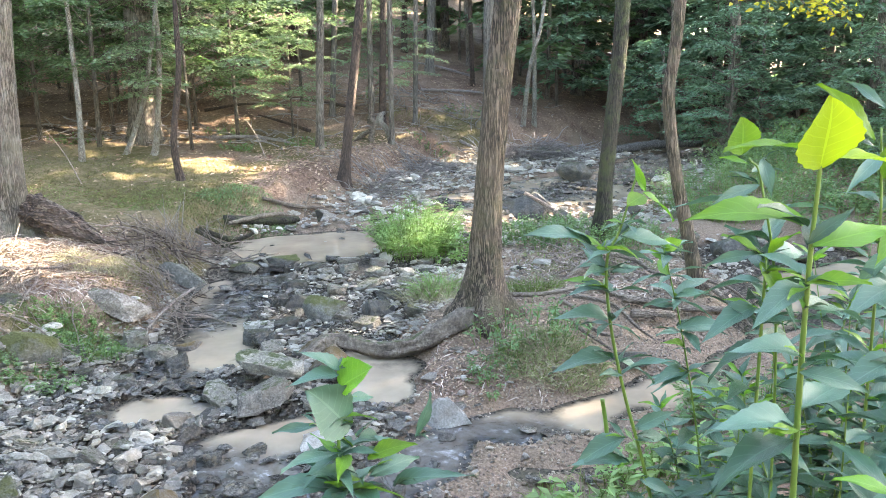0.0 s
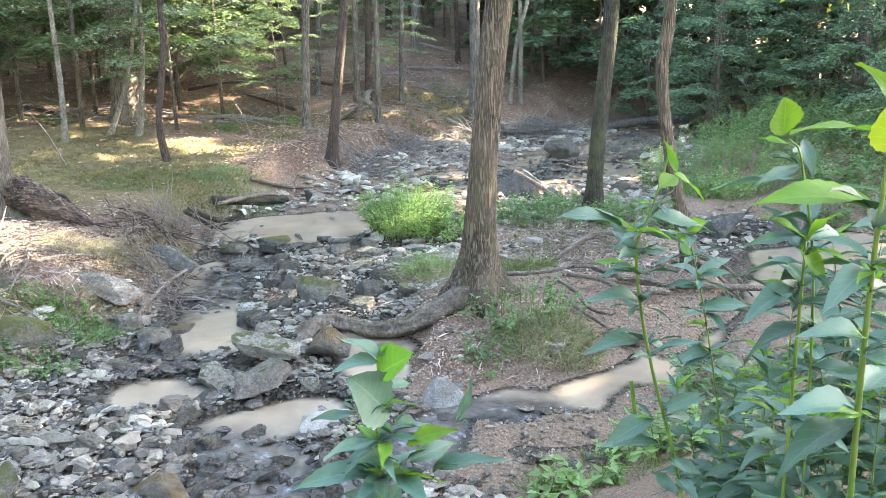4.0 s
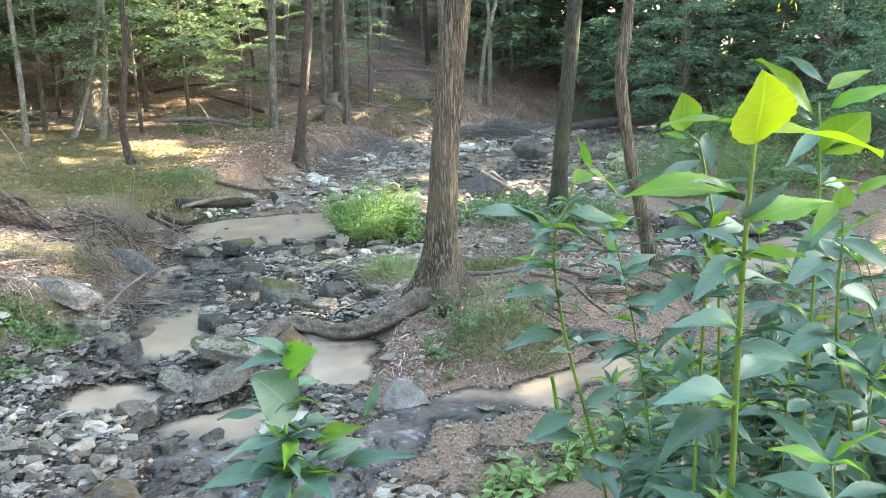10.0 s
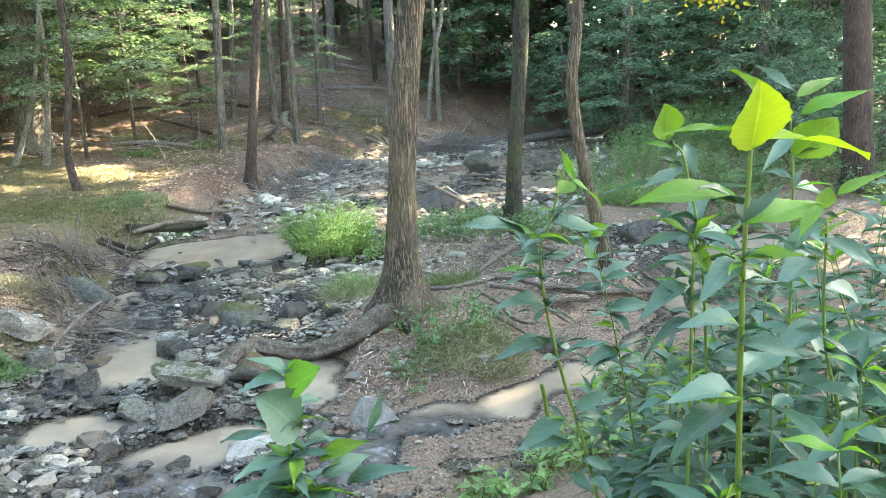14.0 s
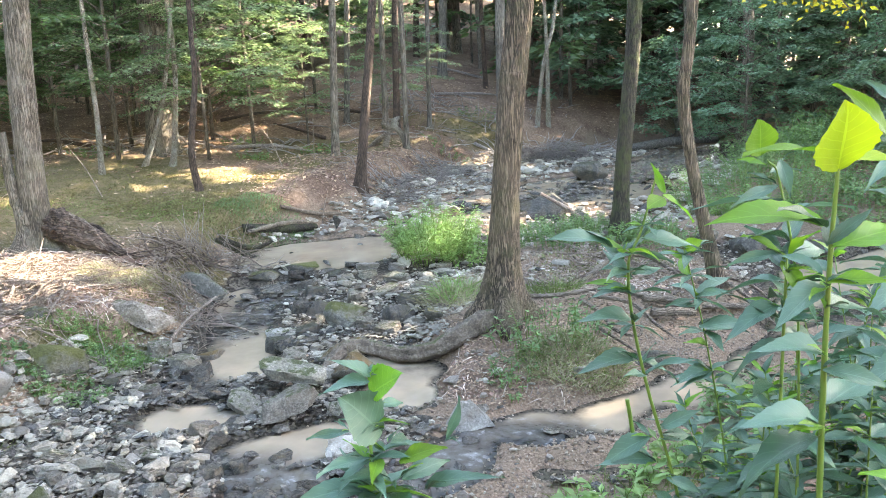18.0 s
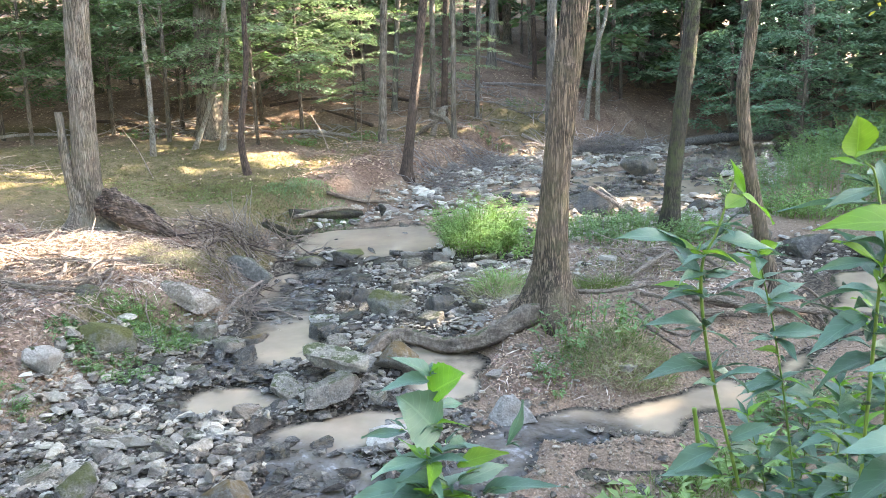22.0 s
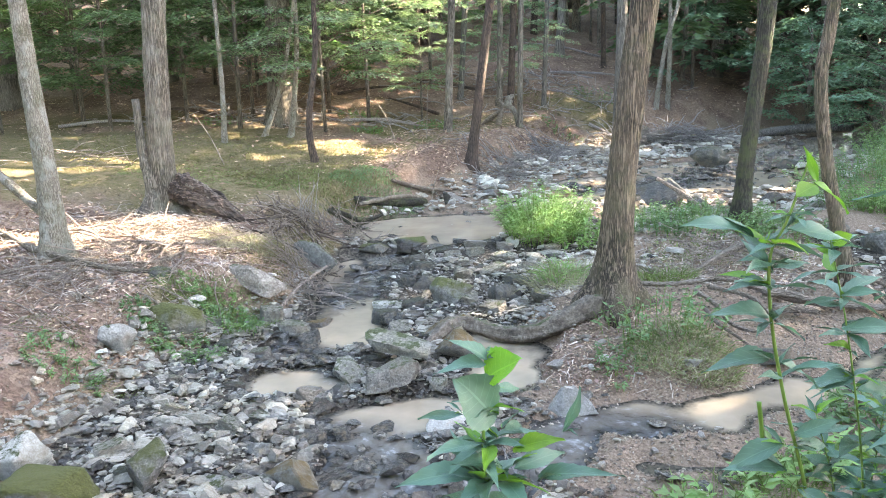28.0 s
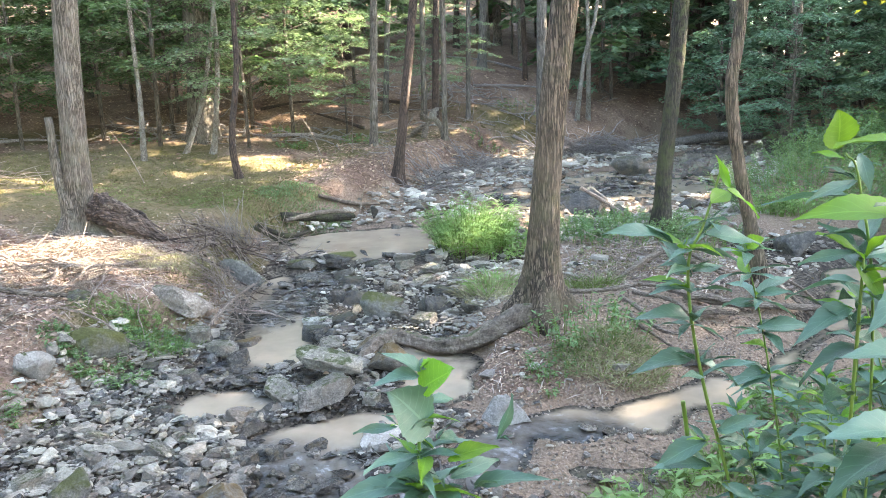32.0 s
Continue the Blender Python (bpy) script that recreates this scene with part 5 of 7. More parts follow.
v, f = tube(line, [0.2, 0.17, 0.12, 0.035], 26, 0.16, 71)
v += rs.normal(0, 0.004, v.shape)
piece("trunk", mesh_of("trunk", v, f, M_WOOD_RED), log)
for k in range(16):
    o = rs.uniform(-1, 1, 2)
    a, b_ = line[rs.randint(0, 12)] + [0, o[0] * 0.17, o[1] * 0.17], line[rs.randint(14, len(line))] + [rs.uniform(-0.1, 0.15), o[0] * 0.08, o[1] * 0.08]
    v, f = tube(bent([a, (a + b_) / 2 + rs.normal(0, 0.03, 3), b_], 5), [0.02, 0.03, 0.006], 6, 0.3, k)
    piece("splinter", mesh_of("splinter", v, f, (M_WOOD_RED, M_WOOD_GREY)[k % 3 == 0], True), log)
limb("dead_limb", [(-5.62, 10.12, 0.86), (-5.62, 10.14, 1.3), (-5.71, 10.18, 1.8), (-5.75, 10.2, 2.5)], [0.13, 0.085, 0.07, 0.05], M_TREE_GREY, "broken pale stub beside the big trunk", "log", 5)
limb("log", over([(-3.6, 13.0, 0.04), (-3.1, 13.6, 0.08), (-2.62, 14.2, 0.08)]), [0.075, 0.085, 0.06], M_TREE_MOSSY, "mossy log along the pool's bank", "log", 6)
for k, pts in enumerate([[(-3.75, 12.2, 0.1), (-3.4, 12.7, 0.12), (-3.15, 13.2, 0.06)], [(-3.5, 12.9, 0.2), (-3.0, 13.7, 0.2), (-2.7, 14.3, 0.12)], [(-3.65, 11.7, 0.25), (-3.35, 12.2, 0.18), (-3.1, 12.6, 0.05)], [(-3.2, 14.1, 0.15), (-2.7, 14.7, 0.12), (-2.3, 15.1, 0.06)]]):
    limb("root", over(pts), [0.035, 0.042, 0.02], (M_TREE_MOSSY, M_ROOT)[k % 2], "mossy bank root at the pool's edge", "root", 110 + k, 8)
limb("stick", over([(0.6, 8.7, 0.05), (1.0, 8.65, 0.08), (1.5, 8.75, 0.1)]), [0.028, 0.025, 0.018], M_WOOD_GREY, "straight grey stick beside the trunk", "stick", 7, 7)
limb("branch", over([(1.4, 9.45, 0.06), (1.75, 9.85, 0.16), (2.1, 10.15, 0.2), (2.45, 10.2, 0.16), (2.7, 9.9, 0.05)]), [0.025, 0.038, 0.038, 0.034, 0.02], M_WOOD_GREY, "curved grey branch on the island", "branch", 8)
limb("log", over([(1.7, 8.7, 0.1), (2.3, 8.55, 0.1), (3.05, 8.5, 0.12), (3.9, 8.7, 0.16)]), [0.028, 0.036, 0.036, 0.03], M_WOOD_GREY, "grey log lying over the side channel", "log", 9)
limb("log", over([(1.95, 8.15, 0.1), (2.2, 8.2, 0.12), (2.42, 8.25, 0.12)]), [0.045, 0.045, 0.04], M_WOOD_GREY, "short pale log on the pool's bank", "log", 10)
limb("log", over([(1.9, 8.3, 0.16), (2.2, 8.36, 0.18), (2.5, 8.3, 0.16)]), [0.04, 0.045, 0.035], M_WOOD_GREY, "short pale log on the pool's bank", "log", 11)
for k, pts in enumerate([[(1.25, 8.35, 0.1), (1.4, 8.05, 0.1), (1.5, 7.8, 0.08), (1.72, 7.7, 0.12), (1.8, 7.95, 0.1)], [(1.3, 8.1, 0.05), (1.36, 7.8, 0.06), (1.52, 7.62, 0.05), (1.7, 7.55, 0.02)],
                         [(1.4, 8.5, 0.1), (1.75, 8.2, 0.14), (1.95, 7.95, 0.1), (2.1, 7.8, 0.05)], [(1.5, 8.7, 0.12), (1.7, 8.5, 0.16), (1.95, 8.5, 0.12)],
                         [(2.85, 8.85, 0.1), (3.1, 8.6, 0.16), (3.35, 8.45, 0.1), (3.5, 8.3, 0.0)], [(2.8, 8.8, 0.1), (2.6, 8.55, 0.14), (2.45, 8.4, 0.05)], [(2.95, 8.9, 0.1), (3.3, 8.95, 0.16), (3.6, 8.8, 0.05)]]):
    limb("root", over(pts), [0.022, 0.02, 0.016, 0.009], M_WOOD_GREY, "bare twisted root washed out of the bank", "root", 12 + k, 7)
limb("driftwood", [(1.35, 13.55, 0.95), (1.75, 13.6, 0.7), (2.1, 13.6, 0.45)], [0.03, 0.04, 0.03], M_TWIG, "pale driftwood pole leaning on the boulder", "driftwood", 20, 7)
limb("log", over([(4.6, 23.0, 0.1), (6.2, 24.0, 0.18), (7.9, 25.0, 0.25)]), [0.12, 0.13, 0.1], M_TREE_BLUE, "fallen trunk on the far bank", "log", 21)
limb("log", over([(6.5, 25.6, 0.15), (8.5, 26.2, 0.3), (10, 27, 0.3)]), [0.1, 0.13, 0.1], M_TREE_BLUE, "fallen trunk on the far bank", "log", 22)
stump = thing("uprooted_stump", (-1.9, 20.6, gz(-1.9, 20.6)), "pale gnarled uprooted stump on the bank", "stump")
for k, pts in enumerate([[(0, 0, -0.1), (0.1, 0, 0.35), (0.3, 0, 0.6)], [(0.3, 0, 0.6), (0.5, 0, 0.4), (0.62, 0.05, -0.1)], [(0.1, 0, 0.4), (-0.25, 0.05, 0.2), (-0.6, 0, -0.05)], [(0.3, 0, 0.55), (0.35, 0.1, 0.8), (0.5, 0.1, 0.9)], [(0.2, 0.05, 0.5), (0.0, 0.1, 0.7), (0.05, 0.1, 0.85)]]):
    v, f = tube(bent(np.array(pts) * 0.8, 5), [0.09, 0.075, 0.03], 8, 0.25, k)
    piece("root", mesh_of("root", v, f, (M_WOOD_GREY, M_TREE_PALE)[k % 2], True), stump)


def stick_mesh(name, seed, material, length=1.0, crook=0.08, forks=1):
    rs = np.random.RandomState(seed)
    pts = np.array([(0, 0, 0), (0.33, rs.normal(0, crook), rs.normal(0, crook)), (0.66, rs.normal(0, crook), rs.normal(0, crook)), (1, rs.normal(0, crook), rs.normal(0, crook))]) * length
    parts = [tube(bent(pts, 3), [0.013, 0.011, 0.004], 5, 0.1, seed)]
    for k in range(forks):
        a = pts[1 + k % 2]
        parts.append(tube([a, a + [0.2, rs.normal(0, 0.16), rs.normal(0, 0.16)]], [0.009, 0.003], 4, 0, k))
    v, f = joined(parts)
    return mesh_of(name, v, f, material, True)


STICKS = {m_: [stick_mesh("stick", 400 + k, m_, 1, 0.035, k % 3) for k in range(7)] for m_ in (M_TWIG, M_TWIG_GREY, M_WOOD_RED)}


def brush(cx, cy, rx, ry, height, count, material, label, seed, length=(0.4, 1.1), steep=18, thick=1.0):
    rs = np.random.RandomState(seed)
    ob = thing("brush_pile", (cx, cy, gz(cx, cy)), label, "brush pile")
    for k in range(count):
        x, y = cx + rs.normal(0, rx * 0.5), cy + rs.normal(0, ry * 0.5)
        l = rs.uniform(*length)
        a = rs.uniform(0, 360)
        h = height * rs.uniform(0, 1) * math.exp(-((x - cx) / rx) ** 2 - ((y - cy) / ry) ** 2) + 0.015
        ex, ey = x + l * math.cos(radians(a)), y + l * math.sin(radians(a))
        lie = math.degrees(math.atan2(gz(ex, ey) - gz(x, y), l))
        piece("stick", STICKS[material][k % 7], ob, Matrix.Translation(-ob.location) @ Matrix.LocRotScale((x, y, gz(x, y) + h), Euler((rs.uniform(0, 6), radians(-lie - abs(rs.normal(0, steep))), radians(a)), "XYZ"), (l, l * rs.uniform(0.6, 1.4) * thick, l * thick)))
    return ob


brush(-3.65, 10.5, 0.4, 0.7, 0.16, 64, M_TWIG, "tangled pile of dry sticks on the bank's edge", 1, (0.25, 0.75), 11, 0.95)
brush(-3.8, 10.5, 0.45, 0.7, 0.12, 34, M_WOOD_RED, "dark broken sticks heaped on the bank's edge", 14, (0.25, 0.6), 7, 1.5)
brush(-3.55, 12.0, 0.4, 0.8, 0.15, 20, M_TWIG_GREY, "grey dead twigs hanging over the pool", 2, (0.25, 0.6), 12)
brush(-3.3, 9.3, 0.3, 0.6, 0.2, 30, M_TWIG, "dry sticks caught on the bank", 3, (0.25, 0.6), 12, 1.4)
brush(-5.0, 9.0, 1.5, 0.8, 0.1, 200, M_TWIG, "flood-laid dry sticks and straw on the bank", 4, (0.2, 0.8), 5, 0.9)
brush(-5.4, 7.4, 1.2, 0.7, 0.06, 130, M_TWIG, "dry sticks strewn on the bank", 5, (0.2, 0.9), 4, 0.9)
brush(-4.6, 8.3, 1.0, 0.6, 0.08, 60, M_TWIG, "long bleached sticks laid by floods on the bank", 16, (0.4, 1.1), 5, 1.25)
brush(-3.5, 10.1, 0.4, 0.8, 0.1, 40, M_WOOD_RED, "dark rotten sticks and roots under the bank's edge", 21, (0.25, 0.7), 12, 1.6)
brush(-3.25, 11.6, 0.35, 0.7, 0.12, 36, M_TWIG, "pale dead twigs leaning over the pool", 22, (0.3, 0.8), 22, 0.9)
brush(-3.62, 10.95, 0.22, 0.4, 0.2, 26, M_TWIG_GREY, "upright dead twigs on the bank's edge", 23, (0.3, 0.75), 48, 0.8)
brush(-3.05, 8.75, 0.2, 0.45, 0.12, 26, M_TWIG, "bare twigs hanging down to the creek", 24, (0.25, 0.6), 26, 0.8)
brush(-3.55, 9.5, 0.4, 0.6, 0.16, 60, M_TWIG, "thin dead twigs hanging over the bank", 17, (0.25, 0.6), 14, 0.8)
brush(-4.5, 6.6, 0.7, 0.6, 0.03, 40, M_TWIG, "scattered twigs on the soil bank", 18, (0.15, 0.45), 4, 0.9)
brush(-1.0, 25.0, 4.5, 3.0, 0.08, 130, M_TWIG_GREY, "dead sticks strewn on the leafy slope", 19, (0.4, 1.3), 6, 1.6)
brush(-7.0, 20.0, 4.5, 1.6, 0.08, 110, M_TWIG_GREY, "dead sticks strewn under the trees", 20, (0.4, 1.3), 6, 1.6)
brush(2.6, 22.0, 1.9, 0.6, 0.45, 190, M_TWIG_GREY, "grey brush along the far bank", 6, (0.4, 1.0), 14, 1.7)
brush(-1.3, 17.6, 0.9, 1.6, 0.15, 120, M_TWIG_GREY, "grey twigs on the bare bank", 7, (0.3, 0.8), 12, 1.4)
brush(-8.6, 13.2, 0.9, 0.5, 0.25, 16, M_TWIG, "small heap of pale branches on the terrace", 8, (0.5, 1.2), 10)
brush(-0.6, 5.75, 0.5, 0.25, 0.03, 14, M_TWIG_GREY, "thin twigs washed on the gravel", 9, (0.2, 0.5), 4)
brush(1.9, 10.3, 1.2, 0.9, 0.06, 50, M_TWIG, "thin grey drift sticks strewn on the island", 15, (0.3, 0.9), 5, 1.2)
brush(0.9, 9.6, 0.8, 0.7, 0.05, 30, M_TWIG, "thin drift sticks on the island", 10, (0.3, 0.8), 5)
limb("branch", over([(-3.2, 8.15, 0.04), (-2.98, 8.5, 0.3), (-2.78, 8.8, 0.55)]), [0.02, 0.018, 0.012], M_TWIG, "dry branch propped against the bank", "branch", 31, 6)
limb("branch", over([(-6.9, 8.7, 0.05), (-5.9, 8.0, 0.06), (-4.9, 7.75, 0.06), (-4.3, 7.9, 0.04)]), [0.035, 0.04, 0.03, 0.02], M_WOOD_GREY, "long bare branch lying on the bank", "branch", 32, 7)
limb("branch", over([(-7.6, 8.4, 1.6), (-6.6, 8.25, 1.0), (-5.72, 8.1, 0.42)]), [0.05, 0.05, 0.045], M_TREE_PALE, "dead branch leaning by the pale trunk", "branch", 33, 8)


# ---- herbs and grass ----
def herbs(name, cx, cy, rx, ry, height, stems, per, leaf, wide, material, label, seed, lean=0.5, category="plants", kind=""):
    """A clump of leafy stems rooted in an oval of ground."""
    rs = np.random.RandomState(seed)
    a, r = rs.uniform(0, 2 * np.pi, stems), np.sqrt(rs.uniform(0, 1, stems))
    x, y = cx + rx * r * np.cos(a), cy + ry * r * np.sin(a)
    foot = np.stack([x, y, ground_height(x, y)], -1)
    h = height * (1 - 0.3 * r**2) * rs.uniform(0.45, 1.12, stems)
    out = np.stack([np.cos(a) * r, np.sin(a) * r, 0 * a], -1) * lean + rs.normal(0, 0.16, (stems, 3)) * [1, 1, 0]
    top = foot + (out + [0, 0, 1]) * h[:, None]
    base = np.array([cx, cy, gz(cx, cy)])
    ob = thing(name, base, label, category, kind=kind)
    wood = [tube([p - base - [0, 0, 0.03], (p + q) / 2 + out[k] * -0.1 * h[k] - base, q - base], [0.004, 0.002], 3, 0, 0, False) for k, (p, q) in enumerate(zip(foot, top))]
    tagged(piece("stalk_tangle", mesh_of("stalk_tangle", *joined(wood), M_STEM), ob), kind="stuff")
    t = rs.uniform(0.25, 1.0, (stems, per))
    pos = (foot[:, None] + (top - foot)[:, None] * t[..., None]).reshape(-1, 3) - base
    n = len(pos)
    az = rs.uniform(0, 2 * np.pi, n)
    way = np.stack([np.cos(az), np.sin(az), rs.uniform(-0.5, 0.7, n)], -1)
    size = leaf * rs.uniform(0.6, 1.3, n)
    v, f = leaves(pos, way, rs.normal(0, 0.3, (n, 3)) + [0, 0, 1], size, size * wide)
    tagged(piece("foliage", mesh_of("foliage", v, f, material), ob), kind="stuff")
    return ob


def grass(name, cx, cy, rx, ry, height, count, material, label, seed, width=0.006, droop=0.8, category="grass", wild=0.45):
    rs = np.random.RandomState(seed)
    a, r = rs.uniform(0, 2 * np.pi, count), np.sqrt(rs.uniform(0, 1, count))
    x, y = cx + rx * r * np.cos(a), cy + ry * r * np.sin(a)
    base = np.array([cx, cy, gz(cx, cy)])
    pos = np.stack([x, y, ground_height(x, y) - 0.01], -1) - base
    way = np.stack([np.cos(a) * r * 0.6, np.sin(a) * r * 0.6, np.ones(count)], -1) + rs.normal(0, wild, (count, 3)) * [1, 1, 0.2]
    v, f = blades(pos, way, height * rs.uniform(0.4, 1.15, count), width, rs, droop)
    ob = new(name, mesh_of(name, v, f, material))
    ob.location = base
    return tagged(ob, label, category, kind="stuff")


herbs("herb_clump", -0.4, 11.4, 0.52, 0.5, 0.68, 300, 20, 0.085, 0.17, M_HERB, "bright green bushy herb clump on the gravel bar", 1)
herbs("herb_clump", 0.05, 11.1, 0.3, 0.3, 0.45, 60, 18, 0.08, 0.35, M_HERB, "green herbs at the clump's edge", 2)
herbs("herb_clump", 1.7, 12.0, 1.3, 0.9, 0.36, 330, 14, 0.06, 0.4, M_HERB_DULL, "low green plants round the mossy trunk", 3)
herbs("herb_clump", 2.9, 11.6, 0.6, 0.6, 0.35, 100, 14, 0.06, 0.4, M_HERB_DULL, "low green plants on the island", 4)
herbs("herb_clump", 5.2, 14.3, 1.4, 1.9, 0.7, 380, 18, 0.07, 0.35, M_HERB_DULL, "tall green herbs on the creek's bank", 5)
herbs("herb_clump", 7.8, 17.8, 1.8, 2.8, 0.8, 420, 16, 0.1, 0.35, M_HERB_DULL, "green herbs along the upper bank", 6)
herbs("herb_clump", 4.6, 12.7, 0.6, 0.5, 0.5, 110, 16, 0.07, 0.35, M_HERB, "green herbs by the side channel", 7)
herbs("herb_clump", 11, 21.5, 2.2, 2.6, 0.8, 300, 14, 0.12, 0.4, M_HERB_DULL, "green herbs far along the bank", 8)
herbs("herb_clump", 0.85, 7.6, 0.6, 0.42, 0.3, 56, 8, 0.075, 0.36, M_HERB_DULL, "small green herbs on the soil mound", 9)
herbs("herb_clump", 0.45, 7.05, 0.22, 0.3, 0.14, 36, 10, 0.05, 0.35, M_HERB_DULL, "sparse green herbs on the mound's slope", 10)
herbs("herb_clump", -3.85, 7.12, 0.5, 0.2, 0.13, 120, 12, 0.045, 0.45, M_HERB_DULL, "low green plants on the soil bank", 11)
herbs("herb_clump", -4.3, 6.1, 0.35, 0.25, 0.14, 50, 10, 0.05, 0.4, M_HERB_DULL, "low green plants on the soil bank", 12)
herbs("herb_clump", 0.75, 4.75, 0.35, 0.2, 0.22, 26, 8, 0.09, 0.5, M_HERB, "low green herbs at the foot of the near bank", 13)
herbs("herb_clump", 1.6, 5.2, 0.5, 0.3, 0.3, 60, 10, 0.09, 0.4, M_HERB, "green herbs at the foot of the near bank", 14)
herbs("herb_clump", 2.6, 6.3, 0.7, 0.4, 0.3, 70, 10, 0.09, 0.4, M_HERB_DULL, "green herbs on the near bank", 15)
for k, (x, y, r, h) in enumerate([(7.0, 13.2, 0.9, 0.5), (8.2, 15.6, 1.0, 0.6), (6.6, 16.4, 0.9, 0.6), (9.8, 18.2, 1.2, 0.7), (8.2, 12.0, 0.8, 0.45), (6.0, 11.9, 0.6, 0.4), (10.5, 14.5, 1.2, 0.6)]):
    herbs("herb_clump", x, y, r, r, h, 110, 14, 0.09, 0.38, M_HERB_DULL, "green herbs spread over the upper bank", 40 + k)
grass("grass_tuft", 1.02, 7.22, 0.5, 0.3, 0.22, 900, M_GRASS, "green grass on the mound's edge", 21, 0.006, 1.4, wild=0.8)
grass("grass_tuft", 1.02, 7.15, 0.45, 0.26, 0.27, 900, M_GRASS_DRY, "straw-coloured grass tuft hanging over the pool", 1, 0.005, 1.5, wild=0.9)
grass("grass_tuft", -0.05, 9.25, 0.42, 0.3, 0.42, 700, M_GRASS_DRY, "yellowed arching grass beside the trunk", 2, 0.006, 1.4, wild=0.8)
grass("grass_tuft", -0.1, 9.35, 0.22, 0.2, 0.4, 250, M_HERB, "fresh green grass among the yellow", 3, 0.01)
grass("grass_tuft", 1.9, 10.6, 1.0, 0.7, 0.12, 700, M_GRASS, "short grass on the muddy island", 12)
grass("grass_tuft", 1.3, 9.9, 0.8, 0.5, 0.1, 350, M_GRASS_DRY, "dry grass wisps on the muddy island", 13)
grass("grass_tuft", 1.05, 9.35, 0.32, 0.25, 0.25, 450, M_GRASS, "grass tuft behind the tree", 4)
grass("grass_tuft", -3.55, 7.95, 0.45, 0.28, 0.2, 1100, M_GRASS, "drooping green grass below the bank slab", 5, 0.004, 1.6, wild=0.9)
herbs("herb_clump", -3.55, 7.72, 0.34, 0.2, 0.2, 90, 14, 0.035, 0.5, M_HERB_DULL, "feathery green plants below the bank slab", 16)
grass("grass_tuft", -3.85, 7.75, 0.5, 0.22, 0.17, 800, M_GRASS, "fine grass on the bank's ledge", 22, 0.004, 1.5, wild=0.9)
grass("moss_tuft", -4.5, 13.4, 1.5, 1.2, 0.05, 7000, M_MOSS, "olive moss and short grass on the sloping terrace edge", 24, 0.012, 0.7, "moss")
grass("grass_tuft", -4.2, 13.0, 1.1, 1.0, 0.07, 3200, M_GRASS, "short green grass on the sloping terrace edge", 25, 0.008, 1.0)
grass("grass_tuft", -6.2, 13.0, 1.6, 0.9, 0.05, 2600, M_GRASS, "thin short grass on the mossy terrace", 26, 0.008, 1.0)
grass("moss_tuft", -3.75, 8.8, 0.5, 0.25, 0.04, 1500, M_MOSS, "yellow moss above the bank slab", 23, 0.008, 0.5, "moss")
grass("moss_tuft", -3.95, 7.55, 0.5, 0.2, 0.035, 1600, M_MOSS, "yellow-green moss on the bank rock", 14, 0.008, 0.5, "moss")
grass("moss_tuft", -3.45, 9.2, 0.35, 0.35, 0.035, 1400, M_MOSS, "yellow-green moss on the bank's edge", 15, 0.008, 0.5, "moss")
grass("moss_tuft", -4.75, 6.5, 0.35, 0.25, 0.03, 900, M_MOSS, "thin moss on the soil bank", 16, 0.008, 0.5, "moss")
grass("grass_tuft", -4.25, 6.2, 0.5, 0.2, 0.09, 420, M_GRASS, "sparse grass on the soil bank", 17, 0.004, 1.4, wild=0.9)
grass("grass_tuft", -3.4, 10.0, 0.3, 0.5, 0.16, 160, M_GRASS_DRY, "dry grass hanging over the bank", 18, 0.005, 1.5, wild=0.9)
herbs("herb_clump", -3.7, 7.85, 0.4, 0.22, 0.12, 90, 24, 0.03, 0.45, M_HERB, "feathery green plants below the bank slab", 16)
grass("grass_tuft", -4.0, 9.1, 0.45, 0.28, 0.19, 900, M_GRASS_DRY, "yellow-green grass on the bank's edge", 6)
grass("grass_tuft", -3.4, 13.7, 0.8, 0.8, 0.08, 3600, M_HERB_DULL, "bright moss and grass on the pool's bank", 7, 0.008, 0.5)
grass("grass_tuft", -4.4, 13.4, 1.2, 0.8, 0.07, 2600, M_MOSS, "short mossy turf on the terrace", 8, 0.01, 0.5)
grass("grass_tuft", -6.5, 15.0, 3.4, 2.2, 0.06, 9000, M_MOSS, "thin mossy turf in patches on the terrace", 9, 0.012, 0.5)
grass("grass_tuft", 1.2, 5.0, 0.7, 0.35, 0.16, 450, M_GRASS, "grass at the foot of the near bank", 10)
grass("grass_tuft", 0.3, 23.5, 2.2, 1.2, 0.08, 2500, M_MOSS, "mossy turf on the far bank", 11, 0.015, 0.5)

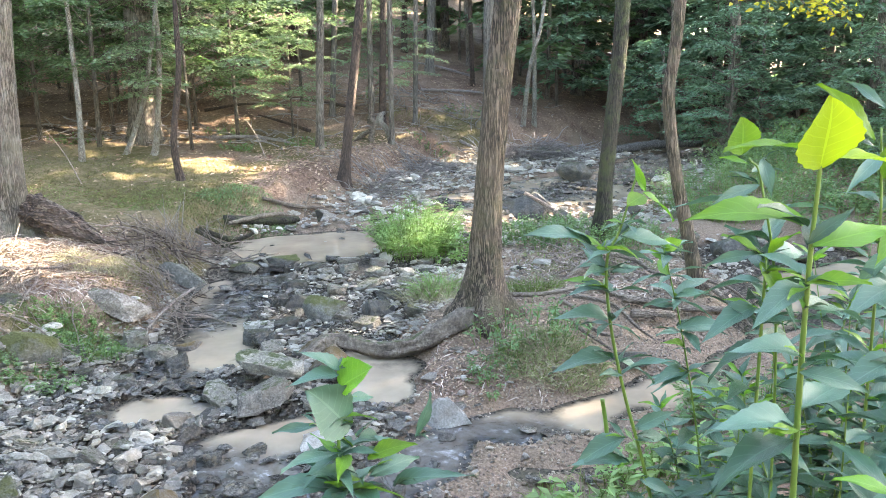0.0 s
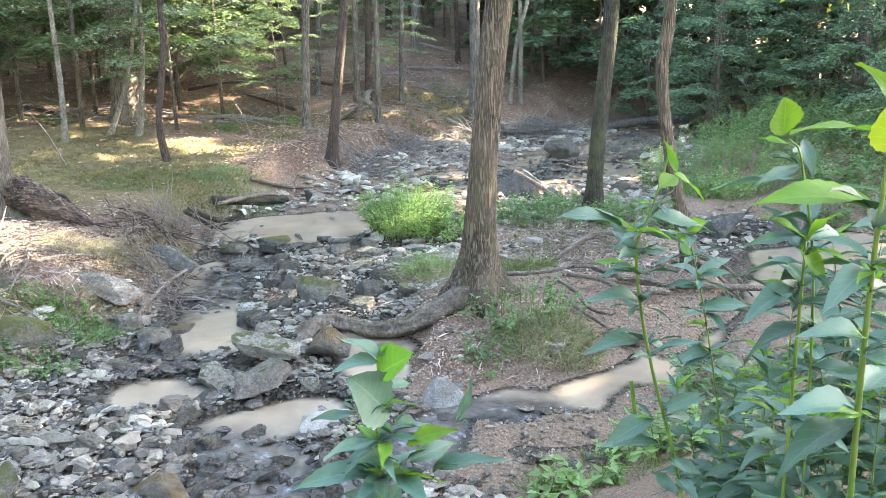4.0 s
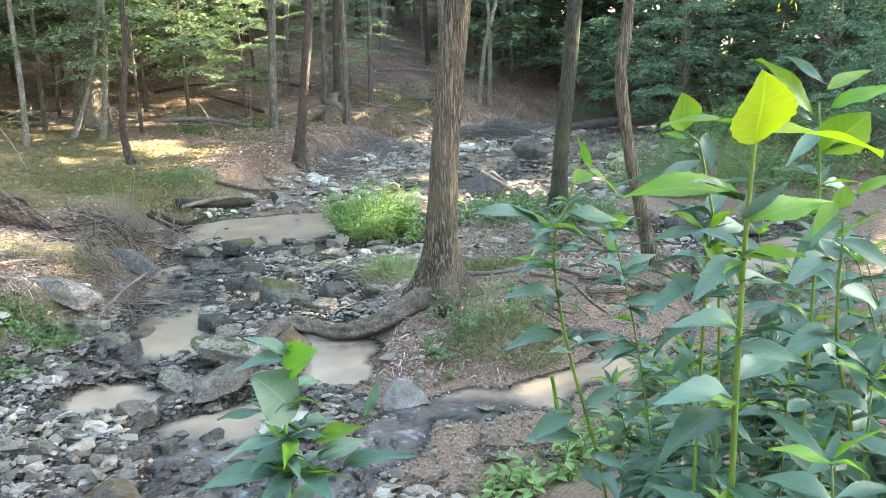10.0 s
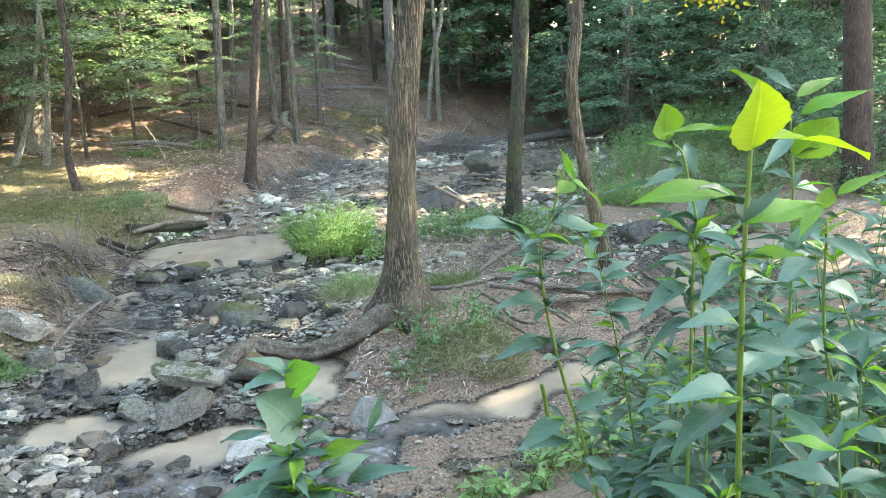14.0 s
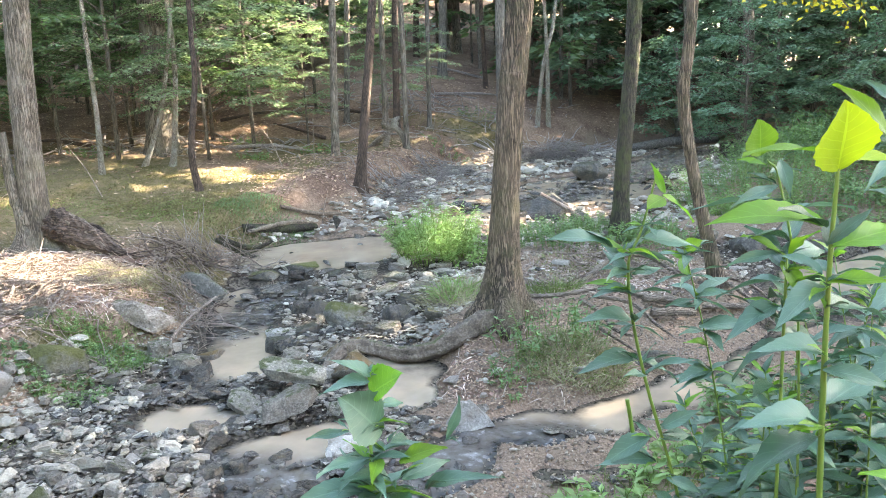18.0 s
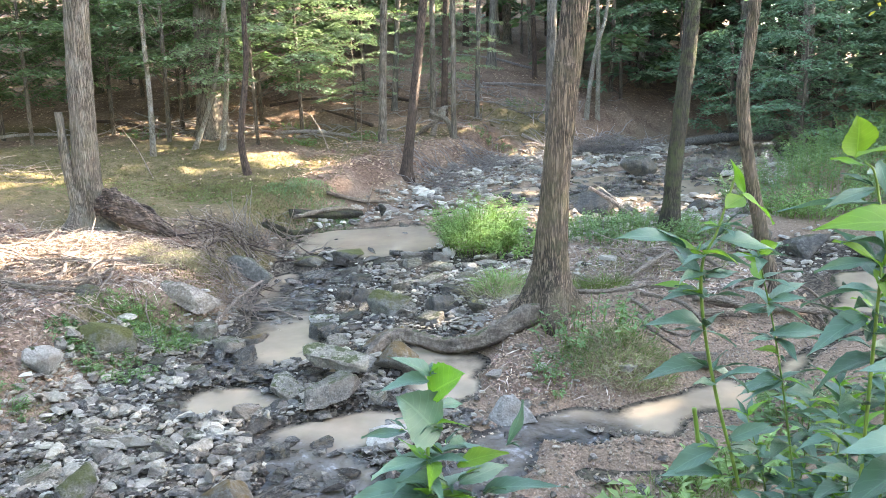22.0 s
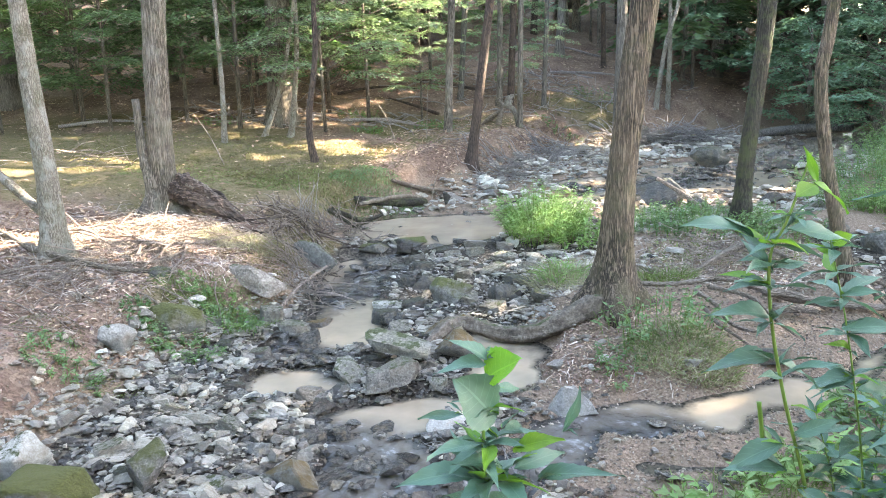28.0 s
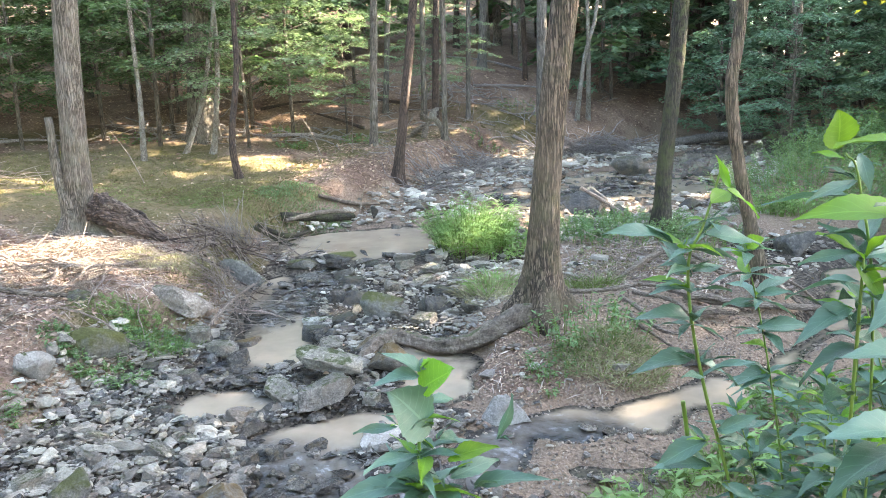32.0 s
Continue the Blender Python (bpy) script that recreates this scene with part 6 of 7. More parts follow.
# seedlings and dead branches on the slope
for k, (x, y, r, h) in enumerate([(-3.4, 19.8, 0.5, 0.25), (-0.4, 21.6, 0.6, 0.2), (-5.5, 20.5, 0.5, 0.3), (0.6, 24.6, 0.7, 0.25), (-8.5, 18.6, 0.6, 0.3), (-2.2, 25.5, 0.7, 0.3), (-4.6, 18.2, 0.4, 0.2), (3.2, 23.4, 0.8, 0.3)]):
    herbs("seedlings", x, y, r, r * 0.7, h, 26, 9, 0.07, 0.5, M_HERB_DULL, "sparse green seedlings on the leafy slope", 60 + k)
for k, (x, y, a, l) in enumerate([(-5.6, 19.4, 10, 2.0), (-2.6, 24.0, 160, 2.6), (-0.8, 27.0, 20, 3.0), (-9.2, 20.0, 170, 2.2), (0.4, 22.6, 5, 1.6), (-3.6, 21.6, 150, 1.8), (-12, 17.5, 12, 2.2), (-6.8, 23, 20, 2.4), (1.0, 31, 165, 3.2)]):
    c_, s_ = math.cos(radians(a)) * l, math.sin(radians(a)) * l
    limb("dead_branch", over([(x, y, 0.05), (x + c_ * 0.5, y + s_ * 0.5, 0.14), (x + c_, y + s_, 0.1)]), [0.05, 0.04, 0.02], (M_TWIG_GREY, M_TREE_RED)[k % 2], "dead branch lying on the leafy slope", "branch", 80 + k, 6)
for k, (x, y, h, lean) in enumerate([(-3.7, 16.8, 0.9, -0.35), (-3.2, 17.6, 1.1, 0.05), (-6.4, 14.2, 0.9, -0.5), (-9.0, 11.2, 1.3, -0.3), (-7.9, 11.0, 1.0, 0.25), (-8.8, 9.6, 0.9, 0.2), (-2.6, 14.6, 0.6, 0.15)]):
    limb("bare_sapling", over([(x, y, -0.05), (x + lean * 0.5, y, h * 0.55), (x + lean * 1.1, y, h)]), [0.012, 0.01, 0.004], M_TWIG, "bare leafless sapling stem on the terrace", "sapling", 95 + k, 5)
brush(-9.5, 10.8, 1.2, 0.8, 0.25, 30, M_TWIG_GREY, "grey fallen branches on the terrace", 11, (0.6, 1.6), 8)
brush(-2.9, 17.6, 0.8, 1.4, 0.06, 50, M_TWIG, "dry twigs on the bare bank", 12, (0.2, 0.6), 8)
brush(-0.4, 19.6, 1.1, 1.4, 0.12, 110, M_TWIG_GREY, "grey twigs on the far bank", 13, (0.3, 0.9), 10, 1.5)

# ---- dry straw laid flat by floods ----
rs = np.random.RandomState(66)
n = 7000
x, y = rs.normal(-4.9, 1.0, n), rs.normal(8.8, 0.85, n)
ok = (left_toe(y) - x > 0.75) & (y > 6.6)
x, y = x[ok], y[ok]
n = len(x)
a = rs.normal(0.3, 0.9, n)
l = rs.uniform(0.05, 0.2, n)
dx, dy = np.cos(a) * l, np.sin(a) * l
z0, z1 = ground_height(x, y), ground_height(x + dx, y + dy)
lift = rs.uniform(0.005, 0.05, n)
foot, tip = np.stack([x, y, z0 + lift], -1), np.stack([x + dx, y + dy, z1 + lift + rs.normal(0, 0.012, n)], -1)
v, f = leaves(foot, tip - foot, rs.normal(0, 0.4, (n, 3)) + [0, 0, 1], l, rs.uniform(0.004, 0.01, n), 0.3)
tagged(new("straw", mesh_of("straw", v, f, M_STRAW)), "bleached straw and bark shreds on the bank", "straw", kind="stuff")

for cx, cy, rx, ry, n in ((1.8, 10.2, 1.5, 1.3, 1500), (0.4, 7.3, 0.8, 0.8, 110), (-0.2, 10.2, 0.9, 0.8, 400)):
    a, r = rs.uniform(0, 6.283, n), np.sqrt(rs.uniform(0, 1, n))
    x, y = cx + rx * r * np.cos(a), cy + ry * r * np.sin(a)
    ok = ground_height(x, y) > water_level(x, y) + 0.03
    x, y = x[ok], y[ok]
    n = len(x)
    a, l = rs.uniform(0, 6.283, n), rs.uniform(0.04, 0.22, n)
    foot = np.stack([x, y, ground_height(x, y) + 0.015], -1)
    tip = np.stack([x + np.cos(a) * l, y + np.sin(a) * l, ground_height(x + np.cos(a) * l, y + np.sin(a) * l) + 0.015], -1)
    v, f = leaves(foot, tip - foot, rs.normal(0, 0.4, (n, 3)) + [0, 0, 1], l, rs.uniform(0.006, 0.016, n), 0.3)
    tagged(new("straw", mesh_of("straw", v, f, M_STRAW)), "bleached straw and bark shreds on the muddy ground", "straw", kind="stuff")

# ---- fallen leaves ----
rs = np.random.RandomState(77)
n = 30000
x, y = rs.uniform(-16, 9, n), 5 + 27 * rs.uniform(0, 1, n) ** 0.8
mo, li, gr = zones(x, y)
ok = rs.uniform(0, 1, n) < np.clip(li * 1.1 + 0.05 + (ground_height(x, y) - water_level(x, y) > 0.2) * 0.12, 0, 1) * (1 - 0.75 * mo)
ok &= ground_height(x, y) > water_level(x, y) + 0.03
x, y = x[ok], y[ok]
n = len(x)
v, f = leaves(np.stack([x, y, ground_height(x, y) + 0.012], -1), np.c_[rs.normal(size=(n, 2)), rs.normal(0, 0.25, n)], rs.normal(0, 0.3, (n, 3)) + [0, 0, 1], rs.uniform(0.05, 0.12, n), rs.uniform(0.03, 0.06, n))
tagged(new("leaf_litter", mesh_of("leaf_litter", v, f, M_LITTER)), "fallen brown leaves strewn over the ground", "leaf litter", kind="stuff")
n = 6000
x, y = rs.uniform(-4.2, 1.0, n), rs.uniform(14.5, 22, n)
dl = left_toe(y) - x
ok = (dl > 0.05) & (dl < 3)
x, y = x[ok], y[ok]
n = len(x)
v, f = leaves(np.stack([x, y, ground_height(x, y) + 0.012], -1), np.c_[rs.normal(size=(n, 2)), rs.normal(0, 0.3, n)], rs.normal(0, 0.35, (n, 3)) + [0, 0, 1], rs.uniform(0.05, 0.13, n), rs.uniform(0.025, 0.06, n))
tagged(new("leaf_litter", mesh_of("leaf_litter", v, f, M_LITTER)), "brown leaf litter on the creek bank", "leaf litter", kind="stuff")
n = 5000
x, y = rs.normal(-5.3, 1.2, n), rs.normal(8.5, 1.0, n)
ok = (left_toe(y) - x > 0.25) & (y > 6.0)
x, y = x[ok], y[ok]
n = len(x)
v, f = leaves(np.stack([x, y, ground_height(x, y) + 0.015], -1), np.c_[rs.normal(size=(n, 2)), rs.normal(0, 0.35, n)], rs.normal(0, 0.4, (n, 3)) + [0, 0, 1], rs.uniform(0.03, 0.1, n), rs.uniform(0.015, 0.05, n))
tagged(new("leaf_litter", mesh_of("leaf_litter", v, f, M_LITTER)), "pinkish-brown leaf litter among the flood straw", "leaf litter", kind="stuff")
n = 7000
a, r = rs.uniform(0, 6.283, n), np.sqrt(rs.uniform(0, 1, n))
x, y = 0.35 + 1.3 * r * np.cos(a), 7.4 + 1.1 * r * np.sin(a)
ok = ground_height(x, y) > water_level(x, y) + 0.06
x, y = x[ok], y[ok]
n = len(x)
v, f = leaves(np.stack([x, y, ground_height(x, y) + 0.008], -1), np.c_[rs.normal(size=(n, 2)), rs.normal(0, 0.3, n)], rs.normal(0, 0.35, (n, 3)) + [0, 0, 1], rs.uniform(0.015, 0.05, n), rs.uniform(0.01, 0.022, n))
tagged(new("leaf_litter", mesh_of("leaf_litter", v, f, M_LITTER)), "brown leaf scraps and bark chips on the mound", "leaf litter", kind="stuff")


# ---- foreground stalks ----
def blade_mesh(name, seed, droop, wide, material, full=0.72):
    """A broad pointed leaf one metre long, toothed, folded at its rib and drooping to its tip."""
    rs = np.random.RandomState(seed)
    n, verts, faces, uvs = 16, [], [], []
    for k in range(n + 1):
        t = k / n
        w = wide * (math.sin(math.pi * t**full) ** (1.25 if full < 0.9 else 0.85) * (1 - 0.2 * t) + 0.012) * (1 + (0.05 if k % 2 else -0.04) * (0 < k < n))
        ang = droop * t
        cx, cz = (math.sin(ang) / droop, (math.cos(ang) - 1) / droop) if abs(droop) > 1e-3 else (t, 0)
        for s in (-1, -0.5, 0, 0.5, 1):
            wob = 0.028 * math.sin(t * 9 + s * 2 + seed) * abs(s) + 0.05 * s * t * math.sin(seed)
            bow = 0.05 * math.sin(t * math.pi + seed) * math.cos(seed * 2)
            verts.append((cx, bow + s * w / 2 * (1 + 0.12 * s * math.sin(seed * 3)), cz + abs(s) * w * 0.2 + wob))
            uvs.append((0.5 + s / 2, t))
    for k in range(n):
        for q in range(4):
            a = k * 5 + q
            faces.append((a, a + 1, a + 6, a + 5))
    me = mesh_of(name, np.array(verts), faces, material, True)
    lay = me.uv_layers.new(name="UVMap")
    for loop in me.loops:
        lay.data[loop.index].uv = uvs[loop.vertex_index]
    return me


BLADES = {m_: [blade_mesh("leaf", 500 + k, d, w, m_) for k, (d, w) in enumerate([(0.7, 0.3), (0.45, 0.24), (1.05, 0.33), (0.35, 0.28), (0.6, 0.35)])] for m_ in (M_BIGLEAF, M_YOUNGLEAF, M_TOPLEAF, M_LITLEAF)}
FLAT = {m_: blade_mesh("leaf", 520, 0.2, 0.9, m_, 1.0) for m_ in (M_BIGLEAF, M_YOUNGLEAF, M_TOPLEAF, M_LITLEAF)}


def leaf_pose(foot, tip, up=(0, 0, 1)):
    x = (Vector(tip) - Vector(foot))
    l = x.length
    x = x / l
    y = Vector(up).cross(x).normalized()
    z = x.cross(y)
    return Matrix.Translation(foot) @ Matrix((x, y, z)).transposed().to_4x4() @ Matrix.Diagonal((l, l, l, 1))


def whorl(ob, at_, count, length, rs, young=0.2, rise=(-0.1, 0.6)):
    """A ring of narrow leaves round the stem."""
    a = rs.uniform(0, 6.283)
    for q in range(count):
        a += 6.283 / count + rs.uniform(-0.3, 0.3)
        tip = Vector(at_) + Vector((math.cos(a), math.sin(a), rs.uniform(*rise))).normalized() * length * rs.uniform(0.6, 1.15)
        piece("leaf", BLADES[M_YOUNGLEAF if rs.uniform() < young else M_LITLEAF][(1, 3, 0)[q % 3]], ob, leaf_pose(at_, tip, (rs.normal(0, 0.2), rs.normal(0, 0.2), 1)))


def axil(ob, at_, a, length, rs):
    """Small new leaves where a leaf joins its stem."""
    for q in range(2):
        b_ = a + rs.uniform(-1.2, 1.2)
        tip = Vector(at_) + Vector((math.cos(b_), math.sin(b_), rs.uniform(0.2, 1.1))).normalized() * length * rs.uniform(0.6, 1.2)
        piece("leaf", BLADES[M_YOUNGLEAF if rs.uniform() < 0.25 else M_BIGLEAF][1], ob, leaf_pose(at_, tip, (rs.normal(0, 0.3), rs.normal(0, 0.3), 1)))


def stalk(line, label, seed, radius=0.006, pairs=8, start=0.2, length=0.15, young=2, leaf_rows=(), turn=0.0, end=1.0):
    """A tall herb: stem and broad leaves, alternate up the stem, smaller and lighter at the tip, with light painted
    into the upper leaves.
    """
    rs = np.random.RandomState(seed)
    p = np.array(line, float)
    base = p[0].copy()
    ob = thing("tall_herb", base, label, "plant", "foreground herbs")
    pts = bent(p - base, 8)
    piece("stem", mesh_of("stem", *tube(pts, [radius * 0.72, radius * 0.6, radius * 0.36], 7, 0.06, seed), M_STEM, True), ob)
    n = pairs * 2
    for k in range(n):
        t = start + (end - start) * (k // 2 + 0.35 * (k % 2)) / pairs
        at_ = pts[min(int(t * (len(pts) - 1)), len(pts) - 1)]
        a = turn + (k // 2) * 1.9 + (k % 2) * math.pi + rs.uniform(-0.35, 0.35)
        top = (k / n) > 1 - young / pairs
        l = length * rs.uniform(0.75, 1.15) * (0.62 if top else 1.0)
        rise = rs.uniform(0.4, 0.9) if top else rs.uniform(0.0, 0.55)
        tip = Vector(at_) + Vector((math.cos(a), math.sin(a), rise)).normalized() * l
        piece("leaf", BLADES[M_YOUNGLEAF if top and k % 3 == 0 else M_LITLEAF if k > 0.7 * n else M_BIGLEAF][rs.randint(5)], ob, leaf_pose(at_, tip, (rs.normal(0, 0.15), rs.normal(0, 0.15), 1)))
        if k % 3 == 0:
            axil(ob, at_, a, length * 0.42, rs)
    if not leaf_rows:
        for k in range(5):
            a = turn + k * 2.4
            tip = Vector(pts[-1]) + Vector((math.cos(a), math.sin(a), rs.uniform(0.5, 1.4))).normalized() * length * rs.uniform(0.4, 0.7)
            piece("leaf", BLADES[(M_YOUNGLEAF, M_BIGLEAF)[k % 2]][1], ob, leaf_pose(pts[-1], tip, (rs.normal(0, 0.3), rs.normal(0, 0.3), 1)))
    for k, row in enumerate(leaf_rows):
        hand_leaf(ob, base, *row)
        if k > 2:
            d = Vector(row[1]) - Vector(row[0])
            axil(ob, Vector(row[0]) - Vector(base), math.atan2(d.y, d.x), d.length * 0.5, rs)
    return ob


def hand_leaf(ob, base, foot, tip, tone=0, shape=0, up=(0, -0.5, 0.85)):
    """One more leaf of a stalk between two world points; tone 0 pale with painted light, 1 young, 2 yellow with painted
    sun; shape 9 is broad and flat.
    """
    m_ = (M_LITLEAF, M_YOUNGLEAF, M_TOPLEAF)[tone]
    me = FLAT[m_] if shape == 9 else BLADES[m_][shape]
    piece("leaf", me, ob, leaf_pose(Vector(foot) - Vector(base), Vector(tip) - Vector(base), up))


g = gz
TALL = "tall green herb stalk with broad toothed leaves"
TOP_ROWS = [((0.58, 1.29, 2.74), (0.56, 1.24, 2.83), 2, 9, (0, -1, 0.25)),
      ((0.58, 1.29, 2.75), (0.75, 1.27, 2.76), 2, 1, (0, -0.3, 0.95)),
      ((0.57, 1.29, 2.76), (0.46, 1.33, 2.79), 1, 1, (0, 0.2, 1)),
      ((0.56, 1.29, 2.66), (0.4, 1.26, 2.72), 1, 0),
      ((0.57, 1.29, 2.63), (0.73, 1.32, 2.69), 1, 0),
      ((0.57, 1.29, 2.58), (0.62, 1.23, 2.61), 1, 4),
      ((0.56, 1.29, 2.59), (0.52, 1.34, 2.63), 0, 0),
      ((0.57, 1.29, 2.57), (0.47, 1.22, 2.56), 0, 4)]
TOP_ROWS_C = [((0.57, 1.29, 2.54), (0.7, 1.35, 2.53), 0, 1),
      ((0.57, 1.29, 2.47), (0.46, 1.25, 2.52), 0, 4),
      ((0.57, 1.29, 2.45), (0.65, 1.24, 2.45), 0, 4),
      ((0.57, 1.29, 2.36), (0.44, 1.23, 2.42), 0, 4)]
NEW_ROWS = [((0.99, 1.9, 2.79), (0.92, 1.93, 2.86), 0, 1, (0.3, -0.8, 0.4)),
      ((0.97, 1.9, 2.73), (0.85, 1.85, 2.85), 1, 1, (0.3, -0.8, 0.4)),
      ((1.0, 1.9, 2.77), (1.12, 1.93, 2.84), 1, 1, (-0.2, -0.8, 0.5)),
      ((1.01, 1.9, 2.73), (1.15, 1.86, 2.81), 1, 1, (-0.2, -0.8, 0.5)),
      ((0.98, 1.9, 2.7), (0.89, 1.82, 2.64), 0, 1),
      ((1.0, 1.9, 2.64), (1.06, 1.85, 2.73), 1, 9, (0, -1, 0.25)),
      ((0.99, 1.9, 2.59), (0.93, 1.95, 2.63), 0, 4),
      ((1.0, 1.9, 2.57), (1.16, 1.96, 2.57), 0, 0),
      ((1.0, 1.9, 2.5), (0.84, 1.84, 2.55), 0, 4),
      ((1.0, 1.9, 2.48), (1.1, 1.84, 2.46), 0, 4)]
SIDE_ROWS = [((0.66, 1.8, 2.71), (0.64, 1.77, 2.78), 1, 9, (0, -1, 0.25)),
      ((0.67, 1.8, 2.69), (0.62, 1.83, 2.71), 1, 1),
      ((0.68, 1.8, 2.67), (0.76, 1.84, 2.69), 0, 1),
      ((0.7, 1.8, 2.7), (0.7, 1.74, 2.64), 0, 4),
      ((0.69, 1.8, 2.65), (0.59, 1.75, 2.63), 0, 1),
      ((0.71, 1.8, 2.51), (0.6, 1.83, 2.49), 0, 1),
      ((0.71, 1.8, 2.5), (0.84, 1.85, 2.52), 0, 4),
      ((0.71, 1.8, 2.49), (0.74, 1.72, 2.43), 1, 4),
      ((0.71, 1.8, 2.39), (0.57, 1.75, 2.36), 0, 4),
      ((0.71, 1.8, 2.34), (0.85, 1.85, 2.29), 0, 4)]
BUD_ROWS = [((0.85, 1.5, 2.62), (0.93, 1.48, 2.68), 1, 1, (-0.1, -0.6, 0.7)),
      ((0.82, 1.5, 2.61), (0.75, 1.45, 2.58), 1, 4),
      ((0.83, 1.5, 2.58), (0.74, 1.54, 2.51), 0, 0),
      ((0.82, 1.5, 2.55), (0.91, 1.44, 2.52), 0, 4),
      ((0.82, 1.5, 2.51), (0.7, 1.43, 2.51), 0, 4),
      ((0.83, 1.5, 2.46), (0.96, 1.53, 2.43), 0, 4),
      ((0.84, 1.5, 2.38), (0.7, 1.45, 2.37), 0, 4),
      ((0.85, 1.5, 2.34), (0.94, 1.45, 2.39), 0, 4),
      ((0.82, 1.5, 2.6), (0.83, 1.5, 2.64), 1, 9, (0, -1, 0.25))]
SLIM_ROWS = [((0.54, 2.08, 2.6), (0.5, 2.05, 2.67), 1, 1, (0, -1, 0.25)),
      ((0.53, 2.08, 2.59), (0.49, 2.05, 2.57), 1, 9, (0, -0.6, 0.7)),
      ((0.53, 2.08, 2.59), (0.63, 2.1, 2.54), 1, 1),
      ((0.41, 2.08, 2.47), (0.26, 2.04, 2.55), 0, 0, (0, -0.4, 0.9)),
      ((0.48, 2.08, 2.49), (0.67, 2.11, 2.49), 0, 0),
      ((0.45, 2.08, 2.36), (0.35, 2.04, 2.38), 0, 4),
      ((0.46, 2.08, 2.28), (0.32, 2.02, 2.34), 0, 4),
      ((0.47, 2.08, 2.18), (0.31, 2.03, 2.2), 0, 4, (0, -0.5, 0.8)),
      ((0.49, 2.08, 2.17), (0.61, 2.13, 2.12), 0, 1)]
SLIM_ROWS_C = [((0.53, 2.08, 2.0), (0.62, 2.05, 2.06), 0, 4, (0, -0.6, 0.7)),
      ((0.51, 2.08, 1.97), (0.35, 2.03, 1.95), 0, 2),
      ((0.53, 2.08, 1.97), (0.64, 2.12, 1.97), 0, 4)]
SLIM_ROWS_B = [((0.52, 2.08, 1.9), (0.37, 2.04, 1.95), 0, 4),
      ((0.44, 2.08, 2.46), (0.49, 2.13, 2.49), 0, 1),
      ((0.46, 2.08, 2.4), (0.56, 2.12, 2.43), 0, 0),
      ((0.44, 2.08, 2.44), (0.39, 2.14, 2.48), 0, 1),
      ((0.46, 2.08, 2.39), (0.41, 2.15, 2.4), 0, 1),
      ((0.55, 2.08, 1.86), (0.64, 2.04, 1.84), 0, 4)]
LOW_ROWS = [((-0.15, 1.7, 2.3), (-0.21, 1.67, 2.37), 0, 4),
      ((-0.15, 1.7, 2.29), (-0.24, 1.64, 2.32), 0, 4),
      ((-0.15, 1.7, 2.26), (-0.09, 1.66, 2.33), 1, 9, (0, -0.6, 0.7)),
      ((-0.15, 1.7, 2.31), (-0.1, 1.76, 2.31), 0, 4),
      ((-0.13, 1.7, 2.19), (-0.2, 1.64, 2.28), 0, 9, (0.1, -0.75, 0.65)),
      ((-0.2, 1.7, 2.19), (-0.29, 1.68, 2.19), 0, 1),
      ((-0.14, 1.7, 2.24), (-0.08, 1.75, 2.24), 0, 4),
      ((-0.1, 1.7, 2.12), (-0.02, 1.64, 2.19), 1, 4),
      ((-0.0, 1.7, 2.16), (0.04, 1.68, 2.25), 0, 1, (0.6, -0.6, 0.3)),
      ((-0.16, 1.7, 2.05), (-0.33, 1.64, 2.09), 0, 0)]
LOW_ROWS_B = [((-0.12, 1.7, 2.07), (-0.19, 1.62, 2.15), 0, 4),
      ((-0.05, 1.7, 2.05), (0.1, 1.65, 2.13), 0, 1),
      ((-0.17, 1.7, 2.12), (-0.24, 1.74, 2.13), 0, 4),
      ((-0.13, 1.7, 2.14), (-0.2, 1.76, 2.13), 0, 4),
      ((-0.12, 1.7, 2.16), (-0.06, 1.78, 2.14), 0, 4),
      ((-0.11, 1.7, 2.05), (-0.07, 1.58, 2.08), 0, 4),
      ((-0.14, 1.7, 2.04), (-0.2, 1.6, 2.07), 0, 4),
      ((-0.1, 1.7, 2.08), (0.01, 1.75, 2.11), 0, 4)]
BEHIND_ROWS = [((0.67, 2.4, 2.39), (0.76, 2.43, 2.43), 0, 0),
      ((0.68, 2.4, 2.38), (0.71, 2.37, 2.42), 1, 9, (0, -0.6, 0.6)),
      ((0.69, 2.4, 2.35), (0.63, 2.44, 2.39), 1, 1),
      ((0.72, 2.4, 2.16), (0.85, 2.35, 2.2), 0, 4),
      ((0.72, 2.4, 2.22), (0.63, 2.43, 2.23), 0, 1),
      ((0.71, 2.4, 2.25), (0.78, 2.35, 2.29), 0, 4),
      ((0.75, 2.4, 2.09), (0.68, 2.35, 2.15), 1, 4),
      ((0.76, 2.4, 2.02), (0.63, 2.34, 2.03), 0, 4),
      ((0.77, 2.4, 1.99), (0.91, 2.45, 1.98), 0, 4)]

stalk([(0.60, 1.30, g(0.6, 1.3)), (0.58, 1.30, 2.21), (0.575, 1.30, 2.55), (0.575, 1.29, 2.76)], TALL + ", sunlight painted yellow into its top leaves", 1, 0.0075, 3, 0.2, 0.17, 0, TOP_ROWS + TOP_ROWS_C, end=0.55)
rs = np.random.RandomState(17)
slim = stalk([(0.66, 2.08, g(0.66, 2.08)), (0.58, 2.08, 1.8), (0.50, 2.08, 2.1), (0.46, 2.08, 2.29), (0.45, 2.08, 2.43), (0.48, 2.08, 2.51), (0.52, 2.08, 2.66)], TALL + ", slender", 2, 0.0068, 2, 0.1, 0.16, 0, SLIM_ROWS + SLIM_ROWS_C + SLIM_ROWS_B, end=0.2)
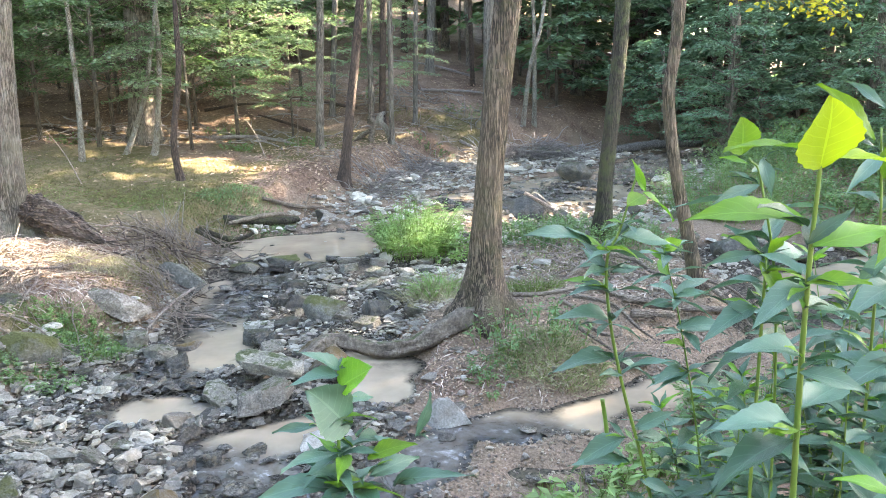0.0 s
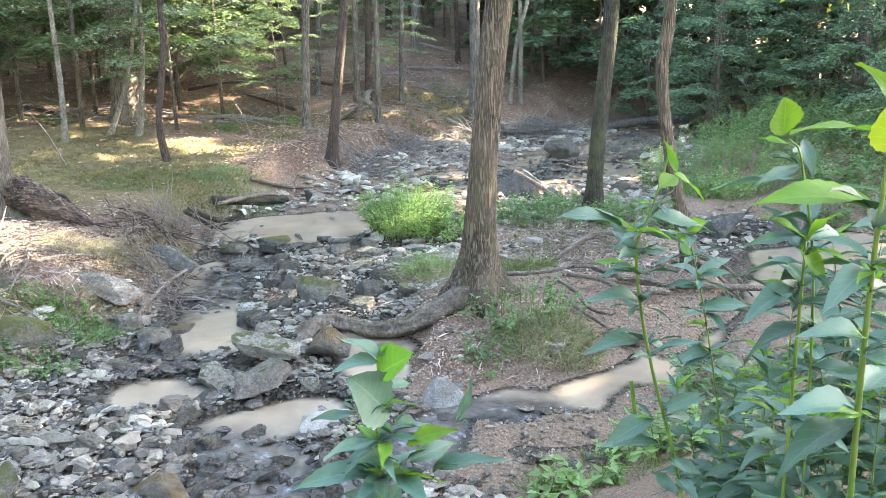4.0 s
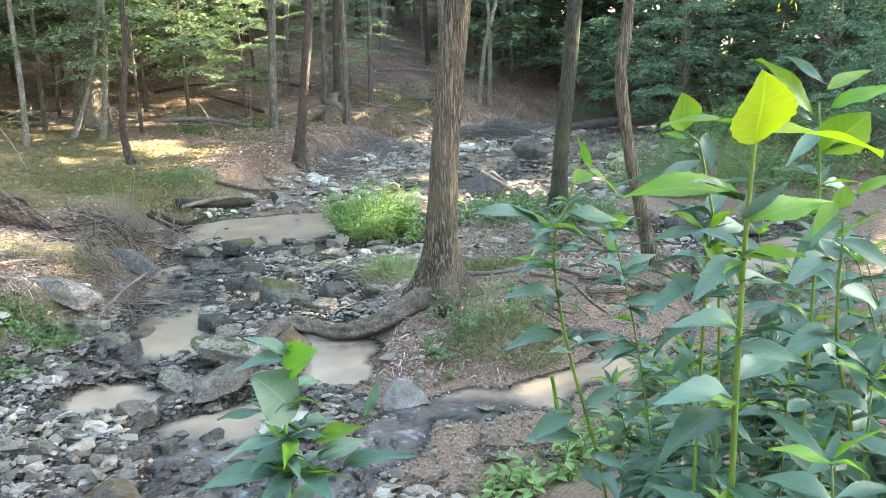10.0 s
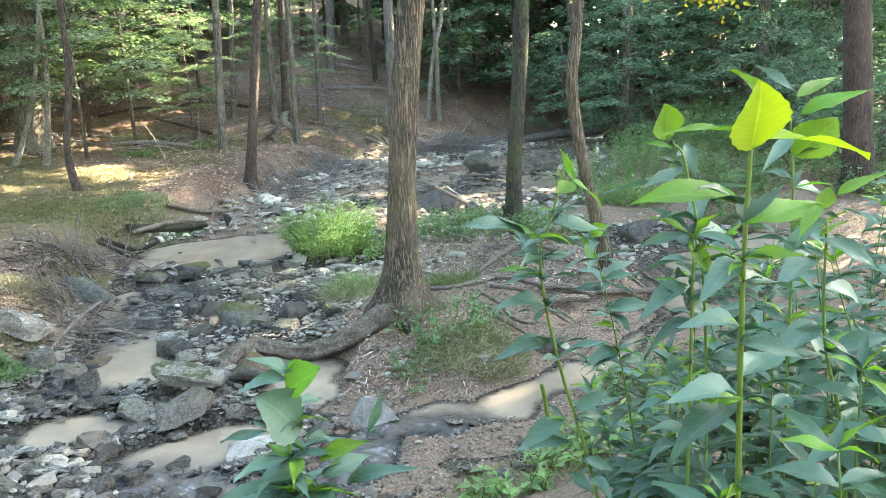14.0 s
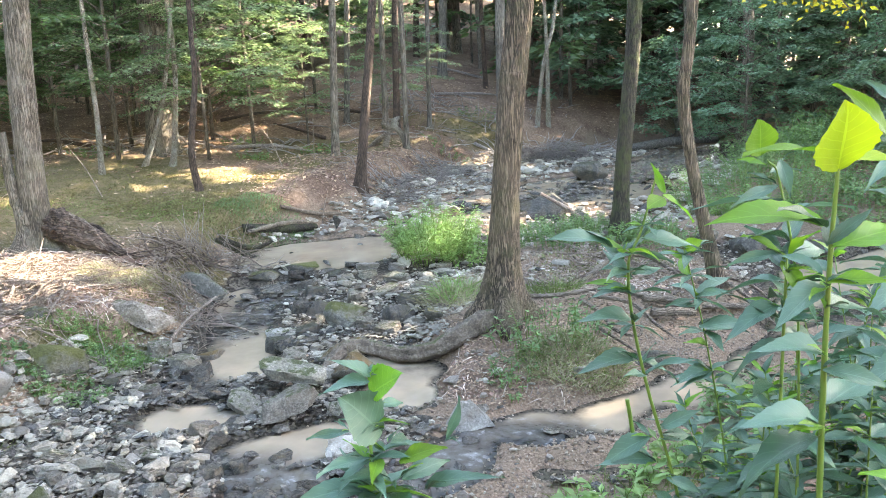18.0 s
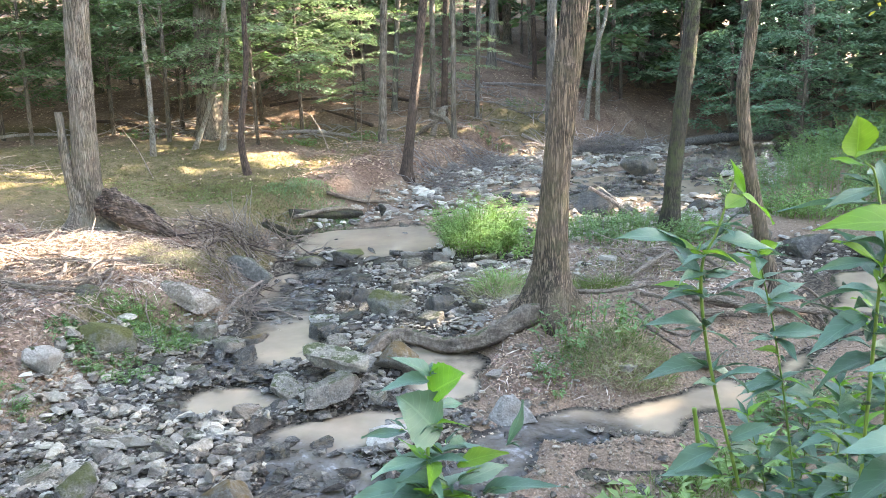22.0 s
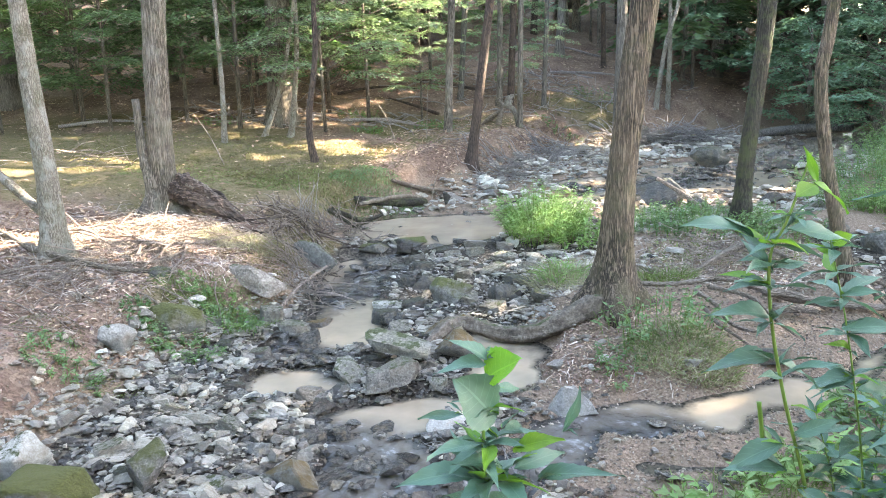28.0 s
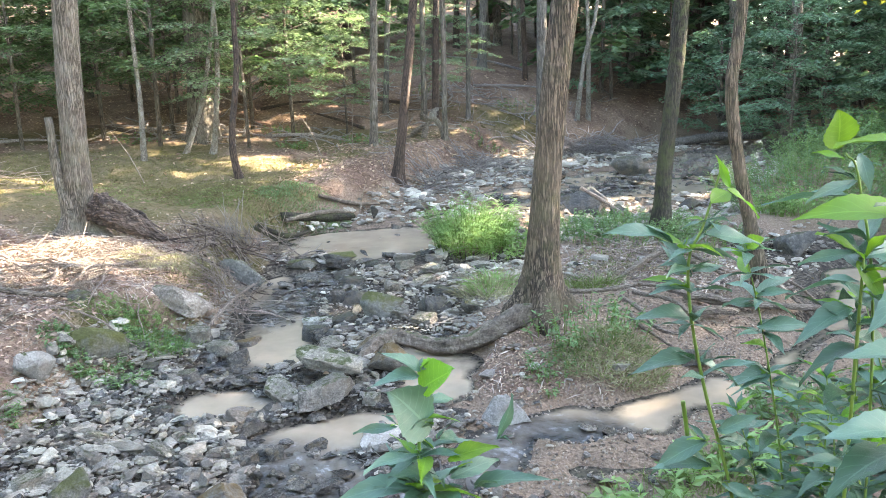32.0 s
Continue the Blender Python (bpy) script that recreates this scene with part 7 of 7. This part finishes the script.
for x, z, count, length in ((0.485, 2.52, 4, 0.09), (0.455, 2.455, 6, 0.13), (0.45, 2.41, 5, 0.12), (0.455, 2.35, 5, 0.12), (0.465, 2.27, 4, 0.11), (0.49, 2.14, 3, 0.12)):
    whorl(slim, Vector((x, 2.08, z)) - slim.location, count, length, rs)
low = stalk([(-0.17, 1.70, g(-0.17, 1.7)), (-0.16, 1.70, 2.03), (-0.155, 1.70, 2.27)], TALL + ", lower than the rest", 3, 0.0075, 8, 0.25, 0.14, 0, LOW_ROWS + LOW_ROWS_B, end=0.7)
for z, count, length in ((2.2, 4, 0.1), (2.12, 5, 0.13), (2.04, 5, 0.15)):
    whorl(low, Vector((-0.155, 1.7, z)) - low.location, count, length, rs)
stalk([(0.71, 1.78, g(0.71, 1.78)), (0.71, 1.78, 2.3), (0.71, 1.78, 2.5)], TALL, 4, 0.006, 7, 0.25, 0.17)
stalk([(0.80, 1.85, g(0.8, 1.85)), (0.76, 1.82, 2.3), (0.70, 1.8, 2.64), (0.67, 1.8, 2.7)], TALL, 5, 0.005, 4, 0.3, 0.16, 0, SIDE_ROWS, end=0.7)
stalk([(1.02, 1.9, g(1.02, 1.9)), (1.01, 1.9, 1.9), (1.0, 1.9, 2.5), (0.98, 1.9, 2.75)], TALL + ", pale new leaves", 6, 0.006, 6, 0.2, 0.17, 0, NEW_ROWS, end=0.75)
stalk([(0.94, 1.5, g(0.94, 1.5)), (0.9, 1.5, 2.07), (0.84, 1.5, 2.36), (0.83, 1.5, 2.58)], TALL, 7, 0.006, 5, 0.2, 0.18, 0, BUD_ROWS, end=0.7)
behind = stalk([(0.84, 2.4, g(0.84, 2.4)), (0.81, 2.4, 1.72), (0.74, 2.4, 2.12), (0.67, 2.4, 2.40)], TALL, 8, 0.005, 4, 0.25, 0.14, 0, BEHIND_ROWS, end=0.6)
for x, z, count, length in ((0.675, 2.37, 5, 0.11), (0.69, 2.31, 5, 0.12), (0.71, 2.24, 5, 0.14), (0.735, 2.14, 5, 0.14), (0.76, 2.02, 4, 0.15)):
    whorl(behind, Vector((x, 2.4, z)) - behind.location, count, length, rs)
rs = np.random.RandomState(9)
for k in range(46):
    y = rs.uniform(1.15, 2.9)
    q = rs.uniform(0.28, 0.80)
    x = q * y + 0.1
    z = g(x, y)
    top = np.interp(q, [0.28, 0.36, 0.5, 0.65], [1.78, 2.0, 2.3, 2.45]) + rs.uniform(-0.12, 0.1)
    h = top - z
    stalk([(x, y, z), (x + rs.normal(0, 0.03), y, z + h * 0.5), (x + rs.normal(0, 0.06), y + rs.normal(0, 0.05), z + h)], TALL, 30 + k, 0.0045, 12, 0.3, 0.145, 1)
for k in range(34):
    y = rs.uniform(1.2, 2.7)
    x = rs.uniform(0.3, 0.82) * y + 0.1
    z = g(x, y)
    h = rs.uniform(0.3, 0.7)
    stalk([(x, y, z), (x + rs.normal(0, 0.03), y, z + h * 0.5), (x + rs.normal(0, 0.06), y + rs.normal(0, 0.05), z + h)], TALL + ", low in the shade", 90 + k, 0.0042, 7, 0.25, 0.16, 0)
cut = limb("cut_stem", [(0.47, 2.1, 1.95), (0.46, 2.1, 2.02), (0.45, 2.09, 2.07)], [0.006, 0.006, 0.006], M_STEM, "short snapped green stem among the stalks", "plant", 40, 7)

# ---- stones of the creek bed ----
SLABS = [slab_mesh("stone", 600 + k, (0.15, 0.2, 0.27, 0.4)[k % 4], M_STONE) for k in range(18)]


SLABS_WET = []
for q in SLABS:
    SLABS_WET.append(q.copy())
    SLABS_WET[-1].materials[0] = M_STONE_WET


def wet_spot(x, y, rs):
    """Stones low enough to stay wet."""
    return ground_height(x, y) - water_level(x, y) < np.interp(y, [10, 13], [0.05, 0.0]) + 0.035 * rs.normal(size=np.shape(x))


def bed_spots(rs, count, lo, hi):
    """Random spots of the dry or shallow bed, denser where stones gather."""
    x, y = rs.uniform(lo[0], hi[0], count), rs.uniform(lo[1], hi[1], count)
    lift = ground_height(x, y) - water_level(x, y)
    inside = (left_toe(y) - x < np.interp(y, [6.2, 7.2, 8], [1.0, 0.75, 0.4])) & (near_toe(x) - y < 0.25) & (x - right_toe(y) < 0.3) & (lift < np.where(x < -3.4, 0.5, 0.22))
    deep = pool_depth(x, y) > -0.1
    mud = ((x > 0.25) & (y < 8.3)) | (np.hypot((x - 0.3) / 0.95, (y - 7.3) / 1.1) < 1) | (np.hypot((x - 0.9) / 1.4, (y - 5.75) / 0.75) < 1)
    pick_ = inside & (~deep | (rs.uniform(0, 1, count) < 0.01 + 0.45 * ease(0.45, 0.8, run_of(x, y)) + 0.3 * ((y > 8.7) & (y < 10.7) & (x < -2)) + 0.25 * (y > 13.5))) & (~mud | (rs.uniform(0, 1, count) < 0.06))
    return x[pick_], y[pick_]


rs = np.random.RandomState(12)
bed = tagged(new("creek_stones"), "loose flat grey stones covering the creek bed", "stones", kind="stuff")
sx, sy = bed_spots(rs, 900, (-4.0, 4.3), (-0.6, 8.4))
for k in range(min(300, len(sx))):
    s = rs.choice([0.09, 0.12, 0.16, 0.2, 0.26], p=[0.26, 0.32, 0.24, 0.13, 0.05]) * rs.uniform(0.85, 1.15)
    near_water = gz(sx[k], sy[k]) - float(water_level(sx[k], sy[k])) < 0.045 + 0.035 * rs.normal()
    piece("stone", (SLABS_WET if near_water else SLABS)[k % 18], bed, place(sx[k], sy[k], max(gz(sx[k], sy[k]), float(water_level(sx[k], sy[k])) - 0.05 * s) + s * 0.1, rs.uniform(0, 360), rs.normal(0, 9), rs.normal(0, 9), (s, s, s * rs.uniform(0.7, 1.1))))


def scattered(name, x, y, sizes, seed, material, label, base_meshes, parent=None, tilt=9, sink=0.1, heap=0.0):
    rs = np.random.RandomState(seed)
    verts, faces, at_ = [], [], 0
    z = np.maximum(ground_height(x, y), water_level(x, y) - 0.06 * np.asarray(sizes))
    data = []
    for me in base_meshes:
        co = np.zeros(len(me.vertices) * 3)
        me.vertices.foreach_get("co", co)
        data.append((co.reshape(-1, 3), [tuple(p.vertices) for p in me.polygons]))
    for k in range(len(x)):
        co, fc = data[k % len(data)]
        s = sizes[k]
        m = np.array(Euler((radians(rs.normal(0, tilt)), radians(rs.normal(0, tilt)), rs.uniform(0, 6.28))).to_matrix())
        verts.append((co * [s, s, s * rs.uniform(0.7, 1.1)]) @ m.T + [x[k], y[k], z[k] + s * sink + heap * rs.uniform(0, 1) ** 2])
        faces += [tuple(q + at_ for q in p) for p in fc]
        at_ += len(co)
    ob = new(name, mesh_of(name, np.concatenate(verts), faces, material))
    ob.parent = parent
    return ob if parent else tagged(ob, label, "stones", kind="stuff")


for seed, count, lo, hi, sizes, p in ((1, 19000, (-4.2, 4.2), (1.2, 10.5), [0.035, 0.055, 0.08, 0.12, 0.18], [0.26, 0.32, 0.26, 0.12, 0.04]),
                                      (2, 13000, (-4.0, 10.0), (8.0, 24.0), [0.06, 0.09, 0.14, 0.22, 0.34], [0.3, 0.32, 0.22, 0.12, 0.04])):
    x, y = bed_spots(rs, count, lo, hi)
    size = rs.choice(sizes, len(x), p=p) * rs.uniform(0.8, 1.2, len(x))
    size = size * np.interp(y, [9, 11.5, 15], [0.62, 0.7, 0.95]) if seed == 2 else size * np.interp(y, [7.5, 9], [1, 0.72])
    isle = np.hypot((x - 1.9) / 1.6, (y - 10.2) / 1.6) < 1
    stay = (pool_depth(x, y) < -0.1) | (size > 0.085)
    stay &= ~isle | (rs.uniform(0, 1, len(x)) < 0.15)
    x, y, size = x[stay], y[stay], size[stay]
    low = wet_spot(x, y, rs)
    pale = ~low & (rs.uniform(0, 1, len(x)) < np.interp(y, [7.5, 9, 12, 14.5], [0.08, 0.16, 0.3, 0.65]))
    for flag, m_ in ((low, M_STONES_WET), (~low & ~pale, M_STONES), (pale, M_STONES_PALE)):
        tagged(scattered("rubble", x[flag], y[flag], size[flag], seed, m_, "", SLABS, bed, heap=0.045), kind="stuff")
PEBBLES = [slab_mesh("pebble", 640 + k, 0.6, M_PEBBLE) for k in range(8)]
n = 17000
x, y = rs.uniform(-4.2, 3.2, n), rs.uniform(4.2, 9.2, n)
lift = ground_height(x, y) - water_level(x, y)
ok = (left_toe(y) - x < 0.5) & (near_toe(x) - y < 0.4) & (pool_depth(x, y) < 0.2) & (lift < 0.45) & ((x > -0.7) | (rs.uniform(0, 1, n) < 0.15))
x, y = x[ok], y[ok]
scattered("gravel", x, y, rs.uniform(0.012, 0.034, len(x)), 3, M_PEBBLE, "fine brown and grey gravel between the stones", PEBBLES, None, 30, 0.2)
n = 1600
x, y = rs.uniform(0.5, 3.6, n), rs.uniform(8.9, 11.8, n)
ok = (ground_height(x, y) > water_level(x, y) + 0.04) & (np.hypot((x - 1.9) / 1.7, (y - 10.2) / 1.7) < 1)
x, y = x[ok], y[ok]
scattered("gravel", x, y, rs.uniform(0.02, 0.07, len(x)), 4, M_PEBBLE, "grey gravel strewn over the muddy island", PEBBLES, None, 20, 0.2)
n = 900
x, y = rs.uniform(-5.0, -3.3, n), rs.uniform(4.6, 7.6, n)
ok = (left_toe(y) - x > 0.1) & (left_toe(y) - x < 1.3)
x, y = x[ok], y[ok]
scattered("gravel", x, y, rs.choice([0.02, 0.03, 0.05, 0.09], len(x), p=[0.4, 0.35, 0.2, 0.05]), 5, M_PEBBLE, "brown and grey pebbles strewn on the soil bank", PEBBLES, None, 20, 0.15)
